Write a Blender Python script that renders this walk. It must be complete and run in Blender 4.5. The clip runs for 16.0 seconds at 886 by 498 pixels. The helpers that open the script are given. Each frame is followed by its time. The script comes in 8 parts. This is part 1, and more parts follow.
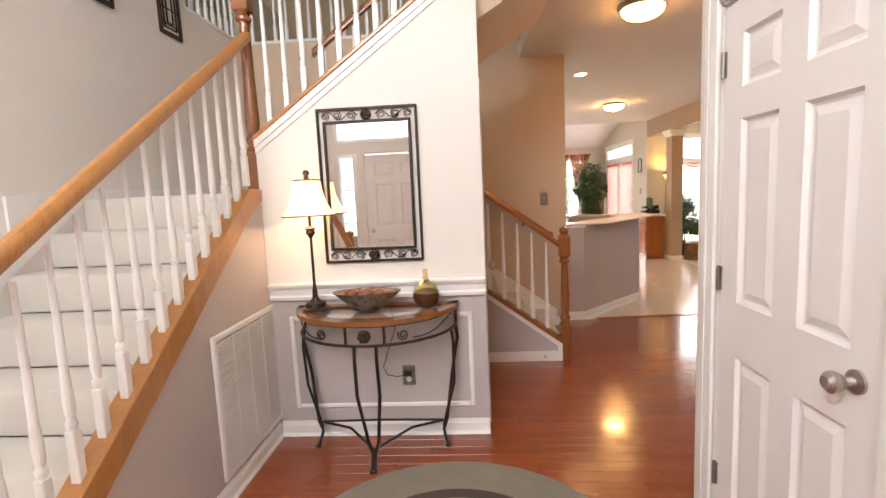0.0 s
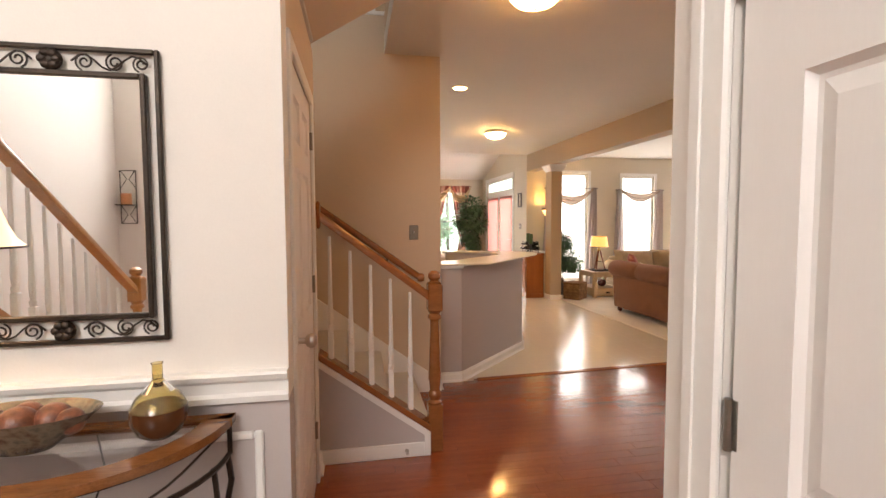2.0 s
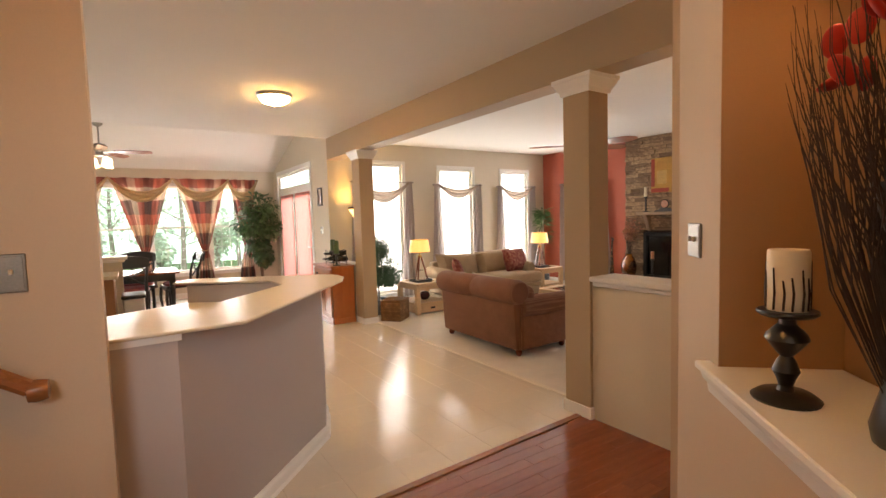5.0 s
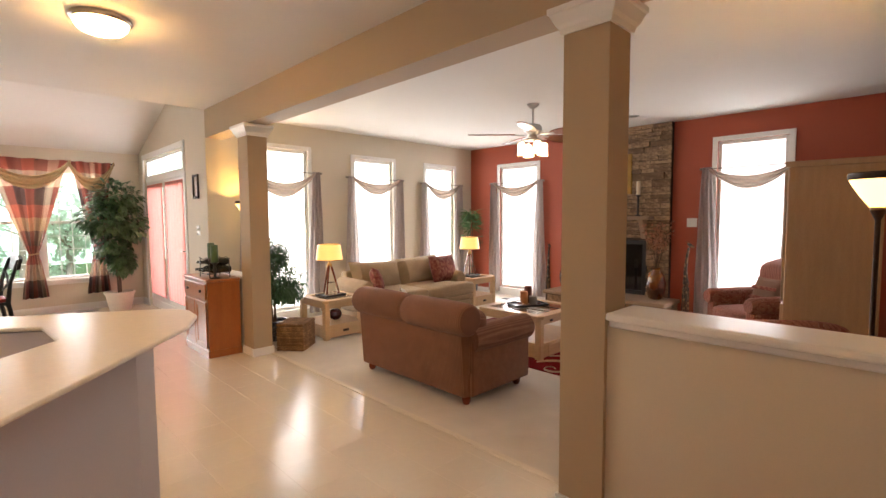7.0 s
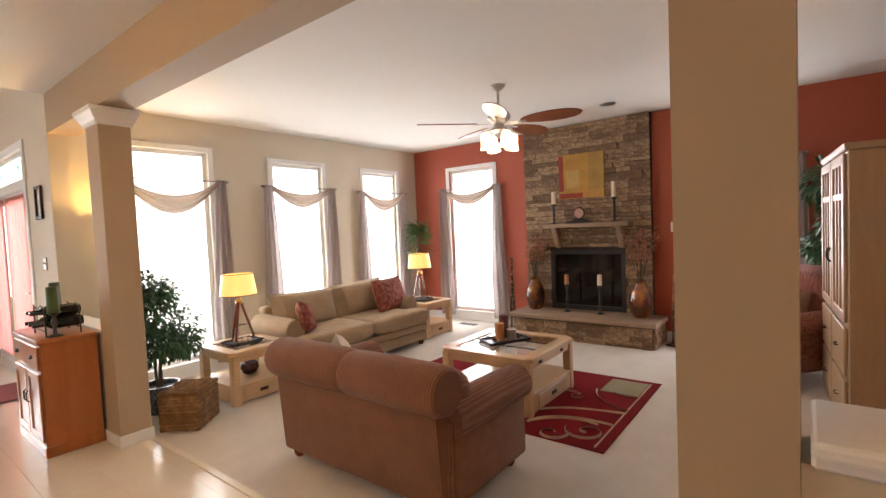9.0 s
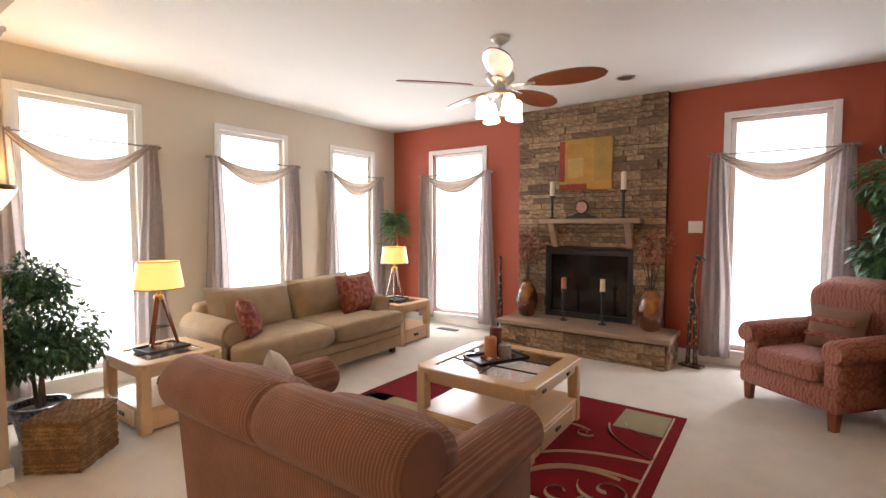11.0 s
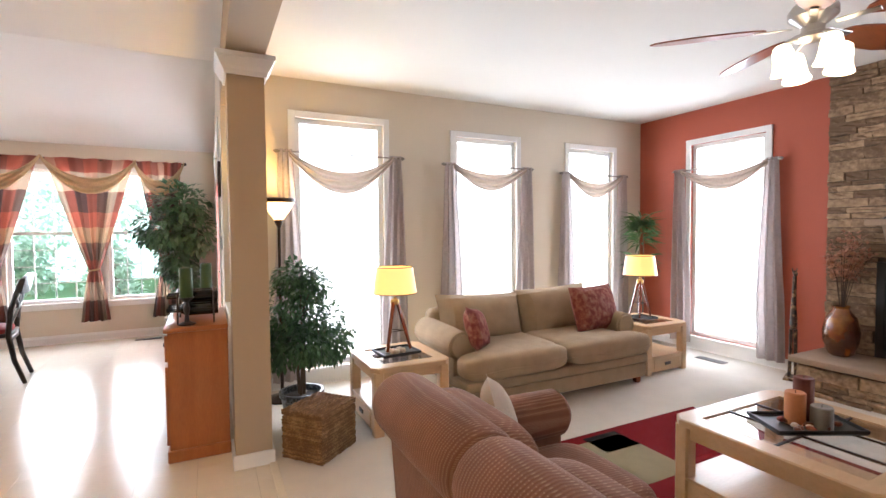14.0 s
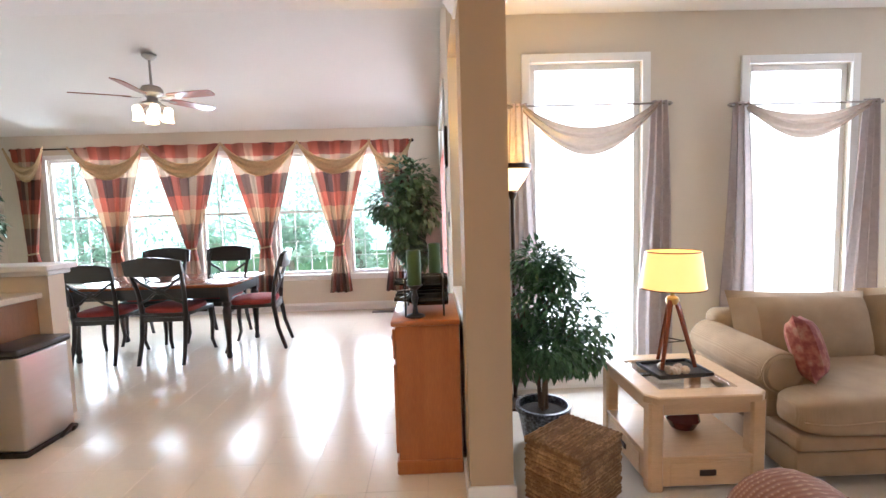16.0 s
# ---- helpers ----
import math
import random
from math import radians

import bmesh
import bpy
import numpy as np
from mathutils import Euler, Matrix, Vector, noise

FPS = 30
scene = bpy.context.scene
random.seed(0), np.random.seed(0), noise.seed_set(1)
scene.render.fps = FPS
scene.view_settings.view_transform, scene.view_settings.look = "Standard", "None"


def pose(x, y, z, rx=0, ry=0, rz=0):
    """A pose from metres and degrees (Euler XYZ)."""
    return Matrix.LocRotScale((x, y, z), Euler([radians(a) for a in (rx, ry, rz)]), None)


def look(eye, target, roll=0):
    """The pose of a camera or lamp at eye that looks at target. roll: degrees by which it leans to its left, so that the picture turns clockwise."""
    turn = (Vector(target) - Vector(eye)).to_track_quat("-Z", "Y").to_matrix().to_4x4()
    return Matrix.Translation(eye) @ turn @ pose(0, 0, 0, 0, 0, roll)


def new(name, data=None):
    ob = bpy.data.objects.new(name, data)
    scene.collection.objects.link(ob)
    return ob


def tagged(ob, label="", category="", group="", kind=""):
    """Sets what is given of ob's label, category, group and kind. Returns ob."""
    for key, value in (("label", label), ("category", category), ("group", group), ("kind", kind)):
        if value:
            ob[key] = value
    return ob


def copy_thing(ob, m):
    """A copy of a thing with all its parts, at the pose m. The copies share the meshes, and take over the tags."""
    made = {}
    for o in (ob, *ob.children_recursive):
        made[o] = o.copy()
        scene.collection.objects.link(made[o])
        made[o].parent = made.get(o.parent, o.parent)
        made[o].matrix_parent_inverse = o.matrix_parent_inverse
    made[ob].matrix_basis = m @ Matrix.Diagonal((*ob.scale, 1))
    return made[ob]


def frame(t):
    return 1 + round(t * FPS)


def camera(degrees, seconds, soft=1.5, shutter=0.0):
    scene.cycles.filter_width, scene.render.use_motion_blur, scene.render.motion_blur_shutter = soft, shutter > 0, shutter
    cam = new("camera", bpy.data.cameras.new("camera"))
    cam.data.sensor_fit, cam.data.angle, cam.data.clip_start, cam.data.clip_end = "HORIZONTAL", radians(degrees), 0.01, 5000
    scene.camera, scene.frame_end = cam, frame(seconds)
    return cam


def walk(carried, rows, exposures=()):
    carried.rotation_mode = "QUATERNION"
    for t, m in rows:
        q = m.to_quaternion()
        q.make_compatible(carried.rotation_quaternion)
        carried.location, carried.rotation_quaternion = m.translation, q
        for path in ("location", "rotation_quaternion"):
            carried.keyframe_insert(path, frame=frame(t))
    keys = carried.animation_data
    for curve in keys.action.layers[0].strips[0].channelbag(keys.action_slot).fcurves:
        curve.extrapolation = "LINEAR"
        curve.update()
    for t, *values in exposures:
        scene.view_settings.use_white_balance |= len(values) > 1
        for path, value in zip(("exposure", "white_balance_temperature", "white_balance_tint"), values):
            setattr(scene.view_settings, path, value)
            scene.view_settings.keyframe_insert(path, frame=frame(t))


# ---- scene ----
# ---------------------------------------------------------------- camera
cam = camera(86.6, 16.0)
PATH = [
    (0, (0.088, -0.048, 1.424), (-0.037, 1.934, 1.193), -2.6),
    (0.5, (0.157, 0.173, 1.419), (0.163, 2.157, 1.171), -2.3),
    (1, (0.246, 0.437, 1.425), (0.374, 2.419, 1.188), -1.7),
    (1.5, (0.298, 0.733, 1.413), (0.545, 2.709, 1.227), -0.7),
    (2, (0.377, 1.051, 1.418), (0.741, 3.014, 1.299), -0.2),
    (2.5, (0.5, 1.367, 1.429), (0.965, 3.31, 1.358), -0.8),
    (3, (0.597, 1.698, 1.438), (1.188, 3.608, 1.386), -1.0),
    (3.5, (0.743, 2.012, 1.432), (1.46, 3.878, 1.381), -1.7),
    (4, (0.885, 2.322, 1.445), (1.731, 4.133, 1.375), -2.1),
    (4.5, (1.007, 2.627, 1.454), (1.983, 4.37, 1.353), -2.0),
    (5, (1.157, 2.928, 1.461), (2.258, 4.592, 1.326), -1.6),
    (7.5, (2.007, 4.387, 1.447), (3.457, 5.759, 1.328), -0.8),
    (8, (2.218, 4.665, 1.446), (3.713, 5.989, 1.339), -1.6),
    (8.5, (2.431, 4.891, 1.468), (3.964, 6.172, 1.369), -2.0),
    (9, (2.639, 5.061, 1.467), (4.217, 6.286, 1.377), -2.5),
    (11.5, (3.448, 5.706, 1.384), (5.081, 6.856, 1.272), 0.2),
    (12, (3.544, 5.779, 1.391), (5.075, 7.06, 1.269), 0.4),
    (12.5, (3.626, 5.832, 1.392), (5.031, 7.25, 1.27), 0.2),
    (13, (3.656, 5.889, 1.398), (4.913, 7.441, 1.286), 0.1),
    (13.5, (3.675, 5.928, 1.393), (4.759, 7.606, 1.301), -0.2),
    (14, (3.679, 5.973, 1.384), (4.572, 7.761, 1.309), -0.5),
    (14.5, (3.666, 6.095, 1.385), (4.356, 7.97, 1.297), -0.4),
    (15, (3.64, 6.313, 1.389), (4.125, 8.249, 1.269), -0.3),
    (15.5, (3.66, 6.575, 1.376), (3.929, 8.551, 1.226), -1.1),
    (16, (3.65, 6.837, 1.379), (3.695, 8.829, 1.21), -1.7),
]
EXPO = [(0, 0.34, 6350, 14), (1.5, 0.18, 6600, 14), (2.4, 0.12, 6850, 13), (3, 0.02, 7100, 19), (5, 0.14, 6650, 12), (9, 0.16, 6100, 12), (12.5, 0.29, 5750, 11), (16, 0.33, 5200, 9)]
walk(cam, [(t, look(eye, target, roll)) for t, eye, target, roll in PATH], EXPO)

# ---------------------------------------------------------------- light
world = bpy.data.worlds.new("sky")
scene.world = world
world.use_nodes = True
wn = world.node_tree.nodes
sky = wn.new("ShaderNodeTexSky")
sky.sky_type, sky.sun_disc = "NISHITA", False
sky.sun_elevation, sky.sun_rotation = radians(48), radians(200)
wn["Background"].inputs["Strength"].default_value = 0.15
world.node_tree.links.new(sky.outputs[0], wn["Background"].inputs["Color"])


def lamp_area(name, m, w, h, watts, color=(1, 1, 1)):
    d = bpy.data.lights.new(name, "AREA")
    d.shape, d.size, d.size_y, d.energy, d.color = "RECTANGLE", w, h, watts, color
    ob = new(name, d)
    ob.matrix_world = m
    return ob


sun = bpy.data.lights.new("sun", "SUN")
sun.energy, sun.angle, sun.color = 5.0, radians(10), (1.0, 0.96, 0.9)
new("sun", sun).matrix_world = look((0, -8, 12), (0, 0, 0))

DAY = (1.0, 0.97, 0.94)
# daylight just outside the panes of the living room
NORTH_WINDOWS = [(4.385, 5.20), (5.985, 6.745), (7.495, 8.20)]
EAST_WINDOWS = [(8.755, 9.57), (5.225, 5.985)]
WIN_Z0 = 0.16
NORTH_TOPS, EAST_TOPS = (2.40, 2.36, 2.345), (2.35, 2.41)
for a, b in NORTH_WINDOWS:
    lamp_area("window_daylight", look(((a + b) / 2, 10.50, 1.26), ((a + b) / 2, 9, 1.26)), b - a + 0.1, 2.3, 37, DAY)
for a, b in EAST_WINDOWS:
    lamp_area("window_daylight", look((8.90, (a + b) / 2, 1.26), (7, (a + b) / 2, 1.26)), b - a + 0.1, 2.3, 37, DAY)
# foyer: the tall window over the front door and the sidelights
lamp_area("foyer_daylight", look((-0.9, -1.76, 3.55), (-0.6, 2, 2.4)), 2.2, 1.7, 210, DAY)
# dining nook: daylight just outside its row of windows
NOOK = [(-1.57, -0.66), (-0.56, 0.36), (0.46, 1.38), (1.48, 2.40), (2.50, 3.22)]
for a, b in NOOK:
    lamp_area("nook_daylight", look(((a + b) / 2, 13.72, 1.4), ((a + b) / 2, 11.5, 0.9)), b - a, 1.6, 70, DAY)
# French door
lamp_area("door_daylight", look((4.25, 12.05, 1.3), (3, 12.05, 1.1)), 2.0, 2.3, 90, DAY)

# ---------------------------------------------------------------- materials
def material(name, color, rough=0.6, scale=6.0, vary=0.12, bump=0.1, fine=60.0, metal=0.0, tint=None, piece=0.0, stretch=(1, 1, 1), coat=0.0, sheen=0.0):
    """Base colour broken up at two scales, with fine relief."""
    m = bpy.data.materials.new(name)
    m.use_nodes = True
    nt = m.node_tree
    N, L = nt.nodes, nt.links
    b = N["Principled BSDF"]
    tc = N.new("ShaderNodeTexCoord")
    mp = N.new("ShaderNodeMapping")
    mp.inputs["Scale"].default_value = stretch
    L.new(tc.outputs["Object"], mp.inputs["Vector"])
    n1, n2 = N.new("ShaderNodeTexNoise"), N.new("ShaderNodeTexNoise")
    n1.inputs["Scale"].default_value, n1.inputs["Detail"].default_value = scale, 4
    n2.inputs["Scale"].default_value, n2.inputs["Detail"].default_value = fine, 3
    for n in (n1, n2):
        L.new(mp.outputs[0], n.inputs["Vector"])
    tint = tint or tuple(c * 0.6 for c in color)
    mix = N.new("ShaderNodeMix")
    mix.data_type = "RGBA"
    mix.inputs[6].default_value = (*color, 1)
    mix.inputs[7].default_value = (*tint, 1)
    add = N.new("ShaderNodeMath")
    add.operation = "ADD"
    L.new(n1.outputs[0], add.inputs[0])
    L.new(n2.outputs[0], add.inputs[1])
    sub = N.new("ShaderNodeMapRange")
    sub.inputs["From Min"].default_value, sub.inputs["From Max"].default_value = 0.6, 1.4
    sub.inputs["To Min"].default_value, sub.inputs["To Max"].default_value = 0.0, 2 * vary
    L.new(add.outputs[0], sub.inputs["Value"])
    fac = sub.outputs[0]
    if piece:
        oi = N.new("ShaderNodeObjectInfo")
        ge = N.new("ShaderNodeNewGeometry")
        s1 = N.new("ShaderNodeMath")
        s1.operation = "ADD"
        L.new(oi.outputs["Random"], s1.inputs[0])
        L.new(ge.outputs["Random Per Island"], s1.inputs[1])
        fr = N.new("ShaderNodeMath")
        fr.operation = "FRACT"
        L.new(s1.outputs[0], fr.inputs[0])
        s2 = N.new("ShaderNodeMath")
        s2.operation = "MULTIPLY_ADD"
        s2.inputs[1].default_value = piece
        L.new(fr.outputs[0], s2.inputs[0])
        L.new(fac, s2.inputs[2])
        fac = s2.outputs[0]
    L.new(fac, mix.inputs[0])
    L.new(mix.outputs[2], b.inputs["Base Color"])
    b.inputs["Roughness"].default_value = rough
    b.inputs["Metallic"].default_value = metal
    if coat:
        b.inputs["Coat Weight"].default_value = coat
        b.inputs["Coat Roughness"].default_value = 0.08
    if sheen:
        b.inputs["Sheen Weight"].default_value = sheen
    if bump:
        bp = N.new("ShaderNodeBump")
        bp.inputs["Strength"].default_value = bump
        bp.inputs["Distance"].default_value = 0.004
        L.new(n2.outputs[0], bp.inputs["Height"])
        L.new(bp.outputs[0], b.inputs["Normal"])
    return m


def glow(name, color, strength, base=None):
    m = bpy.data.materials.new(name)
    m.use_nodes = True
    b = m.node_tree.nodes["Principled BSDF"]
    b.inputs["Base Color"].default_value = (*(base or color), 1)
    b.inputs["Emission Color"].default_value = (*color, 1)
    b.inputs["Emission Strength"].default_value = strength
    b.inputs["Roughness"].default_value = 0.4
    return m


def glass(name, color=(1, 1, 1), rough=0.0, ior=1.45):
    m = bpy.data.materials.new(name)
    m.use_nodes = True
    b = m.node_tree.nodes["Principled BSDF"]
    b.inputs["Base Color"].default_value = (*color, 1)
    b.inputs["Transmission Weight"].default_value = 1
    b.inputs["Roughness"].default_value = rough
    b.inputs["IOR"].default_value = ior
    return m


WALL_CREAM = material("wall_cream", (0.78, 0.74, 0.69), 0.75, 2.5, 0.06, 0.08, 180)
WALL_GREY = material("wall_taupe_grey", (0.49, 0.44, 0.425), 0.75, 2.5, 0.06, 0.08, 180)
WALL_TAN = material("wall_tan", (0.60, 0.475, 0.345), 0.72, 2.5, 0.06, 0.08, 180)
WALL_BEIGE = material("wall_beige", (0.66, 0.59, 0.47), 0.72, 2.5, 0.06, 0.08, 180)
WALL_TAUPE = material("wall_taupe", (0.44, 0.335, 0.215), 0.72, 2.5, 0.06, 0.08, 180)
WALL_RED = material("wall_brick_red", (0.40, 0.085, 0.042), 0.65, 2.5, 0.08, 0.08, 180)
WALL_NICHE = material("wall_brown", (0.40, 0.23, 0.11), 0.7, 2.5, 0.06, 0.08, 180)
CEILING = material("ceiling_white", (0.76, 0.73, 0.68), 0.85, 2.0, 0.05, 0.15, 220)
TRIM = material("trim_white", (0.82, 0.81, 0.78), 0.35, 3, 0.04, 0.03, 90)
DOORW = material("door_white", (0.80, 0.78, 0.76), 0.38, 3, 0.04, 0.04, 60, stretch=(4, 4, 0.4))
OAK = material("oak_varnished", (0.50, 0.24, 0.075), 0.28, 5, 0.4, 0.06, 40, tint=(0.30, 0.12, 0.03), stretch=(6, 6, 1), coat=0.3)
OAK_RAIL = material("oak_rail", (0.31, 0.115, 0.036), 0.25, 5, 0.4, 0.06, 40, tint=(0.20, 0.065, 0.02), stretch=(1, 6, 6), coat=0.4)
CHERRY = material("cherry_floor", (0.32, 0.080, 0.024), 0.17, 3, 0.45, 0.10, 30, tint=(0.20, 0.045, 0.014), stretch=(0.8, 9, 9), piece=0.3, coat=0.5)
VINYL = material("cream_vinyl_tile", (0.70, 0.63, 0.52), 0.20, 4, 0.14, 0.16, 22, tint=(0.60, 0.53, 0.42), piece=0.08, coat=0.15)
CARPET = material("cream_carpet", (0.68, 0.62, 0.53), 0.95, 5, 0.22, 0.9, 420, sheen=0.2)
STAIR_CARPET = material("stair_carpet", (0.66, 0.62, 0.55), 0.95, 5, 0.2, 0.9, 400, sheen=0.2)
GROUT = material("grout", (0.56, 0.50, 0.40), 0.5)
DARKWOOD_GAP = material("floor_gap", (0.05, 0.016, 0.008), 0.5)
STONE = material("ledge_stone", (0.52, 0.36, 0.21), 0.85, 7, 0.45, 0.5, 28, tint=(0.17, 0.105, 0.06), piece=0.7)
HEARTHSTONE = material("hearth_slab", (0.36, 0.25, 0.165), 0.75, 6, 0.3, 0.6, 50)
MORTAR = material("mortar_dark", (0.06, 0.042, 0.03), 0.95, 8, 0.3, 0.6, 60)
LAMINATE = material("counter_laminate", (0.70, 0.63, 0.50), 0.28, 30, 0.12, 0.03, 120)
BLACKMETAL = material("black_iron", (0.022, 0.017, 0.015), 0.42, 20, 0.4, 0.25, 120, metal=0.6, tint=(0.06, 0.04, 0.025))
BLACK = material("black_satin", (0.016, 0.015, 0.015), 0.32, 10, 0.3, 0.08, 80, tint=(0.03, 0.025, 0.02))
NICKEL = material("brushed_nickel", (0.55, 0.52, 0.48), 0.28, 10, 0.15, 0.05, 200, metal=1.0)
PEWTER = material("pewter_plate", (0.33, 0.30, 0.26), 0.35, 12, 0.3, 0.1, 120, metal=0.9)
BLOND = material("blond_oak", (0.63, 0.43, 0.24), 0.35, 4, 0.35, 0.06, 36, tint=(0.48, 0.32, 0.17), stretch=(1, 8, 8), coat=0.2)
CHERRYWOOD = material("cherry_cabinet", (0.42, 0.145, 0.04), 0.3, 4, 0.35, 0.05, 30, tint=(0.28, 0.08, 0.02), stretch=(6, 6, 0.8), coat=0.3)
MAHOG = material("mahogany", (0.22, 0.055, 0.025), 0.25, 5, 0.4, 0.05, 40, coat=0.4)
GLASS = glass("clear_glass")
PANE = bpy.data.materials.new("window_glass")
PANE.use_nodes = True
_n, _l = PANE.node_tree.nodes, PANE.node_tree.links
_n.remove(_n["Principled BSDF"])
_t, _g, _m = _n.new("ShaderNodeBsdfTransparent"), _n.new("ShaderNodeBsdfGlossy"), _n.new("ShaderNodeMixShader")
_g.inputs["Roughness"].default_value = 0.02
_m.inputs[0].default_value = 0.05
_l.new(_t.outputs[0], _m.inputs[1])
_l.new(_g.outputs[0], _m.inputs[2])
_l.new(_m.outputs[0], _n["Material Output"].inputs["Surface"])
MIRROR = material("mirror_silver", (0.92, 0.92, 0.92), 0.015, 3, 0.0, 0.0, metal=1.0)

# ---------------------------------------------------------------- mesh helpers
def link_mesh(name, bm, mat, smooth=False):
    me = bpy.data.meshes.new(name)
    bmesh.ops.recalc_face_normals(bm, faces=bm.faces)
    bm.to_mesh(me)
    bm.free()
    for k in (mat if isinstance(mat, (list, tuple)) else [mat]):
        me.materials.append(k)
    if smooth:
        for p in me.polygons:
            p.use_smooth = True
    return new(name, me)


def soften(ob, angle=0.6):
    """Smooth shading, but for sharp edges."""
    me = ob.data
    for p in me.polygons:
        p.use_smooth = True
    bm = bmesh.new()
    bm.from_mesh(me)
    for e in bm.edges:
        e.smooth = len(e.link_faces) == 2 and e.calc_face_angle(3.0) < angle
    bm.to_mesh(me)
    bm.free()
    return ob


def part(name, bm, mat, parent, label="", smooth=True):
    ob = link_mesh(name, bm, mat)
    if smooth:
        soften(ob)
    ob.parent = parent
    if label:
        ob["label"] = label
    return ob


def thing(name, label, category, m=None, group=""):
    ob = new(name)
    ob.empty_display_size = 0.1
    ob.matrix_world = m or Matrix.Identity(4)
    return tagged(ob, label, category, group)


def structure(name, bm, mat, label, category, smooth=False):
    ob = link_mesh(name, bm, mat)
    if smooth:
        soften(ob)
    return tagged(ob, label, category, kind="structure")


def BM():
    return bmesh.new()


def box(bm, x0, x1, y0, y1, z0, z1, bevel=0.0, seg=1, m=None):
    b = bmesh.new()
    bmesh.ops.create_cube(b, size=1)
    bmesh.ops.transform(b, matrix=Matrix.Translation(((x0 + x1) / 2, (y0 + y1) / 2, (z0 + z1) / 2)) @ Matrix.Diagonal((x1 - x0, y1 - y0, z1 - z0, 1)), verts=b.verts)
    if bevel:
        bmesh.ops.bevel(b, geom=list(b.edges), offset=bevel, segments=seg, affect="EDGES", profile=0.5)
    return merge(bm, b, m)


def merge(bm, b, m=None):
    if m is not None:
        bmesh.ops.transform(b, matrix=m, verts=b.verts)
    me = bpy.data.meshes.new("tmp")
    b.to_mesh(me)
    b.free()
    bm.from_mesh(me)
    bpy.data.meshes.remove(me)
    return bm


def prism(bm, pts, axis, a0, a1, bevel=0.0, seg=1, m=None):
    """A polygon pulled along an axis: pts are the other two coordinates, in the order x, y, z."""
    b = bmesh.new()
    def at(p, a):
        return {"x": (a, p[0], p[1]), "y": (p[0], a, p[1]), "z": (p[0], p[1], a)}[axis]
    lo = [b.verts.new(at(p, a0)) for p in pts]
    hi = [b.verts.new(at(p, a1)) for p in pts]
    n = len(pts)
    b.faces.new(lo[::-1])
    b.faces.new(hi)
    for i in range(n):
        b.faces.new((lo[i], lo[(i + 1) % n], hi[(i + 1) % n], hi[i]))
    bmesh.ops.recalc_face_normals(b, faces=b.faces)
    if bevel:
        bmesh.ops.bevel(b, geom=list(b.edges), offset=bevel, segments=seg, affect="EDGES", profile=0.5)
    return merge(bm, b, m)


def lathe(bm, prof, seg=20, m=None, cap=True):
    """A profile of (radius, height) turned round z."""
    b = bmesh.new()
    rings = []
    for r, z in prof:
        rings.append([b.verts.new((r * math.cos(2 * math.pi * k / seg), r * math.sin(2 * math.pi * k / seg), z)) for k in range(seg)])
    for u, v in zip(rings, rings[1:]):
        for k in range(seg):
            b.faces.new((u[k], u[(k + 1) % seg], v[(k + 1) % seg], v[k]))
    if cap:
        if prof[0][0] > 1e-4:
            b.faces.new(rings[0][::-1])
        if prof[-1][0] > 1e-4:
            b.faces.new(rings[-1])
    bmesh.ops.remove_doubles(b, verts=b.verts, dist=1e-5)
    return merge(bm, b, m)


def tube(bm, pts, r, seg=8, m=None, closed=False, flat=1.0):
    """A round bar along points; r a number or one for each point."""
    P = [Vector(p) for p in pts]
    n = len(P)
    R = r if isinstance(r, (list, tuple)) else [r] * n
    b = bmesh.new()
    rings, ref = [], None
    for i in range(n):
        if closed:
            d = P[(i + 1) % n] - P[i - 1]
        else:
            d = P[min(i + 1, n - 1)] - P[max(i - 1, 0)]
        d.normalize()
        if ref is None:
            ref = d.orthogonal().normalized()
        u = (ref - d * ref.dot(d)).normalized()
        ref = u
        v = d.cross(u)
        rings.append([b.verts.new(P[i] + R[i] * (math.cos(2 * math.pi * k / seg) * u + flat * math.sin(2 * math.pi * k / seg) * v)) for k in range(seg)])
    last = n if closed else n - 1
    for i in range(last):
        u, v = rings[i], rings[(i + 1) % n]
        for k in range(seg):
            b.faces.new((u[k], u[(k + 1) % seg], v[(k + 1) % seg], v[k]))
    if not closed:
        b.faces.new(rings[0][::-1])
        b.faces.new(rings[-1])
    return merge(bm, b, m)


def spiral(cx, cz, r0, r1, a0, a1, n=18, y=0.0):
    return [(cx + (r0 + (r1 - r0) * k / n) * math.cos(a0 + (a1 - a0) * k / n), y, cz + (r0 + (r1 - r0) * k / n) * math.sin(a0 + (a1 - a0) * k / n)) for k in range(n + 1)]


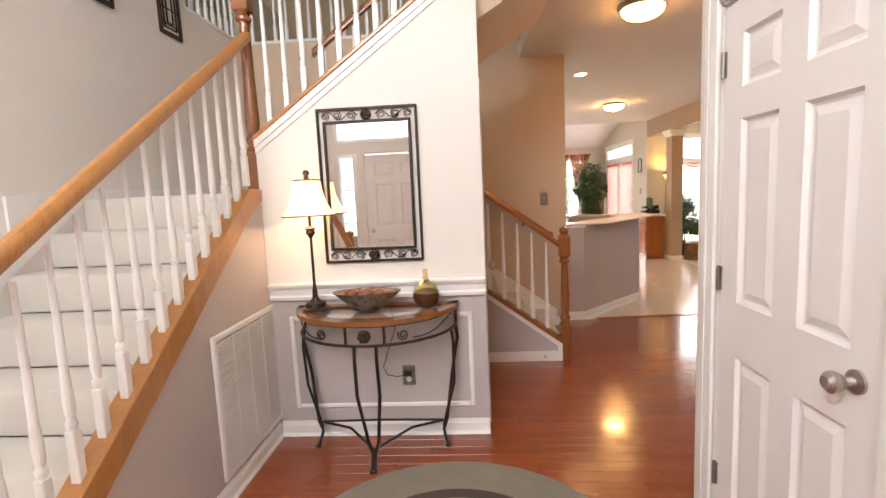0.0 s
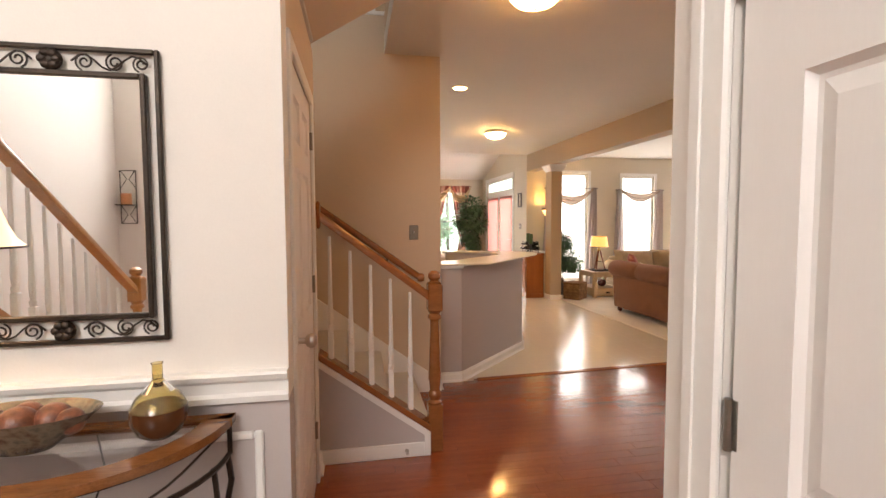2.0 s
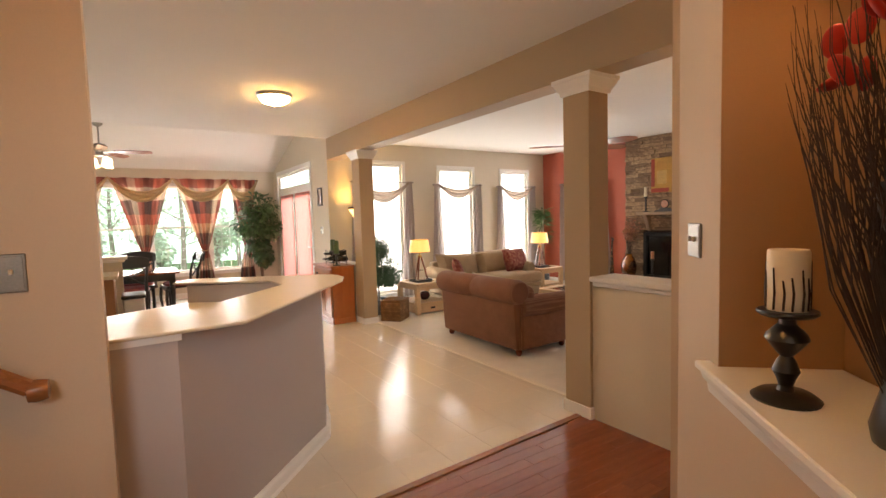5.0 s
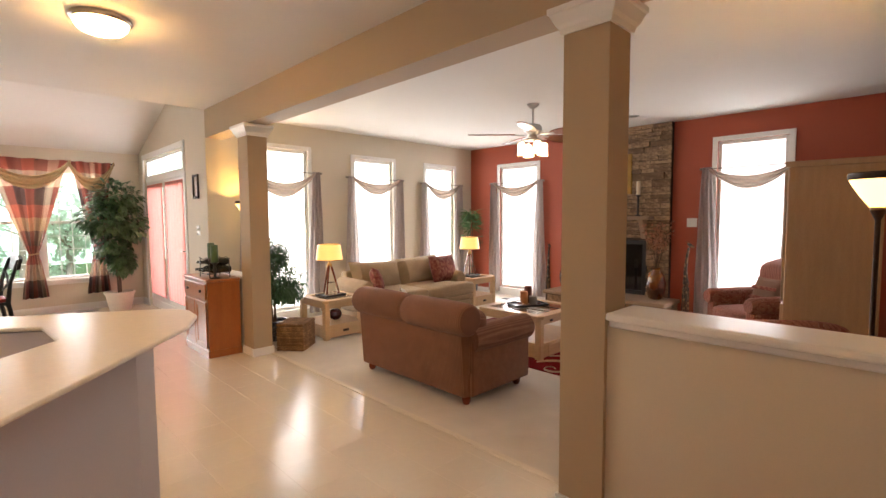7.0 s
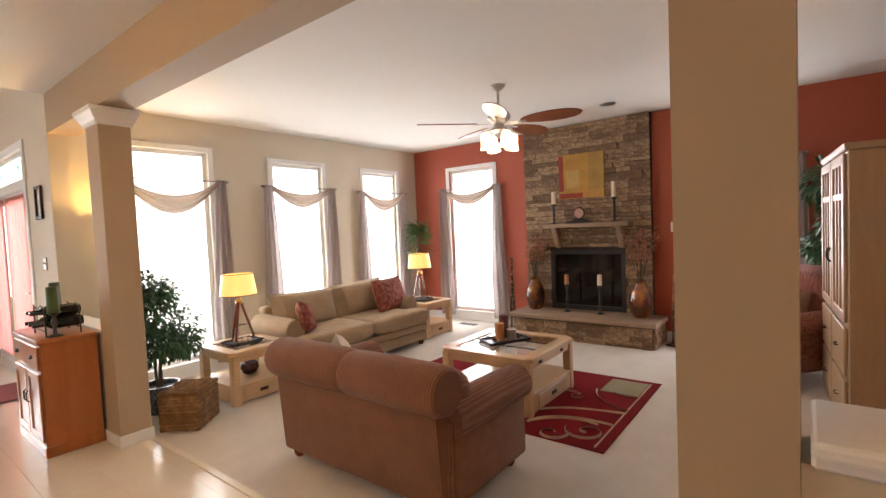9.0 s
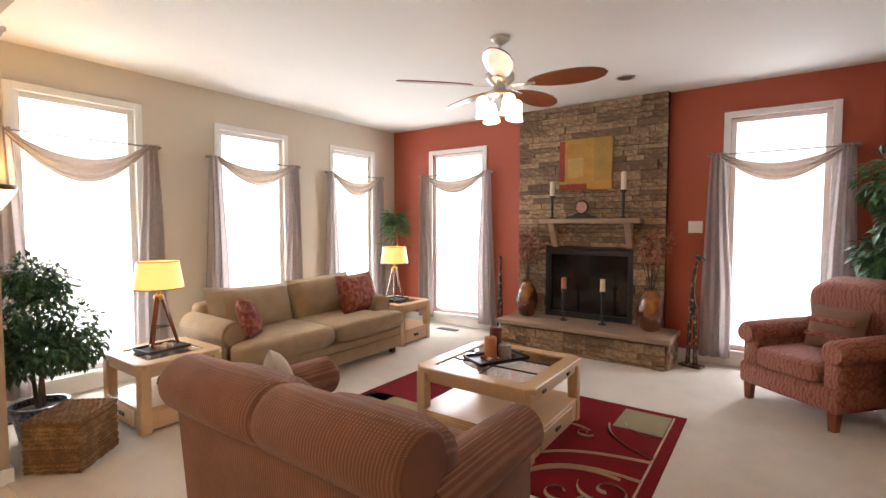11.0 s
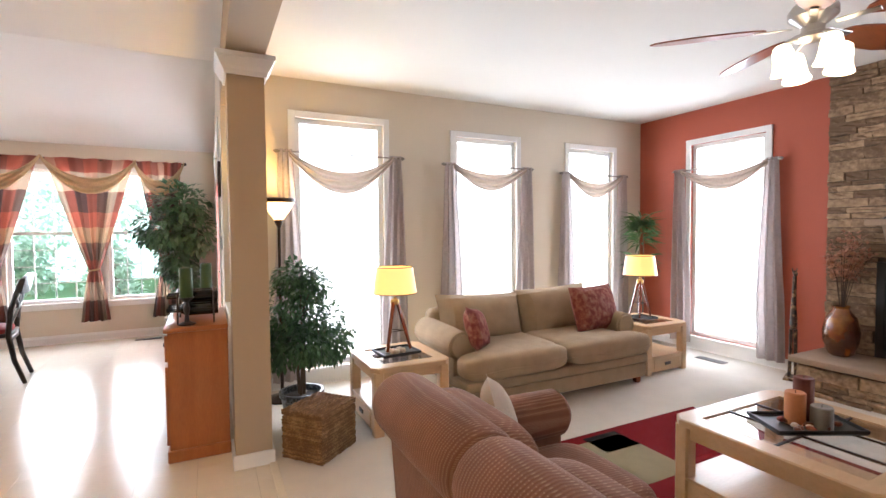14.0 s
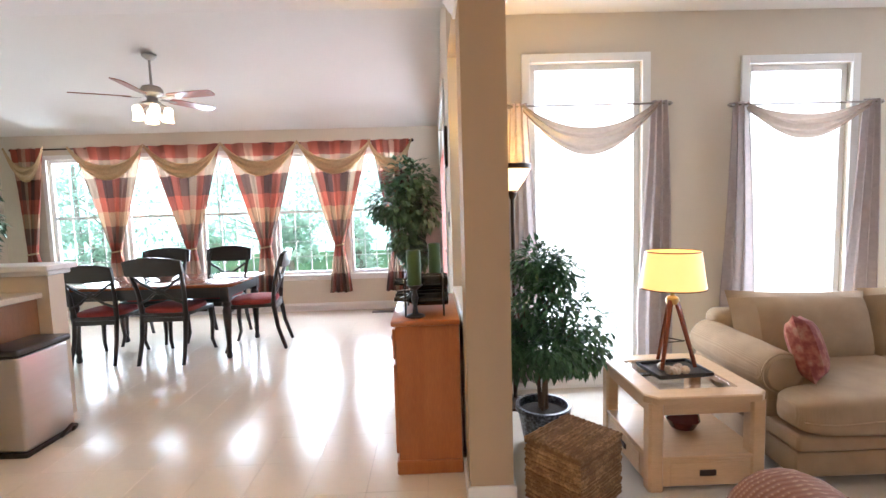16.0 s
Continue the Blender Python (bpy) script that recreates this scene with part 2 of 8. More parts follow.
def grid_wall(bm, axis, a0, a1, u0, u1, z0, z1, holes=()):
    """A wall with thickness a0..a1 along axis, from u0 to u1, with rectangular holes (u0, u1, z0, z1) through it."""
    us = sorted({u0, u1, *[h[0] for h in holes], *[h[1] for h in holes]})
    zs = sorted({z0, z1, *[h[2] for h in holes], *[h[3] for h in holes]})
    us = [u for u in us if u0 <= u <= u1]
    zs = [z for z in zs if z0 <= z <= z1]
    def solid(i, j):
        if not (0 <= i < len(us) - 1 and 0 <= j < len(zs) - 1):
            return False
        cu, cz = (us[i] + us[i + 1]) / 2, (zs[j] + zs[j + 1]) / 2
        return not any(h[0] < cu < h[1] and h[2] < cz < h[3] for h in holes)
    def quad(*p):
        bm.faces.new([bm.verts.new((a, u, z) if axis == "x" else (u, a, z)) for a, u, z in p])
    for i in range(len(us) - 1):
        for j in range(len(zs) - 1):
            if not solid(i, j):
                continue
            u, v, z, w = us[i], us[i + 1], zs[j], zs[j + 1]
            quad((a0, u, z), (a0, v, z), (a0, v, w), (a0, u, w))
            quad((a1, u, z), (a1, v, z), (a1, v, w), (a1, u, w))
            if not solid(i - 1, j):
                quad((a0, u, z), (a1, u, z), (a1, u, w), (a0, u, w))
            if not solid(i + 1, j):
                quad((a0, v, z), (a1, v, z), (a1, v, w), (a0, v, w))
            if not solid(i, j - 1):
                quad((a0, u, z), (a1, u, z), (a1, v, z), (a0, v, z))
            if not solid(i, j + 1):
                quad((a0, u, w), (a1, u, w), (a1, v, w), (a0, v, w))
    bmesh.ops.remove_doubles(bm, verts=bm.verts, dist=1e-5)
    return bm


def frame_ring(bm, axis, a0, a1, u0, u1, z0, z1, w, bottom=True, bevel=0.004):
    """Four (or three) boards round an opening u0..u1, z0..z1, of width w outside it."""
    def bx(p, q, r, s):
        if axis == "x":
            box(bm, a0, a1, p, q, r, s, bevel)
        else:
            box(bm, p, q, a0, a1, r, s, bevel)
    bx(u0 - w, u0, z0 - (w if bottom else 0), z1 + w)
    bx(u1, u1 + w, z0 - (w if bottom else 0), z1 + w)
    bx(u0, u1, z1, z1 + w)
    if bottom:
        bx(u0, u1, z0 - w, z0)

# ---------------------------------------------------------------- the large structure
CEIL = 2.74
W = 0.155           # east face of the closet wall at the foot of the upper flight
YM = 2.63           # south face of the wall with the mirror
YB = 4.87           # south face of the wall along the back stair
XW = -2.2           # west wall
XB0, XB1 = 3.79, 4.0  # line of columns and beam
DL = 0.95           # diagonal wall: y = x + DL
UP = 3.03           # upper floor

# floors (slabs under the pieces)
bm = BM()
prism(bm, [(XW - 0.1, -1.7), (1.1, -1.7), (1.1, 2.02), (4.0, 4.92), (4.0, 5.19), (1.43, 5.06), (XW - 0.1, 5.06)], "z", -0.12, -0.014)
structure("floor_hall", bm, DARKWOOD_GAP, "reddish cherry strip floor of foyer and hall", "floor")
bm = BM()
prism(bm, [(XW - 0.1, 5.06), (1.43, 5.06), (4.0, 5.19), (4.0, 13.6), (XW - 0.1, 13.6)], "z", -0.12, -0.008)
structure("floor_kitchen", bm, GROUT, "glossy cream vinyl tile floor of the kitchen and dining nook", "floor")
bm = BM()
box(bm, 4.0, 8.81, 2.3, 10.41, -0.12, 0.004)
structure("floor_living_room", bm, CARPET, "cream cut-pile carpet of the living room", "carpet")
bm = BM()
prism(bm, [(1.43, 5.038), (3.79, 5.148), (3.79, 5.197), (1.43, 5.087)], "z", -0.01, 0.008, 0.003)
structure("threshold_wood", bm, OAK_RAIL, "narrow wooden threshold strip between wood and vinyl", "threshold")
bm = BM()
box(bm, 3.975, 4.02, 5.27, 8.93, -0.01, 0.009, 0.004)
structure("threshold_carpet", bm, LAMINATE, "thin cream edging strip along the carpet", "threshold")

# ceilings
bm = BM()
prism(bm, [(0.62, YM), (1.72, YM), (2.99, 3.985), (XB0, 3.985), (XB0, 10.15), (XW, 10.15), (XW, YB + 0.12), (0.62, YB + 0.12)], "z", CEIL, CEIL + 0.14)
structure("ceiling_hall", bm, CEILING, "smooth off-white flat ceiling of hall and kitchen", "ceiling")
bm = BM()
box(bm, XB1, 8.81, 2.3, 10.41, CEIL, CEIL + 0.14)
structure("ceiling_living_room", bm, CEILING, "smooth white flat ceiling of the living room", "ceiling")
bm = BM()
prism(bm, [(10.15, 3.58), (13.57, 2.49), (13.57, 2.61), (10.15, 3.70)], "x", XW - 0.12, XB1)
structure("ceiling_nook", bm, CEILING, "white sloping vaulted ceiling of the dining nook", "ceiling")
bm = BM()
box(bm, XW - 0.12, XB0, 10.03, 10.148, CEIL + 0.141, 3.74)
structure("wall_nook_gable", bm, CEILING, "white upright step between flat and vaulted ceiling", "wall")
bm = BM()
box(bm, -3.6, 4.0, -1.9, 6.5, 5.3, 5.42)
structure("ceiling_foyer", bm, CEILING, "high white ceiling over foyer and stairs", "ceiling")

# foyer walls
bm = BM()
grid_wall(bm, "x", XW - 0.12, XW, -1.72, 3.9, 0, 5.3)
grid_wall(bm, "x", XW - 0.12, XW, 3.9, YB + 0.12, 0, UP)
structure("wall_stair_west", bm, WALL_CREAM, "cream painted tall wall beside the stairs", "wall")
bm = BM()
grid_wall(bm, "y", -1.72, -1.6, XW, 1.0, 0, 5.3, [(-1.45, -0.5, 0, 2.06), (-1.86, -1.56, 0.1, 2.06), (-1.86, -0.1, 2.22, 2.85), (-0.39, -0.1, 0.1, 2.06), (-1.9, -0.05, 3.1, 4.5)])
structure("wall_front", bm, WALL_CREAM, "cream foyer wall with the front door", "wall")
bm = BM()
grid_wall(bm, "x", 1.0, 1.12, -1.72, 1.899, 0, 5.3, [(0.985, 1.75, 0, 2.035)])
structure("wall_foyer_east", bm, WALL_CREAM, "cream foyer wall with the closet door", "wall")
bm = BM()
box(bm, 1.7, 1.82, 0.7, 2.0, 0, 2.5)
structure("wall_closet_back", bm, WALL_CREAM, "plain white closet wall", "wall")
# wall with the mirror: cream above the chair rail, grey below, sloped top along the upper flight
bm = BM()
prism(bm, [(-1.13, 0.842), (W, 0.842), (W, 2.66), (-1.13, 1.735)], "y", YM, YM + 0.12)
structure("wall_mirror_upper", bm, WALL_CREAM, "cream wall with a sloping top under the upper flight", "wall")
bm = BM()
prism(bm, [(-1.13, 0.0), (W, 0.0), (W, 0.842), (-1.13, 0.842)], "y", YM, YM + 0.12)
structure("wall_mirror_lower", bm, WALL_GREY, "taupe grey wainscot wall below the chair rail", "wall")
# wall under the first flight
bm = BM()
prism(bm, [(0.7, 0.0), (2.63, 0.0), (2.63, 1.47), (1.1, 0.36), (0.7, 0.10)], "x", -1.19, -1.125)
structure("wall_under_stair", bm, WALL_GREY, "taupe grey triangular wall below the stair stringer", "wall")
# closet wall towards the hall, sloped along the soffit
bm = BM()
grid_wall(bm, "x", W - 0.10, W - 0.001, YM + 0.12, 3.82, 0, 2.36, [(2.795, 3.605, 0, 2.035)])
structure("wall_under_flight", bm, WALL_TAN, "tan hall wall with a closet door below the upper flight", "wall")
bm = BM()
prism(bm, [(W - 0.1, 2.33), (0.66, 2.70), (0.66, 2.88), (-1.2, 1.53), (-1.2, 1.35)], "y", YM + 0.121, 3.77)
structure("soffit_upper_flight", bm, WALL_TAN, "tan sloping soffit under the upper flight", "soffit")
# wall along the back stair, with the balcony above
bm = BM()
box(bm, XW, 1.065, YB, YB + 0.14, 0, CEIL)
box(bm, XW, 0.62, YB, YB + 0.14, CEIL, UP)
structure("wall_back_stair", bm, WALL_TAN, "warm tan wall along the back stair", "wall")
bm = BM()
box(bm, 0.62, 0.74, YM + 0.0, YB, CEIL + 0.142, UP)
box(bm, W, 1.7, YM, YM + 0.12, CEIL + 0.01, 5.3)
structure("wall_upper_edge", bm, WALL_TAN, "tan edge of the upper floor", "wall")
bm = BM()
box(bm, -3.5, 4.0, 6.3, 6.42, UP, 5.3)
box(bm, -3.6, -3.48, 3.0, 6.4, 0, 5.3)
box(bm, 3.9, 4.0, 2.0, 6.3, CEIL + 0.15, 5.3)
structure("wall_upper_hall", bm, WALL_TAUPE, "brown upper hallway walls", "wall")
bm = BM()
box(bm, -3.5, 0.62, YB + 0.141, 6.3, CEIL + 0.142, UP)
box(bm, -3.5, XW - 0.121, 3.0, YB + 0.14, CEIL + 0.142, UP)
structure("floor_upper", bm, STAIR_CARPET, "carpeted upper hallway floor", "floor")

# diagonal wall with the niche
DIAG = Matrix.Translation((1.0, 1.9, 0)) @ Matrix.Rotation(radians(46.5), 4, "Z")  # local x along the wall, local y into the hall
U0, U1, UEND = 1.50, 2.44, 2.90
NZ0, NZ1 = 0.955, 2.165
bm = BM()
grid_wall(bm, "y", -0.12, 0.0, 0.0, UEND, 0, CEIL, [(U0, U1, NZ0, NZ1)])
grid_wall(bm, "y", -0.12, 0.0, 0.0, 0.96, CEIL + 0.001, 5.3)
bmesh.ops.transform(bm, matrix=DIAG, verts=bm.verts)
structure("wall_diagonal", bm, WALL_TAN, "tan diagonal hall wall with a display niche", "wall")
bm = BM()
box(bm, U0 - 0.02, U1 + 0.02, -0.37, -0.35, NZ0 - 0.02, NZ1 + 0.02)
box(bm, U0 - 0.02, U0 + 0.003, -0.35, -0.001, NZ0, NZ1)
box(bm, U1 - 0.003, U1 + 0.02, -0.35, -0.001, NZ0, NZ1)
box(bm, U0, U1, -0.35, -0.001, NZ1 - 0.003, NZ1 + 0.02)
box(bm, U0, U1, -0.35, -0.121, NZ0 - 0.03, NZ0 - 0.012)
bmesh.ops.transform(bm, matrix=DIAG, verts=bm.verts)
structure("wall_niche", bm, WALL_NICHE, "warm brown painted back and sides of the niche", "wall")
bm = BM()
prism(bm, [(U0 + 0.003, -0.348), (U1 - 0.003, -0.348), (U1 - 0.003, 0.0), (U1 + 0.06, 0.0), (U1 + 0.06, 0.05), (U0 - 0.06, 0.05), (U0 - 0.06, 0.0), (U0 + 0.003, 0.0)], "z", NZ0 - 0.012, NZ0 + 0.012, 0.004)
prism(bm, [(0.002, NZ0 - 0.012), (0.038, NZ0 - 0.012), (0.030, NZ0 - 0.04), (0.016, NZ0 - 0.055), (0.012, NZ0 - 0.085), (0.002, NZ0 - 0.09)], "x", U0 - 0.045, U1 + 0.045)
bmesh.ops.transform(bm, matrix=DIAG, verts=bm.verts)
structure("sill_niche", bm, TRIM, "white moulded niche sill", "sill")
bm = BM()
box(bm, 2.95, XB1, 3.86, 3.985, 0, CEIL)
box(bm, 3.88, XB1, 2.3, 3.86, 0, CEIL)
structure("wall_hall_end", bm, WALL_TAN, "tan wall behind the diagonal wall", "wall")

# half wall, columns and beam
bm = BM()
box(bm, XB0 + 0.03, XB1 - 0.02, 3.986, 5.074, 0, 0.955)
structure("wall_half", bm, WALL_BEIGE, "beige half wall between hall and living room", "half wall")
bm = BM()
box(bm, XB0 - 0.03, XB1 + 0.04, 3.987, 5.058, 0.99, 1.025, 0.01, 2)
box(bm, XB0 + 0.005, XB1 + 0.005, 3.987, 5.058, 0.955, 0.989, 0.008)
structure("sill_half_wall", bm, TRIM, "white painted cap of the half wall", "cap")
bm = BM()
box(bm, XB0, XB1, 3.986, 10.149, 2.41, CEIL + 0.1)
structure("beam", bm, WALL_TAUPE, "taupe painted ceiling beam over the columns", "beam")


def column(y0, y1):
    t = thing("column", "taupe square column with white cap and base", "column", pose((XB0 + XB1) / 2, (y0 + y1) / 2, 0), "columns")
    tagged(t, kind="structure")
    hx, hy = (XB1 - XB0) / 2 - 0.004, (y1 - y0) / 2
    part("shaft", box(BM(), -hx, hx, -hy, hy, 0, 2.33), WALL_TAUPE, t)
    b = BM()
    prof = [(0.0, 2.29), (0.012, 2.29), (0.018, 2.315), (0.03, 2.33), (0.05, 2.375), (0.058, 2.38), (0.058, 2.405), (0.0, 2.405)]
    rings = [[b.verts.new((sx * (hx + o), sy * (hy + o), z)) for sx, sy in ((-1, -1), (1, -1), (1, 1), (-1, 1))] for o, z in prof]
    for u, v in zip(rings, rings[1:]):
        for k in range(4):
            b.faces.new((u[k], u[(k + 1) % 4], v[(k + 1) % 4], v[k]))
    part("capital", b, TRIM, t, "white moulded capital", smooth=False)
    b = BM()
    for x0, x1, ya, yb in ((-hx - 0.014, hx + 0.014, -hy - 0.014, -hy), (-hx - 0.014, hx + 0.014, hy, hy + 0.014), (-hx - 0.014, -hx, -hy, hy), (hx, hx + 0.014, -hy, hy)):
        box(b, x0, x1, ya, yb, 0.0, 0.085, 0.003)
    part("base", b, TRIM, t, "white baseboard collar")


column(5.075, 5.30)
column(8.93, 9.175)

# wall with the French door, living room and nook walls
bm = BM()
grid_wall(bm, "x", XB0, XB0 + 0.14, 10.15, 13.45, 0, 3.7, [(11.02, 13.08, 0, 2.40)])
box(bm, XB0 + 0.02, XB0 + 0.14, 9.18, 10.15, 0, 0.80)
structure("wall_door", bm, WALL_BEIGE, "beige wall with the French door", "wall")
bm = BM()
box(bm, XB0 - 0.0, XB0 + 0.17, 9.18, 10.148, 0.80, 0.83, 0.006)
structure("sill_half_wall_2", bm, TRIM, "white cap of the low wall behind the cabinet", "cap")
bm = BM()
grid_wall(bm, "y", 10.29, 10.41, XB0 + 0.14, 8.69, 0, CEIL, [(a, b, WIN_Z0, z) for (a, b), z in zip(NORTH_WINDOWS, NORTH_TOPS)])
structure("wall_north", bm, WALL_BEIGE, "beige living room wall with three tall windows", "wall")
bm = BM()
grid_wall(bm, "x", 8.69, 8.81, 2.3, 10.41, 0, CEIL, [(a, b, WIN_Z0, z) for (a, b), z in zip(EAST_WINDOWS, EAST_TOPS)])
structure("wall_east", bm, WALL_RED, "brick red living room wall", "wall")
bm = BM()
box(bm, XB1, 8.69, 2.3, 2.42, 0, CEIL)
structure("wall_south", bm, WALL_RED, "brick red living room wall", "wall")
NZ = (0.52, 2.2)
bm = BM()
grid_wall(bm, "y", 13.45, 13.57, XW - 0.12, XB0 + 0.14, 0, 2.75, [(a, b, *NZ) for a, b in NOOK])
structure("wall_nook", bm, WALL_BEIGE, "beige nook wall with a row of windows", "wall")
bm = BM()
box(bm, XW - 0.12, XW, YB + 0.121, 13.45, 0, 3.7)
structure("wall_kitchen_west", bm, WALL_BEIGE, "plain beige kitchen wall", "wall")

# bar: half walls, ledge and low counter
bm = BM()
prism(bm, [(1.045, 5.055), (1.285, 5.055), (2.17, 5.95), (2.30, 6.30), (2.22, 6.46), (1.55, 6.88), (1.47, 6.76), (2.06, 6.38), (2.07, 6.03), (1.28, 5.20), (1.045, 5.20)], "z", 0, 1.02)
structure("wall_bar", bm, WALL_GREY, "mauve grey half wall of the kitchen bar", "half wall")
bm = BM()
prism(bm, [(1.041, 5.02), (1.54, 5.035), (2.36, 6.02), (2.45, 6.22), (2.46, 6.36), (2.40, 6.47), (1.50, 6.99), (1.38, 6.78), (1.96, 6.40), (1.98, 6.12), (1.25, 5.38), (1.041, 5.38)], "z", 1.03, 1.045, 0.008, 2)
structure("counter_bar", bm, LAMINATE, "cream laminate bar top with a bent outline", "worktop")
bm = BM()
prism(bm, [(1.045, 5.040), (1.30, 5.040), (1.30, 5.053), (1.045, 5.053)], "z", 1.003, 1.028)
structure("trim_bar", bm, TRIM, "white trim under the bar top", "trim")
bm = BM()
prism(bm, [(0.3, 5.21), (1.27, 5.21), (2.05, 6.05), (2.04, 6.37), (1.46, 6.74), (0.3, 6.2)], "z", 0.86, 0.9, 0.004)
structure("counter_low", bm, LAMINATE, "cream laminate kitchen worktop behind the bar", "worktop")

# ---------------------------------------------------------------- stairs
RISE, RUN = 1.49 / 8, 0.257
LAND = 1.49
YL = 2.63   # front edge of the landing

# first flight (rises north), back flight (rises west), upper flight (rises east)
bm = BM()
for k in range(1, 8):
    box(bm, XW + 0.002, -1.192, YL - (8 - k) * RUN - 0.02, YL - (7 - k) * RUN + 0.001, (k - 1) * RISE, k * RISE, 0.018, 2)
box(bm, XW + 0.002, -1.192, YL - 0.02, YM + 0.12, LAND - 0.2, LAND, 0.018, 2)
box(bm, XW + 0.002, -1.0, YM + 0.119, YB - 0.002, LAND - 0.2, LAND, 0.018, 2)
structure("stair_first_flight", bm, STAIR_CARPET, "carpeted stair treads and landing", "stairs", True)
bm = BM()
for k in range(1, 8):
    box(bm, 0.80 - k * RUN - 0.001, 0.80 - (k - 1) * RUN + 0.02, 3.92, YB - 0.025, (k - 1) * RISE, k * RISE, 0.018, 2)
structure("stair_back_flight", bm, STAIR_CARPET, "carpeted back stair treads", "stairs", True)
bm = BM()
for k in range(1, 9):
    box(bm, -1.12 + (k - 1) * RUN - 0.02, -1.12 + k * RUN + 0.001, YM + 0.121, 3.75, LAND + k * RISE - 0.04, LAND + k * RISE, 0.016, 2)
    box(bm, -1.12 + (k - 1) * RUN, -1.12 + (k - 1) * RUN + 0.02, YM + 0.122, 3.749, LAND + (k - 1) * RISE, LAND + k * RISE - 0.039)
structure("stair_upper_flight", bm, STAIR_CARPET, "carpeted upper stair treads", "stairs", True)
# skirts and stringers
def z1(y):
    return 0.602 + 0.7245 * (y - 1.253)
bm = BM()
prism(bm, [(0.62, z1(0.62) - 0.13), (2.50, z1(2.50) - 0.13), (2.629, LAND - 0.06), (2.629, LAND + 0.01), (2.49, LAND + 0.01), (0.62, z1(0.62))], "x", -1.20, -1.115, 0.004)
structure("stringer_first_flight", bm, OAK, "golden oak closed stringer of the first flight", "stringer")
bm = BM()
prism(bm, [(2.14, LAND + 0.02), (2.629, LAND + 0.06), (YB - 0.01, LAND + 0.06), (YB - 0.01, LAND + 0.001), (2.64, LAND + 0.001), (0.6, 0.02), (0.6, 0.2), (2.14, 1.30)], "x", XW, XW + 0.015)
structure("skirt_stair_west", bm, TRIM, "white skirt board along the stair wall", "skirting")
bm = BM()
prism(bm, [(-1.0, 1.58), (0.95, 0.17), (0.95, 0.0), (0.78, 0.0), (-1.0, 1.3)], "y", YB - 0.024, YB - 0.001)
structure("skirt_back_stair", bm, TRIM, "white skirt board rising along the back stair", "skirting")
bm = BM()
prism(bm, [(-1.13, 1.735), (W, 2.66), (W, 2.70), (-1.13, 1.775)], "y", YM - 0.02, YM + 0.13)
prism(bm, [(-1.13, 1.70), (W, 2.625), (W, 2.66), (-1.13, 1.735)], "y", YM - 0.010, YM)
structure("stringer_upper_flight", bm, TRIM, "white sloping trim under the upper railing", "trim")
bm = BM()
prism(bm, [(-1.13, 1.776), (0.6, 3.015), (0.6, 3.04), (-1.13, 1.801)], "y", YM - 0.03, YM + 0.14, 0.004)
structure("cap_upper_flight", bm, OAK, "oak cap board under the upper railing", "trim")
# knee wall of the back stair
def zk(x):
    return 0.22 - 0.73 * (x - 0.76)
bm = BM()
prism(bm, [(W, 0.0), (0.80, 0.0), (0.80, zk(0.80) - 0.005), (W, zk(W) - 0.005)], "y", 3.805, 3.905)
structure("wall_knee", bm, WALL_GREY, "taupe grey knee wall under the back stair railing", "half wall")
bm = BM()
prism(bm, [(W, zk(W) - 0.045), (0.806, zk(0.806) - 0.045), (0.806, 0.0), (0.77, 0.0), (0.77, zk(0.77) - 0.085), (W, zk(W) - 0.085)], "y", 3.792, 3.803)
box(bm, W + 0.002, 0.768, 3.790, 3.804, 0.0, 0.085, 0.003)
structure("trim_knee", bm, TRIM, "white trim round the knee wall", "trim")
bm = BM()
prism(bm, [(W, zk(W)), (0.81, zk(0.81)), (0.81, zk(0.81) - 0.04), (W, zk(W) - 0.04)], "y", 3.79, 3.92, 0.004)
structure("cap_knee", bm, OAK_RAIL, "oak cap board of the knee wall", "trim")


def baluster_mesh(h):
    bm = BM()
    box(bm, -0.016, 0.016, -0.016, 0.016, 0, 0.17, 0.003)
    lathe(bm, [(0.013, 0.17), (0.017, 0.185), (0.017, 0.195), (0.011, 0.205), (0.015, 0.225), (0.0165, 0.26), (0.013, 0.34), (0.0085, h)], 10)
    return bm


def railing(name, label, posts, rail_pts, zfun, plane, top, mat, mats=None, bal_h=0.78, group=""):
    """White turned balusters under a shaped oak rail; plane is 'x' or 'y' and its value."""
    t = thing(name, label, "railing")
    tagged(t, kind="structure")
    me = None
    for u in posts:
        z = zfun(u)
        if me is None:
            ob = part("baluster", baluster_mesh(bal_h), TRIM, t, "white turned baluster")
            me = ob.data
        else:
            ob = new("baluster", me)
            ob.parent = t
        ob.location = (plane[1], u, z - 0.012) if plane[0] == "x" else (u, plane[1], z - 0.012)
    (a, za), (b, zb) = rail_pts
    prof = [(-0.028, -0.022), (-0.030, 0.0), (-0.024, 0.022), (-0.012, 0.034), (0.012, 0.034), (0.024, 0.022), (0.030, 0.0), (0.028, -0.022)]
    bm = BM()
    lo = [bm.verts.new((plane[1] + p, a, za + q) if plane[0] == "x" else (a, plane[1] + p, za + q)) for p, q in prof]
    hi = [bm.verts.new((plane[1] + p, b, zb + q) if plane[0] == "x" else (b, plane[1] + p, zb + q)) for p, q in prof]
    bm.faces.new(lo)
    bm.faces.new(hi[::-1])
    for i in range(8):
        bm.faces.new((lo[i], lo[(i + 1) % 8], hi[(i + 1) % 8], hi[i]))
    part("handrail", bm, mat, t, "varnished oak handrail")
    return t


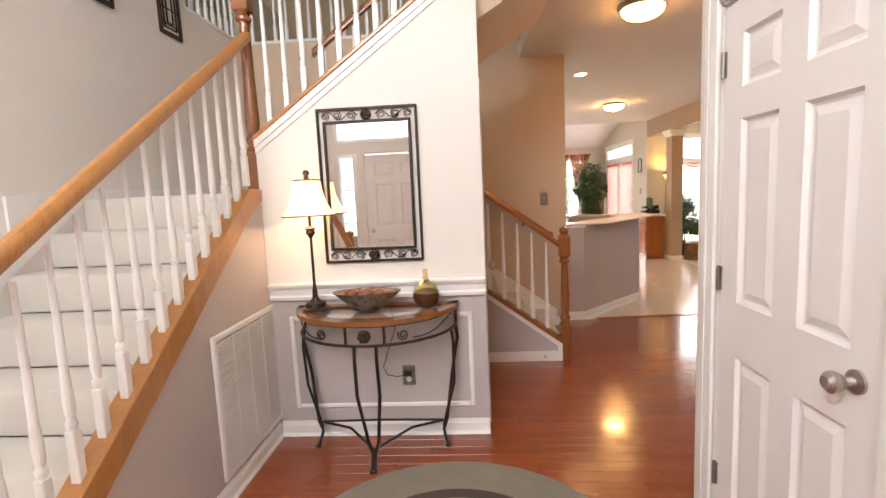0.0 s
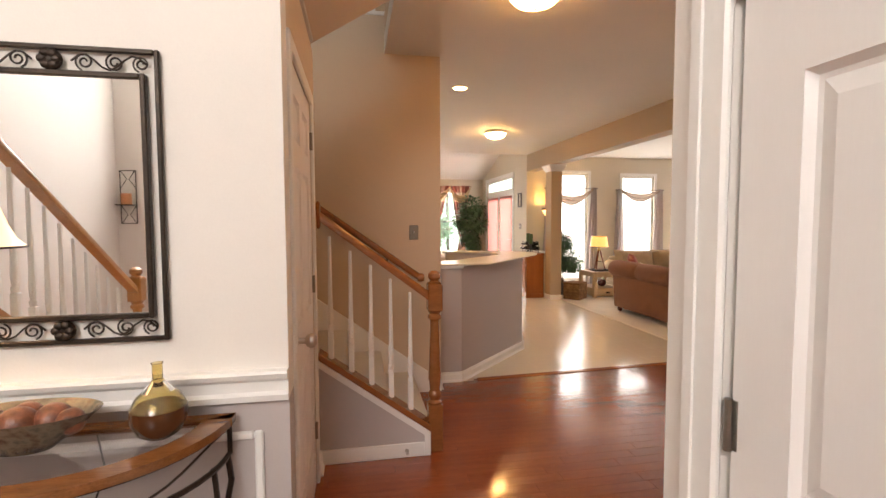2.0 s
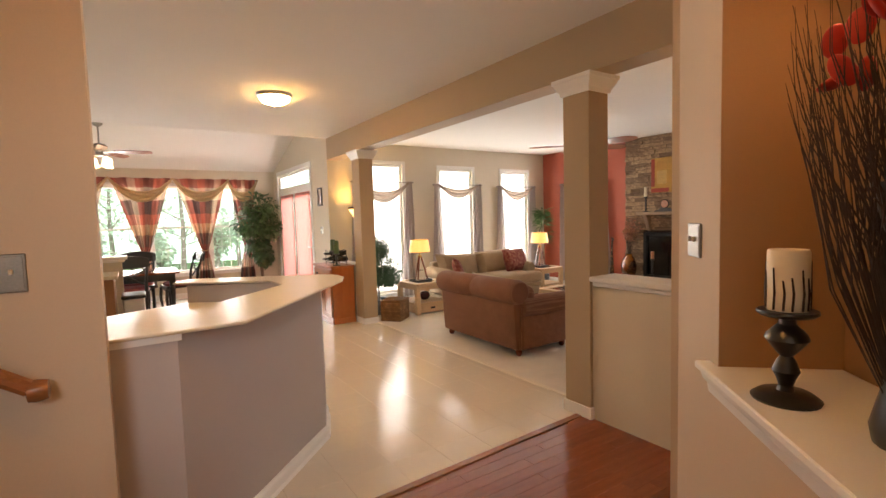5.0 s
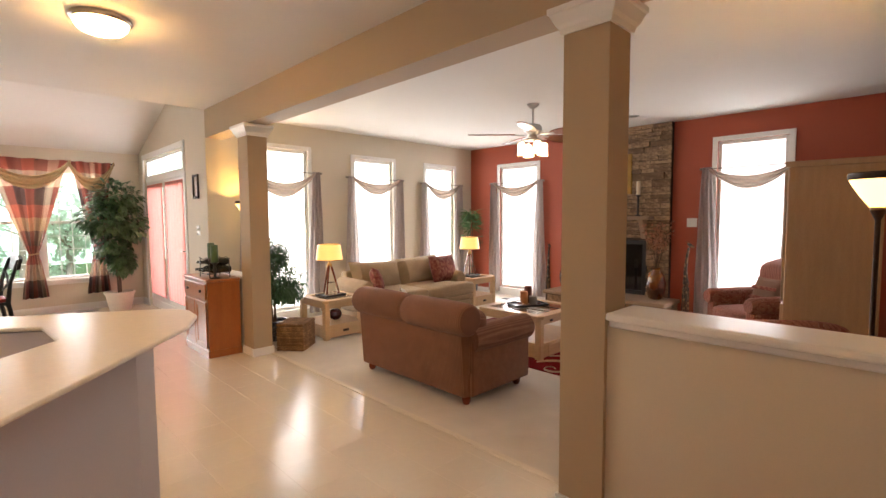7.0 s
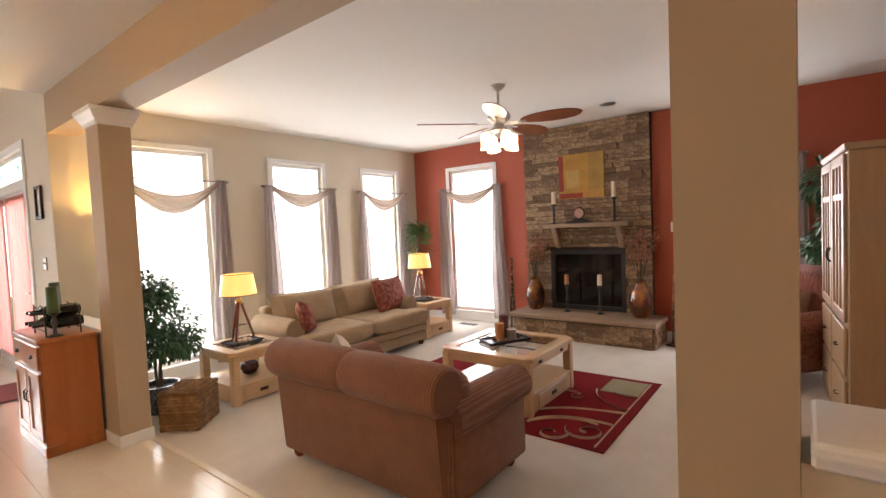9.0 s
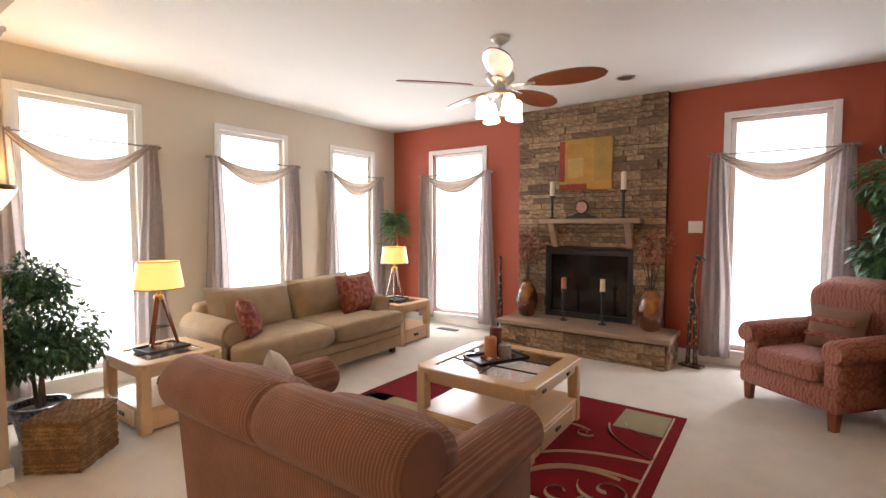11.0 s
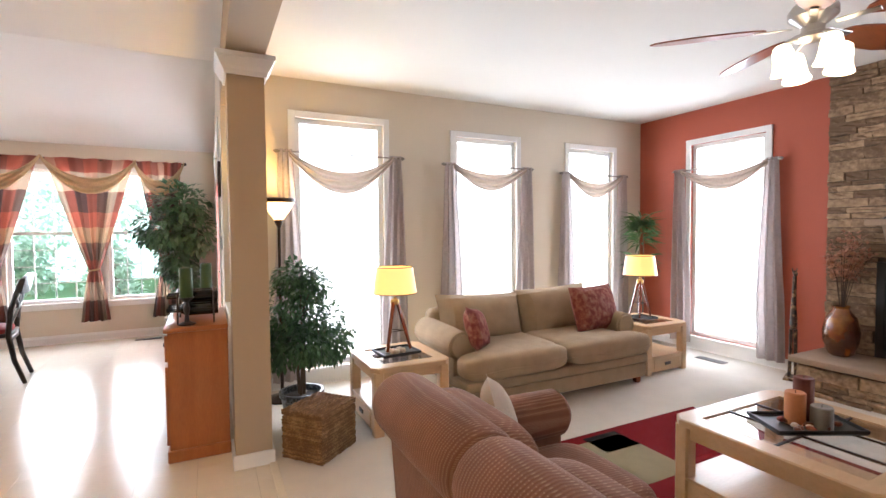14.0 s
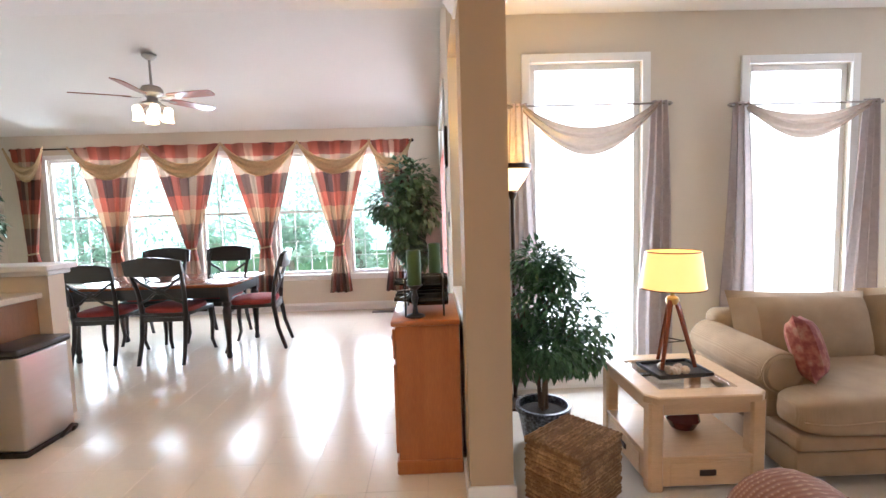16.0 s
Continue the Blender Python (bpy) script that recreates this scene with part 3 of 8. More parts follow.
railing("railing_first_flight", "white balusters under an oak handrail on the first flight", [0.785 + 0.1165 * k for k in range(16)], ((0.55, 0.935), (2.69, 2.365)), z1, ("x", -1.157), 0, OAK, bal_h=0.74)
railing("railing_upper_flight", "white balusters under an oak handrail on the upper flight", [-1.05 + 0.108 * k for k in range(16)], ((-1.13, 2.64), (0.6, 3.88)), lambda x: 1.801 + 0.716 * (x + 1.13) + 0.012, ("y", YM + 0.055), 0, OAK, bal_h=0.83)
railing("railing_upper_flight_back", "white balusters under an oak handrail behind the upper flight", [-1.0 + 0.115 * k for k in range(14)], ((-1.1, 2.56), (0.6, 3.80)), lambda x: 1.72 + 0.73 * (x + 1.1), ("y", 3.72), 0, OAK_RAIL, bal_h=0.8)
railing("railing_back_flight", "white balusters under an oak handrail on the back stair", [0.225 + 0.117 * k for k in range(5)], ((W, 1.455), (0.80, 0.965)), lambda x: zk(x) + 0.012, ("y", 3.855), 0, OAK_RAIL, bal_h=0.72)
ROSE = bpy.data.objects["railing_back_flight"]
b = BM()
lathe(b, [(0.0, 0.0), (0.062, 0.002), (0.066, 0.010), (0.056, 0.020), (0.0, 0.022)], 24, Matrix.Translation((W + 0.001, 3.855, 1.455)) @ Matrix.Rotation(radians(90), 4, "Y") @ Matrix.Diagonal((1.25, 0.85, 1, 1)))
part("rosette", b, OAK_RAIL, ROSE, "oval oak wall rosette")
railing("railing_balcony", "white balusters under an oak handrail along the upper balcony", [XW + 0.1 + 0.12 * k for k in range(24)], ((XW, UP + 0.92), (0.62, UP + 0.92)), lambda x: UP + 0.03, ("y", YB + 0.07), 0, OAK_RAIL, bal_h=0.88)
railing("railing_balcony_west", "white balusters under an oak handrail along the upper balcony", [3.98 + 0.12 * k for k in range(8)], ((3.9, UP + 0.92), (YB + 0.07, UP + 0.92)), lambda y: UP + 0.03, ("x", XW - 0.06), 0, OAK_RAIL, bal_h=0.88)
bm = BM()
box(bm, XW - 0.13, 0.63, YB - 0.012, YB + 0.15, UP, UP + 0.03, 0.004)
box(bm, XW - 0.135, XW + 0.012, 3.9, YB - 0.013, UP, UP + 0.03, 0.004)
structure("trim_balcony", bm, TRIM, "white nosing along the balcony edge", "trim")


def newel(x, y, z0, z1_, top, name, label, mat, size=0.044):
    t = tagged(thing(name, label, "newel post", pose(x, y, z0)), kind="structure")
    h = z1_ - z0
    s = size
    part("foot", box(BM(), -s, s, -s, s, 0, h * 0.26, 0.005), mat, t)
    b = BM()
    a, e = h * 0.26, h * 0.78
    lathe(b, [(s * 0.95, a), (s * 1.0, a + 0.012), (s * 0.7, a + 0.028), (s * 0.95, a + 0.05), (s * 0.95, a + 0.065), (s * 0.68, a + 0.085), (s * 0.85, a + 0.16), (s * 0.80, a + 0.25), (s * 0.62, e - 0.09), (s * 0.62, e - 0.06), (s * 0.95, e - 0.045), (s * 0.95, e - 0.03), (s * 0.7, e - 0.018), (s * 0.95, e)], 20)
    part("turned_shaft", b, mat, t)
    part("head", box(BM(), -s, s, -s, s, e, h * 0.93, 0.006), mat, t)
    if top:
        b = BM()
        lathe(b, [(s * 0.95, h * 0.93), (s * 1.05, h * 0.935), (s * 0.6, h * 0.945), (s * 0.9, h * 0.965), (s * 0.85, h * 0.985), (s * 0.4, h), (0, h * 1.002)], 20)
        part("finial", b, mat, t)
    return t


newel(0.845, 3.87, 0, 1.115, True, "newel_post", "turned oak newel post at the foot of the back stair", OAK_RAIL)
newel(-1.165, 2.70, LAND - 0.15, 2.83, True, "newel_post", "tall turned oak newel post on the landing", OAK_RAIL, 0.046)
newel(-1.157, 0.52, 0, 1.10, True, "newel_post", "turned oak newel post at the foot of the first flight", OAK, 0.046)
# wall rail on the back stair
t = tagged(thing("wall_handrail", "oak handrail on metal brackets along the back stair wall", "handrail"), kind="structure")
b = BM()
tube(b, [(-0.95, YB - 0.06, 2.26), (0.87, YB - 0.06, 0.972)], 0.026, 10)
lathe(b, [(0.0, -0.03), (0.032, -0.02), (0.036, 0.0), (0.030, 0.03), (0, 0.035)], 14, Matrix.Translation((0.885, YB - 0.06, 0.962)) @ Matrix.Rotation(radians(90), 4, "Y"))
part("rail", b, OAK_RAIL, t)
for x in (-0.4, 0.15, 0.62):
    b = BM()
    z = 0.93 + (0.93 - x) * 0.7074
    tube(b, [(x, YB - 0.002, z - 0.09), (x, YB - 0.05, z - 0.08), (x, YB - 0.06, z - 0.02)], 0.007, 6)
    part("bracket", b, BLACKMETAL, t, "dark metal bracket")

# ---------------------------------------------------------------- baseboards, chair rail, mouldings
def strip(name, label, runs, h, th, mat=TRIM, category="baseboard"):
    """Boards along floor lines: (x0, y0, x1, y1), the board standing to the left of the way."""
    bm = BM()
    for x0, y0, x1, y1 in runs:
        d = Vector((x1 - x0, y1 - y0, 0))
        ln = d.length
        m = Matrix.Translation((x0, y0, 0)) @ Matrix.Rotation(math.atan2(d.y, d.x), 4, "Z")
        prism(bm, [(0.0005, 0.0), (th, 0.0), (th, h * 0.72), (th * 0.55, h * 0.86), (th * 0.4, h), (0.0005, h)], "x", 0.0, ln, m=m)
        prism(bm, [(th, 0.0), (th + 0.012, 0.0), (th + 0.004, 0.018), (th, 0.018)], "x", 0.0, ln, m=m)
    return structure(name, bm, mat, label, category)


strip("baseboard_foyer", "white baseboard", [(W, YM, -1.11, YM), (-1.125, 2.62, -1.125, 0.9), (W, 3.80, W, 3.67), (1.0, -1.6, 1.0, 0.9)], 0.09, 0.014)
c, s = math.cos(radians(46.5)), math.sin(radians(46.5))
strip("baseboard_hall", "white baseboard", [(1.0 + UEND * c, 1.9 + UEND * s, 1.0, 1.9)][::-1], 0.09, 0.014)
strip("baseboard_bar", "white baseboard round the bar", [(2.175, 5.955, 1.285, 5.055), (1.285, 5.055, 1.045, 5.055), (2.30, 6.30, 2.175, 5.955)], 0.085, 0.016)
strip("baseboard_wall_end", "white baseboard", [(1.065, YB + 0.14, 1.065, YB), (1.065, YB, 0.9, YB)], 0.09, 0.014)
strip("baseboard_living_room", "cream baseboard of the living room", [(8.69, 2.42, 8.69, 6.40), (8.69, 8.24, 8.69, 10.29), (8.69, 10.29, 3.93, 10.29)], 0.11, 0.015)
strip("baseboard_half_wall", "white baseboard of the half wall", [(XB0 + 0.03, 5.06, XB0 + 0.03, 3.99)], 0.085, 0.014)
strip("baseboard_nook", "cream baseboard of the nook", [(XB0, 13.45, XW, 13.45), (XB0, 10.15, XB0, 10.94), (XB0, 13.16, XB0, 13.45)], 0.11, 0.015)

bm = BM()
prism(bm, [(YM, 0.842), (YM - 0.022, 0.842), (YM - 0.026, 0.862), (YM - 0.014, 0.872), (YM - 0.016, 0.905), (YM - 0.034, 0.918), (YM - 0.042, 0.935), (YM - 0.036, 0.944), (YM, 0.944)], "x", -1.113, W)
structure("chair_rail", bm, TRIM, "white moulded chair rail", "moulding")
bm = BM()
frame_ring(bm, "y", YM - 0.014, YM - 0.0005, -0.985, 0.045, 0.20, 0.715, 0.028, True, 0.006)
structure("panel_moulding", bm, TRIM, "white picture-frame moulding on the grey wall", "moulding")

# ---------------------------------------------------------------- doors
def panel_door(name, label, w, h, m, knob_x, mat=DOORW, hinges=(), hinge_x=0.0, kind_label="white six-panel door", knob_z=0.93):
    """Six-panel door in local x (width) and z, its face at y = 0 towards -y."""
    t = tagged(thing(name, label, "door", m), kind="structure")
    b = BM()
    st, mid = 0.115 * w / 0.76, 0.11
    rows = [(0.235, 0.80), (1.00, 1.63), (1.735, h - 0.11)]
    cols = [(st, w / 2 - mid / 2), (w / 2 + mid / 2, w - st)]
    holes = [(a, c2, z0, z1_) for a, c2 in cols for z0, z1_ in rows]
    grid_wall(b, "y", 0.0, 0.035, 0, w, 0.008, h, holes)
    part("leaf", b, mat, t, smooth=False)
    for a, c2, z0, z1_ in holes:
        b = BM()
        rings = []
        for o, y in ((0.0, 0.002), (0.010, 0.013), (0.018, 0.014), (0.045, 0.004)):
            rings.append([b.verts.new(p) for p in ((a + o, y, z0 + o), (c2 - o, y, z0 + o), (c2 - o, y, z1_ - o), (a + o, y, z1_ - o))])
        for u, v in zip(rings, rings[1:]):
            for k in range(4):
                b.faces.new((u[k], u[(k + 1) % 4], v[(k + 1) % 4], v[k]))
        b.faces.new(rings[-1])
        part("panel", b, mat, t, smooth=False)
    b = BM()
    lathe(b, [(0.030, 0.0), (0.030, 0.008), (0.012, 0.012), (0.012, 0.035), (0.022, 0.042), (0.029, 0.055), (0.027, 0.068), (0.016, 0.078), (0, 0.08)], 18, Matrix.Translation((knob_x, 0.0, knob_z)) @ Matrix.Rotation(radians(90), 4, "X"))
    part("knob", b, NICKEL, t, "brushed nickel door knob")
    for z in hinges:
        b = BM()
        tube(b, [(hinge_x, -0.008, z - 0.045), (hinge_x, -0.008, z + 0.045)], 0.007, 8)
        box(b, hinge_x - 0.012, hinge_x + 0.012, -0.003, 0.0, z - 0.043, z + 0.043)
        part("hinge", b, PEWTER, t, "metal hinge")
    return t


# closet door in the foyer (seen from the west: local x runs south)
panel_door("door_1", "closed white six-panel closet door with a nickel knob", 0.715, 2.02, pose(1.004, 1.732, 0, 0, 0, -90), 0.635, hinges=(0.30, 1.07, 1.83), hinge_x=0.0)
bm = BM()
frame_ring(bm, "x", 0.982, 0.9995, 1.012, 1.746, 0.0, 2.045, 0.085, False, 0.006)
frame_ring(bm, "x", 0.976, 0.982, 0.962, 1.796, 0.0, 2.095, 0.030, False, 0.003)
structure("casing_1", bm, TRIM, "white moulded door casing", "casing")
# closet door under the upper flight (seen from the east: local x runs north)
panel_door("door_2", "closed white six-panel closet door under the stair", 0.806, 2.02, pose(W - 0.006, 2.797, 0, 0, 0, 90), 0.065, hinges=(0.30, 1.09, 1.83), hinge_x=0.795, knob_z=0.97)
bm = BM()
frame_ring(bm, "x", W - 0.004, W + 0.012, 2.800, 3.600, 0.0, 2.018, 0.055, False, 0.004)
structure("casing_2", bm, TRIM, "white door casing under the stair", "casing")
# front door with sidelights and transom
panel_door("door_3", "cream six-panel front door", 0.93, 2.04, pose(-0.51, -1.63, 0, 0, 0, 180), 0.85)
t = tagged(thing("window_front", "tall sidelights and transom round the front door", "window"), kind="structure")
for a, c2, z0, z1_ in ((-1.86, -1.56, 0.1, 2.06), (-0.39, -0.1, 0.1, 2.06), (-1.86, -0.1, 2.22, 2.85), (-1.9, -0.05, 3.1, 4.5)):
    b = BM()
    frame_ring(b, "y", -1.70, -1.59, a + 0.05, c2 - 0.05, z0 + 0.05, z1_ - 0.05, 0.05)
    part("frame", b, TRIM, t)
    b = BM()
    box(b, a + 0.05, c2 - 0.05, -1.662, -1.656, z0 + 0.05, z1_ - 0.05)
    p_ = part("pane", b, PANE, t)
    p_.visible_shadow = False
    if c2 - a < 0.5:
        b = BM()
        for z in (0.58, 1.06, 1.54):
            box(b, a + 0.05, c2 - 0.05, -1.655, -1.64, z - 0.01, z + 0.01)
        part("muntin", b, TRIM, t)

# ---------------------------------------------------------------- windows
def window(name, axis, a, u0, u1, z0, z1_, rails, inside, muntins=(0, 0), label="tall white double-hung window", sill=True):
    """Casing, frame, sash rails and panes; inside is the direction (+1 or -1) of the room along the axis."""
    t = tagged(thing(name, label, "window"), kind="structure")
    def bx(b, p, q, r, s_, d0, d1, bev=0.003):
        lo, hi = sorted((a + inside * d0, a + inside * d1))
        if axis == "x":
            box(b, lo, hi, p, q, r, s_, bev)
        else:
            box(b, p, q, lo, hi, r, s_, bev)
    b = BM()
    cw = 0.06
    bx(b, u0 - cw, u0, z0 - 0.0, z1_ + cw, 0.0005, 0.018)
    bx(b, u1, u1 + cw, z0 - 0.0, z1_ + cw, 0.0005, 0.018)
    bx(b, u0, u1, z1_, z1_ + cw, 0.0005, 0.018)
    part("casing", b, TRIM, t)
    b = BM()
    bx(b, u0 - cw - 0.02, u1 + cw + 0.02, z0 - 0.028, z0 - 0.001, 0.0005, 0.05)
    bx(b, u0 - cw, u1 + cw, z0 - 0.085, z0 - 0.03, 0.0005, 0.015)
    part("window_sill", b, TRIM, t)
    b = BM()
    f = 0.045
    bx(b, u0, u0 + f, z0, z1_, -0.07, -0.03)
    bx(b, u1 - f, u1, z0, z1_, -0.07, -0.03)
    bx(b, u0 + f, u1 - f, z1_ - f, z1_, -0.07, -0.03)
    bx(b, u0 + f, u1 - f, z0, z0 + f, -0.07, -0.03)
    part("window_frame", b, TRIM, t)
    zs = sorted([z0 + f, *rails, z1_ - f])
    for z in rails:
        b = BM()
        bx(b, u0 + f, u1 - f, z - 0.02, z + 0.02, -0.068, -0.032)
        part("sash_rail", b, TRIM, t)
    for za, zb in zip(zs, zs[1:]):
        b = BM()
        bx(b, u0 + f, u1 - f, za + 0.0, zb - 0.0, -0.052, -0.048, 0)
        p_ = part("pane", b, PANE, t, smooth=False)
        p_.visible_shadow = False
        nx, nz = muntins
        if nx:
            b = BM()
            for k in range(1, nx):
                u = u0 + f + (u1 - u0 - 2 * f) * k / nx
                bx(b, u - 0.007, u + 0.007, za, zb, -0.046, -0.036, 0)
            for k in range(1, nz):
                z = za + (zb - za) * k / nz
                bx(b, u0 + f, u1 - f, z - 0.007, z + 0.007, -0.045, -0.037, 0)
            part("muntin_grid", b, TRIM, t, smooth=False)
    return t


for i, (a, b_) in enumerate(NORTH_WINDOWS):
    window("window_%d" % (i + 1), "y", 10.29, a, b_, WIN_Z0, NORTH_TOPS[i], (), -1)
for i, (a, b_) in enumerate(EAST_WINDOWS):
    window("window_%d" % (i + 4), "x", 8.69, a, b_, WIN_Z0, EAST_TOPS[i], (), -1)
for i, (a, b_) in enumerate(NOOK):
    window("window_%d" % (i + 6), "y", 13.45, a, b_, NZ[0], NZ[1], (1.40,), -1, (4, 4), "white double-hung nook window with a grid")

# French door with transom
t = tagged(thing("door_4", "white glazed French door with a transom above", "door"), kind="structure")
b = BM()
frame_ring(b, "x", XB0 - 0.016, XB0 - 0.0005, 11.02, 13.08, 0.0, 2.40, 0.085, False, 0.005)
box(b, XB0 + 0.02, XB0 + 0.10, 11.02, 13.08, 2.03, 2.10, 0.004)
part("casing", b, TRIM, t)
for y0, y1 in ((11.03, 12.05), (12.055, 13.07)):
    b = BM()
    frame_ring(b, "x", XB0 + 0.03, XB0 + 0.07, y0 + 0.11, y1 - 0.11, 0.25, 1.92, 0.11, True)
    leaf = part("leaf", b, DOORW, t)
    b = BM()
    box(b, XB0 + 0.048, XB0 + 0.052, y0 + 0.11, y1 - 0.11, 0.25, 1.92)
    part("pane", b, PANE, t).visible_shadow = False
    b = BM()
    box(b, XB0 + 0.03, XB0 + 0.07, y0 + 0.004, y1 - 0.004, 0.01, 0.139, 0.003)
    part("kick_rail", b, DOORW, t)
for y0, y1 in ((11.03, 13.07),):
    b = BM()
    frame_ring(b, "x", XB0 + 0.03, XB0 + 0.07, y0 + 0.04, y1 - 0.04, 2.14, 2.36, 0.04, True)
    part("transom_frame", b, TRIM, t)
    b = BM()
    box(b, XB0 + 0.048, XB0 + 0.052, y0 + 0.04, y1 - 0.04, 2.14, 2.36)
    part("pane", b, PANE, t).visible_shadow = False
b = BM()
tube(b, [(XB0 + 0.028, 11.10, 1.0), (XB0 - 0.02, 11.10, 1.0), (XB0 - 0.02, 11.20, 1.0)], 0.009, 8)
part("handle", b, NICKEL, t, "nickel lever handle")

# ---------------------------------------------------------------- materials of the things
def ribbed(name, base, stripe, thread, axis, per_m=38.0, rough=0.9):
    """Woven upholstery: fine ribs across one axis with broken threads of a lighter colour."""
    m = bpy.data.materials.new(name)
    m.use_nodes = True
    nt = m.node_tree
    N, L = nt.nodes, nt.links
    b = N["Principled BSDF"]
    tc = N.new("ShaderNodeTexCoord")
    w1, w2 = N.new("ShaderNodeTexWave"), N.new("ShaderNodeTexWave")
    w1.bands_direction = axis
    w1.inputs["Scale"].default_value = per_m / 2
    w1.inputs["Distortion"].default_value = 0.4
    w2.bands_direction = "DIAGONAL" if axis == "Z" else "Z"
    w2.inputs["Scale"].default_value = 55
    w2.inputs["Distortion"].default_value = 1.0
    n = N.new("ShaderNodeTexNoise")
    n.inputs["Scale"].default_value = 9
    n3 = N.new("ShaderNodeTexNoise")
    n3.inputs["Scale"].default_value = 160
    for k in (w1, w2, n, n3):
        L.new(tc.outputs["Object"], k.inputs["Vector"])
    ramp = N.new("ShaderNodeValToRGB")
    ramp.color_ramp.elements[0].color, ramp.color_ramp.elements[0].position = (*base, 1), 0.25
    ramp.color_ramp.elements[1].color, ramp.color_ramp.elements[1].position = (*stripe, 1), 0.8
    L.new(w1.outputs["Fac"], ramp.inputs[0])
    mul = N.new("ShaderNodeMath")
    mul.operation = "MULTIPLY"
    L.new(w1.outputs["Fac"], mul.inputs[0])
    L.new(w2.outputs["Fac"], mul.inputs[1])
    gt = N.new("ShaderNodeMapRange")
    gt.inputs["From Min"].default_value, gt.inputs["From Max"].default_value = 0.55, 0.85
    gt.inputs["To Max"].default_value = 0.7
    L.new(mul.outputs[0], gt.inputs["Value"])
    mix = N.new("ShaderNodeMix")
    mix.data_type = "RGBA"
    L.new(gt.outputs[0], mix.inputs[0])
    L.new(ramp.outputs[0], mix.inputs[6])
    mix.inputs[7].default_value = (*thread, 1)
    mix2 = N.new("ShaderNodeMix")
    mix2.data_type, mix2.blend_type = "RGBA", "MULTIPLY"
    mix2.inputs[0].default_value = 0.35
    L.new(mix.outputs[2], mix2.inputs[6])
    L.new(n.outputs[0], mix2.inputs[7])
    L.new(mix2.outputs[2], b.inputs["Base Color"])
    b.inputs["Roughness"].default_value = rough
    b.inputs["Sheen Weight"].default_value = 0.05
    bp = N.new("ShaderNodeBump")
    bp.inputs["Strength"].default_value, bp.inputs["Distance"].default_value = 0.25, 0.003
    add = N.new("ShaderNodeMath")
    L.new(w1.outputs["Fac"], add.inputs[0])
    L.new(n3.outputs[0], add.inputs[1])
    L.new(add.outputs[0], bp.inputs["Height"])
    L.new(bp.outputs[0], b.inputs["Normal"])
    return m


def patterned(name, a, c, d, scale=14.0, kind="noise", rough=0.9):
    """Cloth or ceramic with an all-over pattern in three colours."""
    m = bpy.data.materials.new(name)
    m.use_nodes = True
    nt = m.node_tree
    N, L = nt.nodes, nt.links
    b = N["Principled BSDF"]
    tc = N.new("ShaderNodeTexCoord")
    if kind == "wave":
        n = N.new("ShaderNodeTexWave")
        n.inputs["Distortion"].default_value, n.inputs["Detail"].default_value = 9, 2
        n.inputs["Detail Scale"].default_value = 1.6
    else:
        n = N.new("ShaderNodeTexNoise")
        n.inputs["Detail"].default_value = 3
    n.inputs["Scale"].default_value = scale
    L.new(tc.outputs["Object"], n.inputs["Vector"])
    r = N.new("ShaderNodeValToRGB")
    e = r.color_ramp.elements
    e[0].color, e[0].position = (*a, 1), 0.38
    e[1].color, e[1].position = (*d, 1), 0.68
    k = e.new(0.52)
    k.color = (*c, 1)
    L.new(n.outputs["Fac"], r.inputs[0])
    L.new(r.outputs[0], b.inputs["Base Color"])
    f = N.new("ShaderNodeTexNoise")
    f.inputs["Scale"].default_value = 240
    L.new(tc.outputs["Object"], f.inputs["Vector"])
    bp = N.new("ShaderNodeBump")
    bp.inputs["Strength"].default_value, bp.inputs["Distance"].default_value = 0.4, 0.003
    L.new(f.outputs[0], bp.inputs["Height"])
    L.new(bp.outputs[0], b.inputs["Normal"])
    b.inputs["Roughness"].default_value = rough
    return m


def sheer(name, color, through_=0.45):
    """Thin cloth that lets some light through."""
    m = bpy.data.materials.new(name)
    m.use_nodes = True
    nt = m.node_tree
    N, L = nt.nodes, nt.links
    N.remove(N["Principled BSDF"])
    d, t_, mx = N.new("ShaderNodeBsdfDiffuse"), N.new("ShaderNodeBsdfTranslucent"), N.new("ShaderNodeMixShader")
    tc, n = N.new("ShaderNodeTexCoord"), N.new("ShaderNodeTexNoise")
    n.inputs["Scale"].default_value = 30
    L.new(tc.outputs["Object"], n.inputs["Vector"])
    mix = N.new("ShaderNodeMix")
    mix.data_type = "RGBA"
    mix.inputs[6].default_value = (*color, 1)
    mix.inputs[7].default_value = (*[c_ * 0.75 for c_ in color], 1)
    L.new(n.outputs[0], mix.inputs[0])
    L.new(mix.outputs[2], d.inputs[0])
    L.new(mix.outputs[2], t_.inputs[0])
    mx.inputs[0].default_value = through_
    L.new(d.outputs[0], mx.inputs[1])
    L.new(t_.outputs[0], mx.inputs[2])
    L.new(mx.outputs[0], N["Material Output"].inputs["Surface"])
    return m


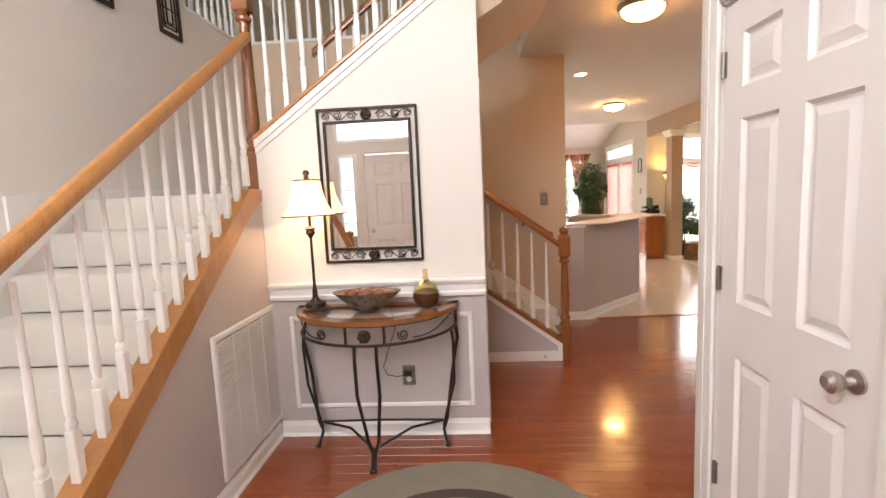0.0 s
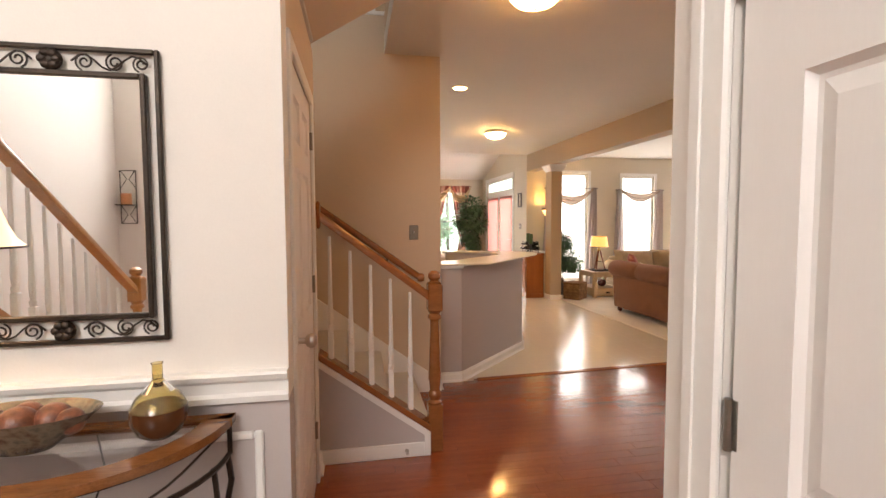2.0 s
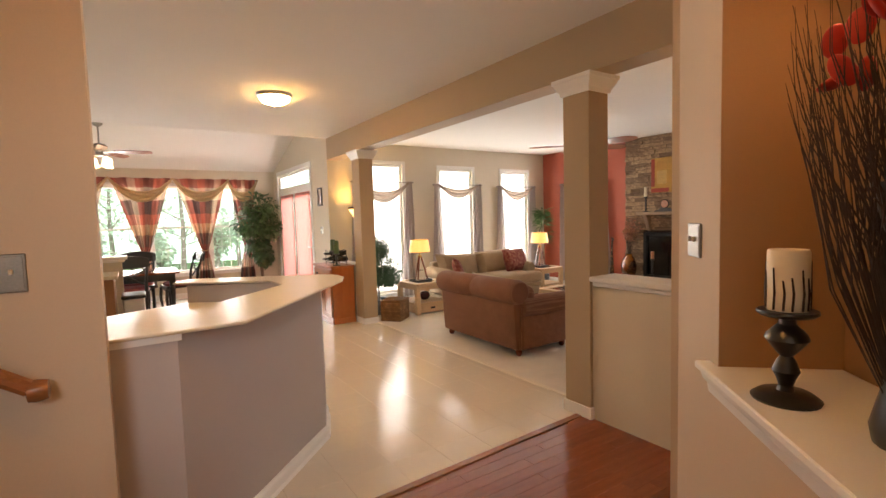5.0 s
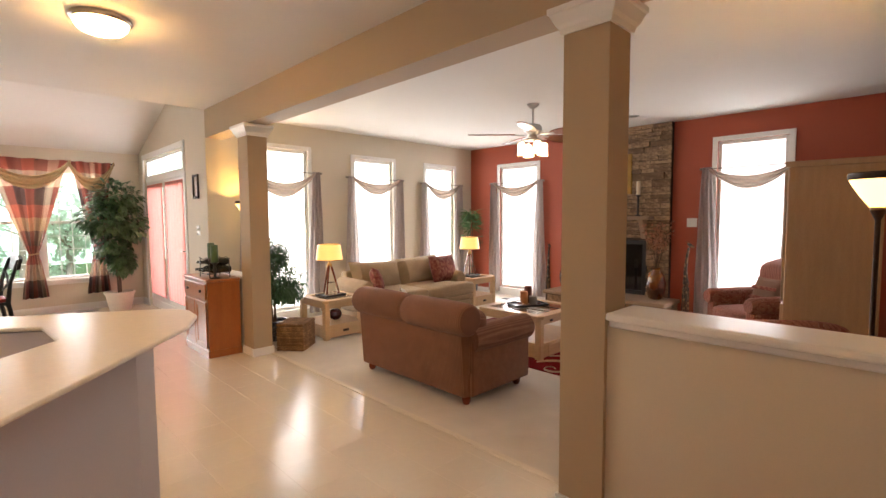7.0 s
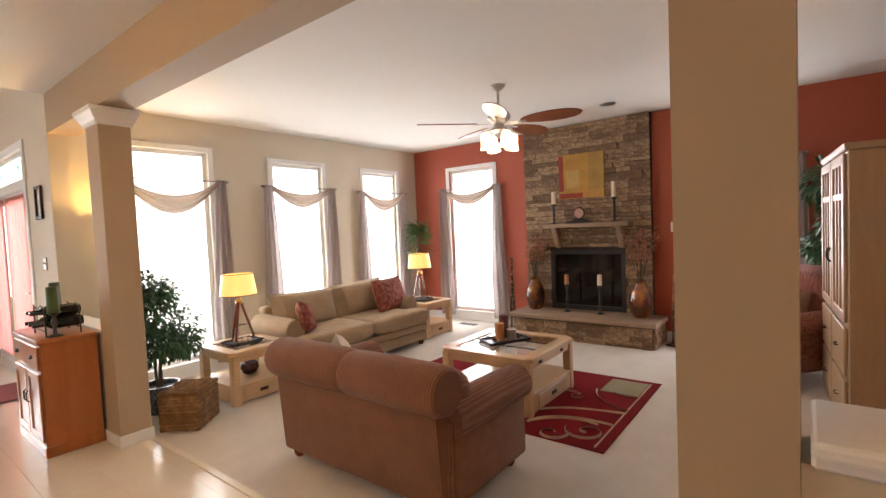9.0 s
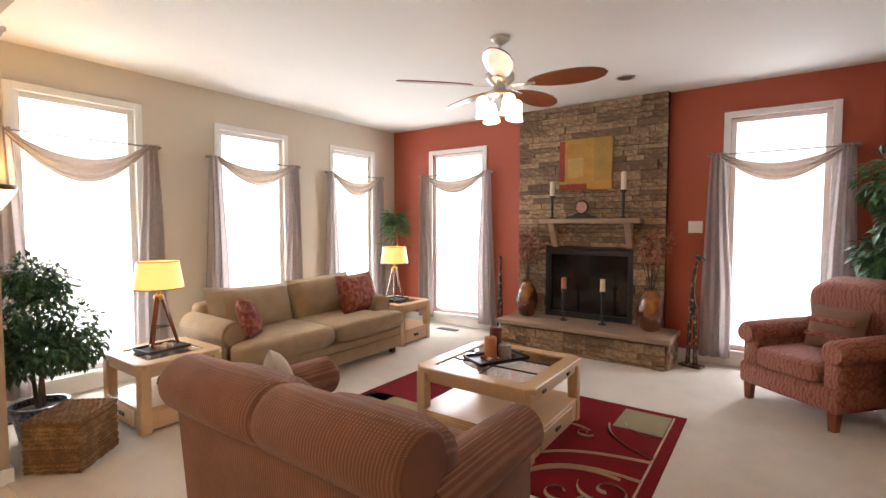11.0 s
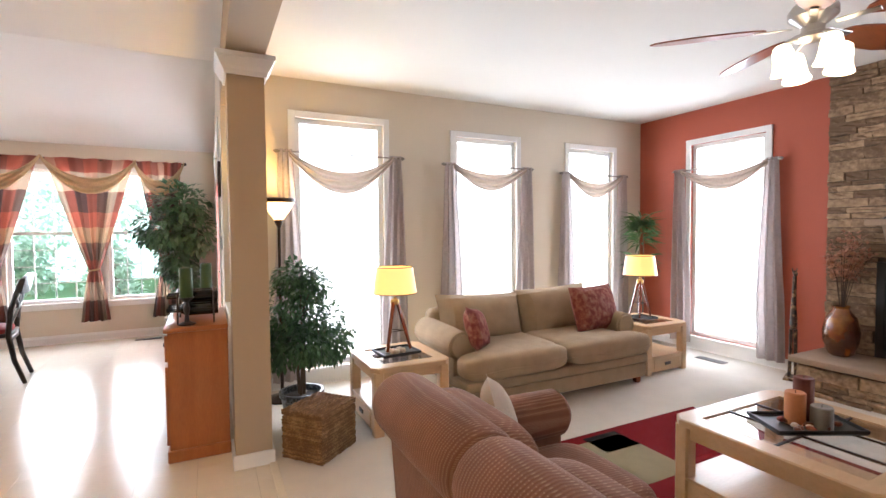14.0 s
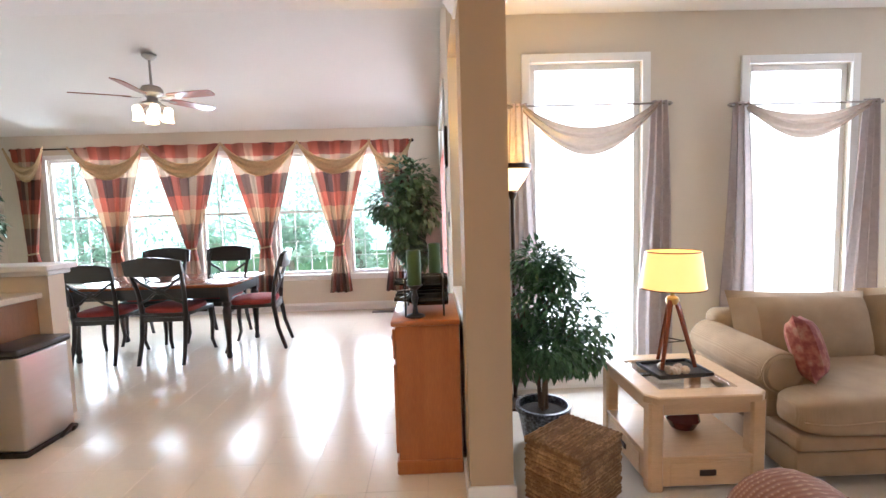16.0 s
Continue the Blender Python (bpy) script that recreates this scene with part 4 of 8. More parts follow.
def plaid(name):
    """Checked curtain cloth in rust, brown, gold and tan, by the cloth's own coordinates."""
    m = bpy.data.materials.new(name)
    m.use_nodes = True
    nt = m.node_tree
    N, L = nt.nodes, nt.links
    b = N["Principled BSDF"]
    uv = N.new("ShaderNodeTexCoord")
    sep = N.new("ShaderNodeSeparateXYZ")
    L.new(uv.outputs["UV"], sep.inputs[0])
    def bands(out, per, cols):
        mu = N.new("ShaderNodeMath")
        mu.operation = "MULTIPLY"
        mu.inputs[1].default_value = per
        fr = N.new("ShaderNodeMath")
        fr.operation = "FRACT"
        L.new(out, mu.inputs[0])
        L.new(mu.outputs[0], fr.inputs[0])
        r = N.new("ShaderNodeValToRGB")
        r.color_ramp.interpolation = "CONSTANT"
        e = r.color_ramp.elements
        e[0].color, e[0].position = (*cols[0][1], 1), 0
        e[1].color, e[1].position = (*cols[1][1], 1), cols[1][0]
        for p, c_ in cols[2:]:
            e.new(p).color = (*c_, 1)
        L.new(fr.outputs[0], r.inputs[0])
        return r.outputs[0]
    rust, brown, gold, tan, dark = (0.30, 0.075, 0.045), (0.12, 0.07, 0.05), (0.40, 0.25, 0.13), (0.46, 0.34, 0.23), (0.055, 0.03, 0.026)
    h = bands(sep.outputs[1], 0.72, [(0, dark), (0.19, tan), (0.36, rust), (0.56, brown), (0.72, gold), (0.86, rust)])
    v = bands(sep.outputs[0], 1.0, [(0, rust), (0.20, brown), (0.42, tan), (0.60, rust), (0.78, dark)])
    mix = N.new("ShaderNodeMix")
    mix.data_type = "RGBA"
    mix.inputs[0].default_value = 0.45
    L.new(h, mix.inputs[6])
    L.new(v, mix.inputs[7])
    L.new(mix.outputs[2], b.inputs["Base Color"])
    b.inputs["Roughness"].default_value = 0.75
    b.inputs["Transmission Weight"].default_value = 0.0
    t_, ms = N.new("ShaderNodeBsdfTranslucent"), N.new("ShaderNodeMixShader")
    L.new(mix.outputs[2], t_.inputs[0])
    ms.inputs[0].default_value = 0.28
    L.new(b.outputs[0], ms.inputs[1])
    L.new(t_.outputs[0], ms.inputs[2])
    L.new(ms.outputs[0], N["Material Output"].inputs["Surface"])
    return m


LAMPSHADE = glow("lampshade_cream", (1.0, 0.66, 0.32), 1.25, (0.8, 0.68, 0.5))
BUFFET_BULB = glow("buffet_bulb", (1.0, 0.66, 0.34), 110.0)
SHADE_GOLD = glow("lampshade_gold", (1.0, 0.58, 0.15), 1.0, (0.75, 0.55, 0.2))
DOME_GLASS = glow("frosted_dome", (1.0, 0.54, 0.17), 88.0)
BULB_GLASS = glow("fan_light_glass", (1.0, 0.76, 0.46), 4.0)
DOME_DIM = glow("frosted_dome_dimmed", (1.0, 0.48, 0.125), 36.0)
CAN_GLOW = glow("downlight_lens", (1.0, 0.58, 0.21), 230.0)
TORCH = glow("torchiere_glass", (1.0, 0.66, 0.26), 2.6)
TORCH_UP = glow("torchiere_bulb", (1.0, 0.60, 0.17), 230.0)
AMBER_DARK = patterned("amber_glazed_glass", (0.11, 0.028, 0.006), (0.32, 0.095, 0.014), (0.58, 0.24, 0.04), 6, rough=0.1)
AMBER_DARK.node_tree.nodes["Principled BSDF"].inputs["Transmission Weight"].default_value = 0.4
AMBER_DARK.node_tree.nodes["Principled BSDF"].inputs["Coat Weight"].default_value = 0.8
WICKER = material("woven_seagrass", (0.47, 0.275, 0.125), 0.85, 14, 0.6, 0.9, 90, tint=(0.16, 0.08, 0.03), piece=0.5)
LEAF = material("ficus_leaf", (0.14, 0.28, 0.11), 0.42, 8, 0.5, 0.1, 60, tint=(0.035, 0.09, 0.035), piece=0.4)
LEAF_PALE = material("leaf_light", (0.13, 0.24, 0.08), 0.5, 8, 0.5, 0.1, 60, tint=(0.05, 0.11, 0.03), piece=0.5)
BARK = material("bark", (0.16, 0.11, 0.07), 0.9, 12, 0.5, 0.6, 70)
POT_CREAM = material("pot_cream", (0.66, 0.60, 0.50), 0.5, 8, 0.2, 0.1, 60)
POT_DARK = patterned("pot_dark_mosaic", (0.02, 0.02, 0.025), (0.08, 0.09, 0.10), (0.22, 0.23, 0.25), 60, rough=0.3)
SOIL = material("soil", (0.05, 0.035, 0.025), 0.95, 20, 0.5, 0.9, 90)
WAX = material("candle_wax", (0.78, 0.68, 0.50), 0.5, 10, 0.1, 0.05, 60)
WAX_BROWN = material("candle_wax_brown", (0.17, 0.05, 0.035), 0.5, 10, 0.2, 0.05, 60)
WAX_ORANGE = material("candle_wax_orange", (0.62, 0.27, 0.12), 0.5, 10, 0.2, 0.05, 60)
WAX_GREEN = material("candle_wax_green", (0.06, 0.11, 0.03), 0.5, 10, 0.2, 0.05, 60)
WAX_GREY = material("candle_wax_grey", (0.30, 0.29, 0.27), 0.5, 10, 0.2, 0.05, 60)
BRONZE = material("aged_bronze", (0.060, 0.035, 0.022), 0.4, 14, 0.5, 0.2, 90, metal=0.5, tint=(0.02, 0.012, 0.01))
BOWL = patterned("bowl_glaze", (0.10, 0.085, 0.06), (0.19, 0.15, 0.10), (0.09, 0.05, 0.03), 26, rough=0.25)
BALL = patterned("copper_ball", (0.12, 0.035, 0.02), (0.24, 0.085, 0.04), (0.07, 0.02, 0.012), 20, rough=0.3)
WALNUT = material("walnut_top", (0.26, 0.105, 0.035), 0.25, 5, 0.45, 0.05, 36, tint=(0.12, 0.045, 0.015), stretch=(1, 7, 7), coat=0.4)
PLASTIC = material("white_plastic", (0.78, 0.76, 0.70), 0.4, 5, 0.04, 0.02, 90)
BEIGE_SOFA = ribbed("sofa_tan_chenille", (0.43, 0.31, 0.185), (0.45, 0.33, 0.20), (0.50, 0.375, 0.24), "X", 120)
RUST_SOFA = ribbed("loveseat_rust_weave", (0.215, 0.086, 0.044), (0.262, 0.112, 0.060), (0.43, 0.27, 0.16), "X", 44)
PAISLEY = patterned("armchair_paisley", (0.24, 0.08, 0.06), (0.40, 0.25, 0.19), (0.32, 0.13, 0.095), 11, "wave")
RED_CLOTH = patterned("red_brocade", (0.17, 0.03, 0.025), (0.26, 0.075, 0.05), (0.32, 0.16, 0.10), 24)
CREAM_CLOTH = material("cream_cloth", (0.60, 0.52, 0.42), 0.9, 9, 0.2, 0.4, 180)
BROWN_CLOTH = material("brown_band_cloth", (0.24, 0.13, 0.085), 0.9, 9, 0.3, 0.4, 160)
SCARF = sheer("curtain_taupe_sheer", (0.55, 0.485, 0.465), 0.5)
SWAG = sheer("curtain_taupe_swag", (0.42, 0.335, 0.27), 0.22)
GOLD_SCARF = sheer("curtain_gold_sheer", (0.58, 0.42, 0.24), 0.3)
RED_SHEER = sheer("door_curtain_red_sheer", (0.72, 0.30, 0.26), 0.5)
PLAID = plaid("curtain_plaid")
SEAT_RED = material("seat_red_cloth", (0.30, 0.04, 0.035), 0.8, 12, 0.25, 0.4, 150)
TABLE_RED = material("dining_top", (0.24, 0.065, 0.025), 0.2, 4, 0.4, 0.04, 30, stretch=(1, 6, 6), coat=0.5)
STEEL = material("stainless", (0.62, 0.60, 0.58), 0.34, 3, 0.1, 0.05, 120, metal=1.0, stretch=(1, 1, 12))
FIREBOX = material("firebox_black", (0.010, 0.010, 0.010), 0.5, 10, 0.3, 0.1, 60)
FIREGLASS = material("firebox_glass", (0.012, 0.011, 0.010), 0.06, 4, 0.1, 0.0, 60)
FANBLADE = material("fan_blade_wood", (0.30, 0.085, 0.03), 0.3, 5, 0.4, 0.05, 40, stretch=(1, 6, 6), coat=0.3)
MAT_RED = material("door_mat_red", (0.20, 0.045, 0.04), 0.95, 10, 0.3, 0.8, 200)
TWIG = material("twig", (0.05, 0.028, 0.017), 0.85, 20, 0.4, 0.3, 90)
RED_PETAL = material("red_petal", (0.55, 0.03, 0.012), 0.5, 10, 0.3, 0.1, 60)
DRIED = material("dried_copper_leaf", (0.58, 0.30, 0.18), 0.6, 12, 0.4, 0.2, 60, tint=(0.34, 0.13, 0.07), piece=0.5)


def ellipsoid(bm, sx, sy, sz, e=1.0, m=None, nu=20, nv=12):
    """Superellipsoid with half sizes; e under 1 makes it boxy."""
    b = bmesh.new()
    def pw(v, p):
        return math.copysign(abs(v) ** p, v)
    rings = []
    for j in range(1, nv):
        ph = math.pi * j / nv - math.pi / 2
        rings.append([b.verts.new((sx * pw(math.cos(ph), e) * pw(math.cos(2 * math.pi * i / nu), e), sy * pw(math.cos(ph), e) * pw(math.sin(2 * math.pi * i / nu), e), sz * pw(math.sin(ph), e))) for i in range(nu)])
    for u, v in zip(rings, rings[1:]):
        for i in range(nu):
            b.faces.new((u[i], u[(i + 1) % nu], v[(i + 1) % nu], v[i]))
    b.faces.new(rings[0][::-1])
    b.faces.new(rings[-1])
    return merge(bm, b, m)


def throw_pillow(bm, w, h, d, m):
    """A square pillow with pinched corners."""
    b = bmesh.new()
    n = 10
    vs = {}
    for side in (1, -1):
        for i in range(n + 1):
            for j in range(n + 1):
                u, v = 2 * i / n - 1, 2 * j / n - 1
                puff = ((1 - u ** 4) * (1 - v ** 4)) ** 0.6
                pin = 1 - 0.10 * (1 - max(abs(u), abs(v)) ** 2) - 0.06 * (1 - min(abs(u), abs(v)) ** 2) * max(abs(u), abs(v)) ** 3
                vs[side, i, j] = b.verts.new((u * w / 2 * pin, side * d / 2 * puff, v * h / 2 * pin))
        for i in range(n):
            for j in range(n):
                b.faces.new((vs[side, i, j], vs[side, i + 1, j], vs[side, i + 1, j + 1], vs[side, i, j + 1]))
    bmesh.ops.remove_doubles(b, verts=b.verts, dist=0.0015)
    return merge(bm, b, m)


# ---------------------------------------------------------------- foyer
def console_table():
    t = thing("console_table", "half-round console table of walnut, glass and black iron", "table", pose(-0.47, 2.605, 0))
    R, D, H = 0.465, 0.42, 0.815
    arc = [(R * math.cos(math.pi + math.pi * k / 28), D * math.sin(math.pi + math.pi * k / 28)) for k in range(29)]
    inner = [((R - 0.085) * math.cos(math.pi + math.pi * k / 28), -0.05 + (D - 0.125) * math.sin(math.pi + math.pi * k / 28)) for k in range(29)]
    b = BM()
    lo, hi = 0.79, H
    vs = [[b.verts.new((*p, z)) for p in ring] for ring, z in ((arc, lo), (arc, hi), (inner, hi), (inner, lo))]
    for u, v in ((0, 1), (1, 2), (2, 3), (3, 0)):
        for k in range(28):
            b.faces.new((vs[u][k], vs[u][k + 1], vs[v][k + 1], vs[v][k]))
    box(b, -R, R, -0.05, 0.0, lo, hi, 0.002)
    part("tabletop_rim", b, WALNUT, t, "polished walnut rim")
    b = BM()
    prism(b, inner, "z", 0.800, 0.808)
    part("glass_top", b, GLASS, t, "inset glass top")
    b = BM()
    ZL = 0.685
    for z in (0.785, ZL):
        b = BM()
        tube(b, [(x * 0.955, y * 0.94, z) for x, y in arc], 0.0085, 6)
        part("apron_ring", b, BLACKMETAL, t)
    for k in (0, 12, 16, 28):
        x, y = arc[k][0] * 0.955, arc[k][1] * 0.94
        b = BM()
        tube(b, [(x, y, 0.785), (x, y, ZL)], 0.0085, 6)
        part("apron_bar", b, BLACKMETAL, t)
    for k, sg in ((9, 1), (18, -1)):
        x, y = arc[k][0] * 0.955, arc[k][1] * 0.94
        x2, y2 = arc[k + 1][0] * 0.955, arc[k + 1][1] * 0.94
        d = Vector((x2 - x, y2 - y, 0)).normalized()
        b = BM()
        tube(b, [(x + d.x * p[0], y + d.y * p[0], 0.728 + p[2]) for p in spiral(0, 0, 0.008, 0.030, 0, sg * 3.2 * math.pi, 24)], 0.0045, 5)
        part("scroll", b, BLACKMETAL, t)
    for ks in (range(1, 10), range(27, 18, -1)):
        b = BM()
        tube(b, [(arc[k][0] * 0.955, arc[k][1] * 0.94, 0.775 - 0.07 * q / 8 + 0.012 * math.sin(q * 0.8)) for q, k in enumerate(ks)], 0.004, 5)
        part("vine_bar", b, BLACKMETAL, t)
    b = BM()
    ellipsoid(b, 0.034, 0.016, 0.034, 1, Matrix.Translation((0, -D * 0.94, 0.733)), 12, 8)
    for k in range(6):
        ellipsoid(b, 0.015, 0.012, 0.015, 1, Matrix.Translation((0.019 * math.cos(k * 1.05), -D * 0.94 - 0.012, 0.733 + 0.019 * math.sin(k * 1.05))), 8, 6)
    part("rosette", b, BLACKMETAL, t, "cast iron rosette")
    for ang, dup in ((math.pi * 1.02, 0), (math.pi * 1.46, 0), (math.pi * 1.54, 0), (math.pi * 1.98, 0)):
        cx, cy = 0.955 * R * math.cos(ang), 0.94 * D * math.sin(ang)
        front = 1.4 < ang / math.pi < 1.6
        fx, fy = (0.0, -D * 0.80) if front else (cx * 0.80, cy * 0.8 - 0.06)
        sgn = -1 if cx < 0 else 1
        pts = [(cx, cy, 0.685), (cx * 1.02, cy * 1.02, 0.61), ((cx * 0.7 + fx * 0.3) + (0.02 * sgn if front else 0), cy * 0.9 + fy * 0.1, 0.42), ((cx * 0.25 + fx * 0.75) + (0.012 * sgn if front else 0), fy, 0.14), (fx + (0.006 * sgn if front else 0), fy, 0.08), (fx * 1.04 + (0.006 * sgn if front else 0), fy - 0.03, 0.025), (fx * 1.06 + (0.006 * sgn if front else 0), fy - 0.05, 0.012)]
        b = BM()
        tube(b, pts, 0.0095, 7)
        ellipsoid(b, 0.017, 0.017, 0.012, 1, Matrix.Translation((fx * 1.06 + (0.006 * sgn if front else 0), fy - 0.05, 0.012)), 10, 6)
        if not front:
            tube(b, [(cx * 0.95, cy - 0.07, 0.685), (cx * 0.97, cy - 0.075, 0.60), (cx * 0.80 + fx * 0.2, cy * 0.8 - 0.06, 0.36), (fx, fy, 0.10)], 0.0085, 7)
        part("leg", b, BLACKMETAL, t)
    for sx in (-1, 1):
        b = BM()
        tube(b, [(sx * R * 0.76, -0.075, 0.13), (sx * R * 0.38, -D * 0.30, 0.115), (0, -D * 0.8, 0.10)], 0.0075, 6)
        part("stretcher", b, BLACKMETAL, t)
    b = BM()
    tube(b, [(-R * 0.76, -0.07, 0.13), (0, -0.10, 0.15), (R * 0.76, -0.07, 0.13)], 0.007, 6)
    part("stretcher", b, BLACKMETAL, t)


console_table()


def buffet_lamp():
    t = thing("table_lamp", "slim dark bronze buffet lamp with a lit cream bell shade", "lamp", pose(-0.80, 2.49, 0.815))
    b = BM()
    lathe(b, [(0.075, 0), (0.075, 0.012), (0.06, 0.018), (0.055, 0.04), (0.03, 0.052), (0.016, 0.07), (0.014, 0.11), (0.008, 0.14), (0.007, 0.40), (0.012, 0.41), (0.026, 0.43), (0.022, 0.445), (0.03, 0.455), (0.008, 0.47), (0.007, 0.735), (0, 0.735)], 18)
    part("stem", b, BRONZE, t, "turned dark bronze stem")
    b = BM()
    lathe(b, [(0.145, 0.525), (0.118, 0.555), (0.098, 0.60), (0.082, 0.65), (0.072, 0.715)], 24, cap=False)
    part("shade", b, LAMPSHADE, t, "lit cream fabric bell shade")
    b = BM()
    lathe(b, [(0.146, 0.523), (0.147, 0.529), (0.143, 0.530)], 24, cap=False)
    part("shade_trim", b, BRONZE, t)
    b = BM()
    lathe(b, [(0.012, 0.545), (0.026, 0.565), (0.028, 0.585), (0.018, 0.61), (0, 0.615)], 14)
    part("bulb", b, BUFFET_BULB, t, "lit warm bulb")
    b = BM()
    lathe(b, [(0.073, 0.713), (0.074, 0.719), (0.070, 0.720)], 24, cap=False)
    part("shade_trim", b, BRONZE, t)
    b = BM()
    lathe(b, [(0.006, 0.715), (0.016, 0.73), (0.010, 0.74), (0.020, 0.753), (0.013, 0.769), (0, 0.774)], 14)
    part("finial", b, BRONZE, t)


buffet_lamp()
t = thing("decorative_bowl", "oval brown glazed bowl on the console table", "bowl", pose(-0.495, 2.44, 0.815))
b = BM()
lathe(b, [(0.05, 0.0), (0.07, 0.004), (0.13, 0.05), (0.185, 0.10), (0.19, 0.104), (0.18, 0.100), (0.12, 0.05), (0.05, 0.015), (0, 0.012)], 28, Matrix.Diagonal((1, 0.55, 1, 1)))
part("bowl", b, BOWL, t)
for x, y, r in ((-0.085, 0.0, 0.048), (0.0, -0.02, 0.05), (0.07, 0.01, 0.046), (-0.01, 0.05, 0.042), (0.12, -0.01, 0.035)):
    o = thing("decorative_ball", "mottled copper brown ball in the bowl", "ball", pose(-0.495 + x, 2.44 + y * 0.8, 0.815 + 0.075), "balls in the bowl")
    b = BM()
    ellipsoid(b, r, r, r, 1, None, 16, 10)
    part("ball", b, BALL, o)
t = thing("bottle_vase", "small amber glass bottle vase with a dark base", "vase", pose(-0.175, 2.47, 0.815))
b = BM()
lathe(b, [(0.034, 0), (0.056, 0.015), (0.074, 0.055), (0.072, 0.085)], 20)
part("base", b, material("brown_glass_base", (0.09, 0.032, 0.012), 0.1, 6, 0.3, 0.0, 30), t, "dark brown glass base")
b = BM()
lathe(b, [(0.072, 0.086), (0.056, 0.118), (0.022, 0.145), (0.014, 0.165), (0.013, 0.205), (0.016, 0.21), (0.013, 0.21), (0.011, 0.165), (0.051, 0.118), (0.068, 0.086)], 20, cap=False)
part("neck", b, glass("olive_glass", (0.90, 0.80, 0.48), 0.03), t, "pale amber glass neck")

# mirror
t = thing("wall_mirror", "tall wall mirror in a scrolled black iron frame", "mirror", pose(-0.477, YM - 0.006, 1.055))
MW, MH = 0.285, 0.873
b = BM()
box(b, -0.232, 0.232, -0.012, 0.0, 0.088, MH - 0.088)
part("mirror_glass", b, MIRROR, t, "silvered mirror glass", smooth=False)
b = BM()
frame_ring(b, "y", -0.022, 0.002, -0.232, 0.232, 0.088, MH - 0.088, 0.016, True, 0.003)
part("inner_frame", b, BLACKMETAL, t)
b = BM()
frame_ring(b, "y", -0.016, 0.0, -MW + 0.014, MW - 0.014, 0.014, MH - 0.014, 0.014, True, 0.003)
part("outer_frame", b, BLACKMETAL, t)
for z in (0.043, MH - 0.043):
    for sx in (-1, 1):
        b = BM()
        for cx, r, d in ((0.235, 0.024, 1), (0.165, 0.026, -1), (0.085, 0.026, 1)):
            tube(b, [(sx * p[0], -0.008, p[2]) for p in spiral(cx, z, 0.006, r, 0, d * 3.4 * math.pi, 22)], 0.003, 5)
        tube(b, [(sx * (0.05 + 0.2 * k / 10), -0.008, z + 0.022 * math.sin(k * 0.95)) for k in range(11)], 0.003, 5)
        part("scroll", b, BLACKMETAL, t)
    b = BM()
    ellipsoid(b, 0.032, 0.014, 0.030, 1, Matrix.Translation((0, -0.012, z)), 12, 8)
    for k in range(6):
        ellipsoid(b, 0.014, 0.010, 0.013, 1, Matrix.Translation((0.018 * math.cos(k * 1.05), -0.022, z + 0.018 * math.sin(k * 1.05))), 8, 6)
    part("rosette", b, BLACKMETAL, t)

# return-air grille on the stair wall
t = thing("return_air_grille", "large white louvred return-air grille on the grey wall", "vent", pose(-1.125, 1.965, 0.115))
b = BM()
frame_ring(b, "x", 0.001, 0.018, 0.03, 0.645, 0.03, 0.675, 0.03, True, 0.004)
part("frame", b, TRIM, t)
b = BM()
box(b, 0.001, 0.004, 0.03, 0.645, 0.03, 0.675)
part("backing", b, WALL_GREY, t)
me = None
for k in range(43):
    if me is None:
        b = BM()
        prism(b, [(0.005, 0.004), (0.017, 0.0), (0.017, 0.0078), (0.005, 0.010)], "y", 0.03, 0.645)
        ob = part("slat", b, TRIM, t, smooth=False)
        me = ob.data
    else:
        ob = new("slat", me)
        ob.parent = t
    ob.location = (0, 0, 0.032 + 0.0148 * k)
for y in (0.18, 0.34, 0.50):
    b = BM()
    box(b, 0.012, 0.0175, y - 0.004, y + 0.004, 0.03, 0.675)
    part("mullion", b, TRIM, t)


def wall_plate(name, label, m, w=0.075, h=0.12, mat=PEWTER, kind_="switch", n=1):
    """Plate in local x and z, its face towards -y."""
    t = thing(name, label, kind_, m)
    b = BM()
    box(b, -w / 2, w / 2, -0.008, -0.0005, -h / 2, h / 2, 0.003)
    box(b, -w / 2 + 0.008, w / 2 - 0.008, -0.010, -0.0075, -h / 2 + 0.008, h / 2 - 0.008, 0.001)
    part("plate", b, mat, t)
    for k in range(n):
        x = (k - (n - 1) / 2) * 0.045
        b = BM()
        if kind_ == "outlet":
            for z in (-0.022, 0.022):
                lathe(b, [(0.016, 0.0), (0.016, 0.003), (0, 0.003)], 14, Matrix.Translation((x, -0.010, z)) @ Matrix.Rotation(radians(90), 4, "X"))
        else:
            box(b, x - 0.005, x + 0.005, -0.020, -0.009, -0.004, 0.014, 0.002)
        part("toggle" if kind_ != "outlet" else "socket", b, PLASTIC, t)
    return t


wall_plate("wall_outlet", "pewter outlet plate with a plug on the grey wall", pose(-0.317, YM - 0.0005, 0.365), kind_="outlet")
wall_plate("light_switch", "pewter light switch plate on the tan wall", pose(0.842, YB - 0.0005, 1.325))
wall_plate("light_switch", "pewter light switch plate beside the niche", DIAG @ pose(1.26, 0.0, 1.355, 0, 0, 180), 0.075)
wall_plate("light_switch", "bright pewter switch plate at the end of the diagonal wall", DIAG @ pose(2.645, 0.0, 1.355, 0, 0, 180), 0.12, n=2)
wall_plate("light_switch", "white switch plate on the red wall", pose(8.689, 6.27, 1.36, 0, 0, -90), 0.13, mat=PLASTIC, n=2)
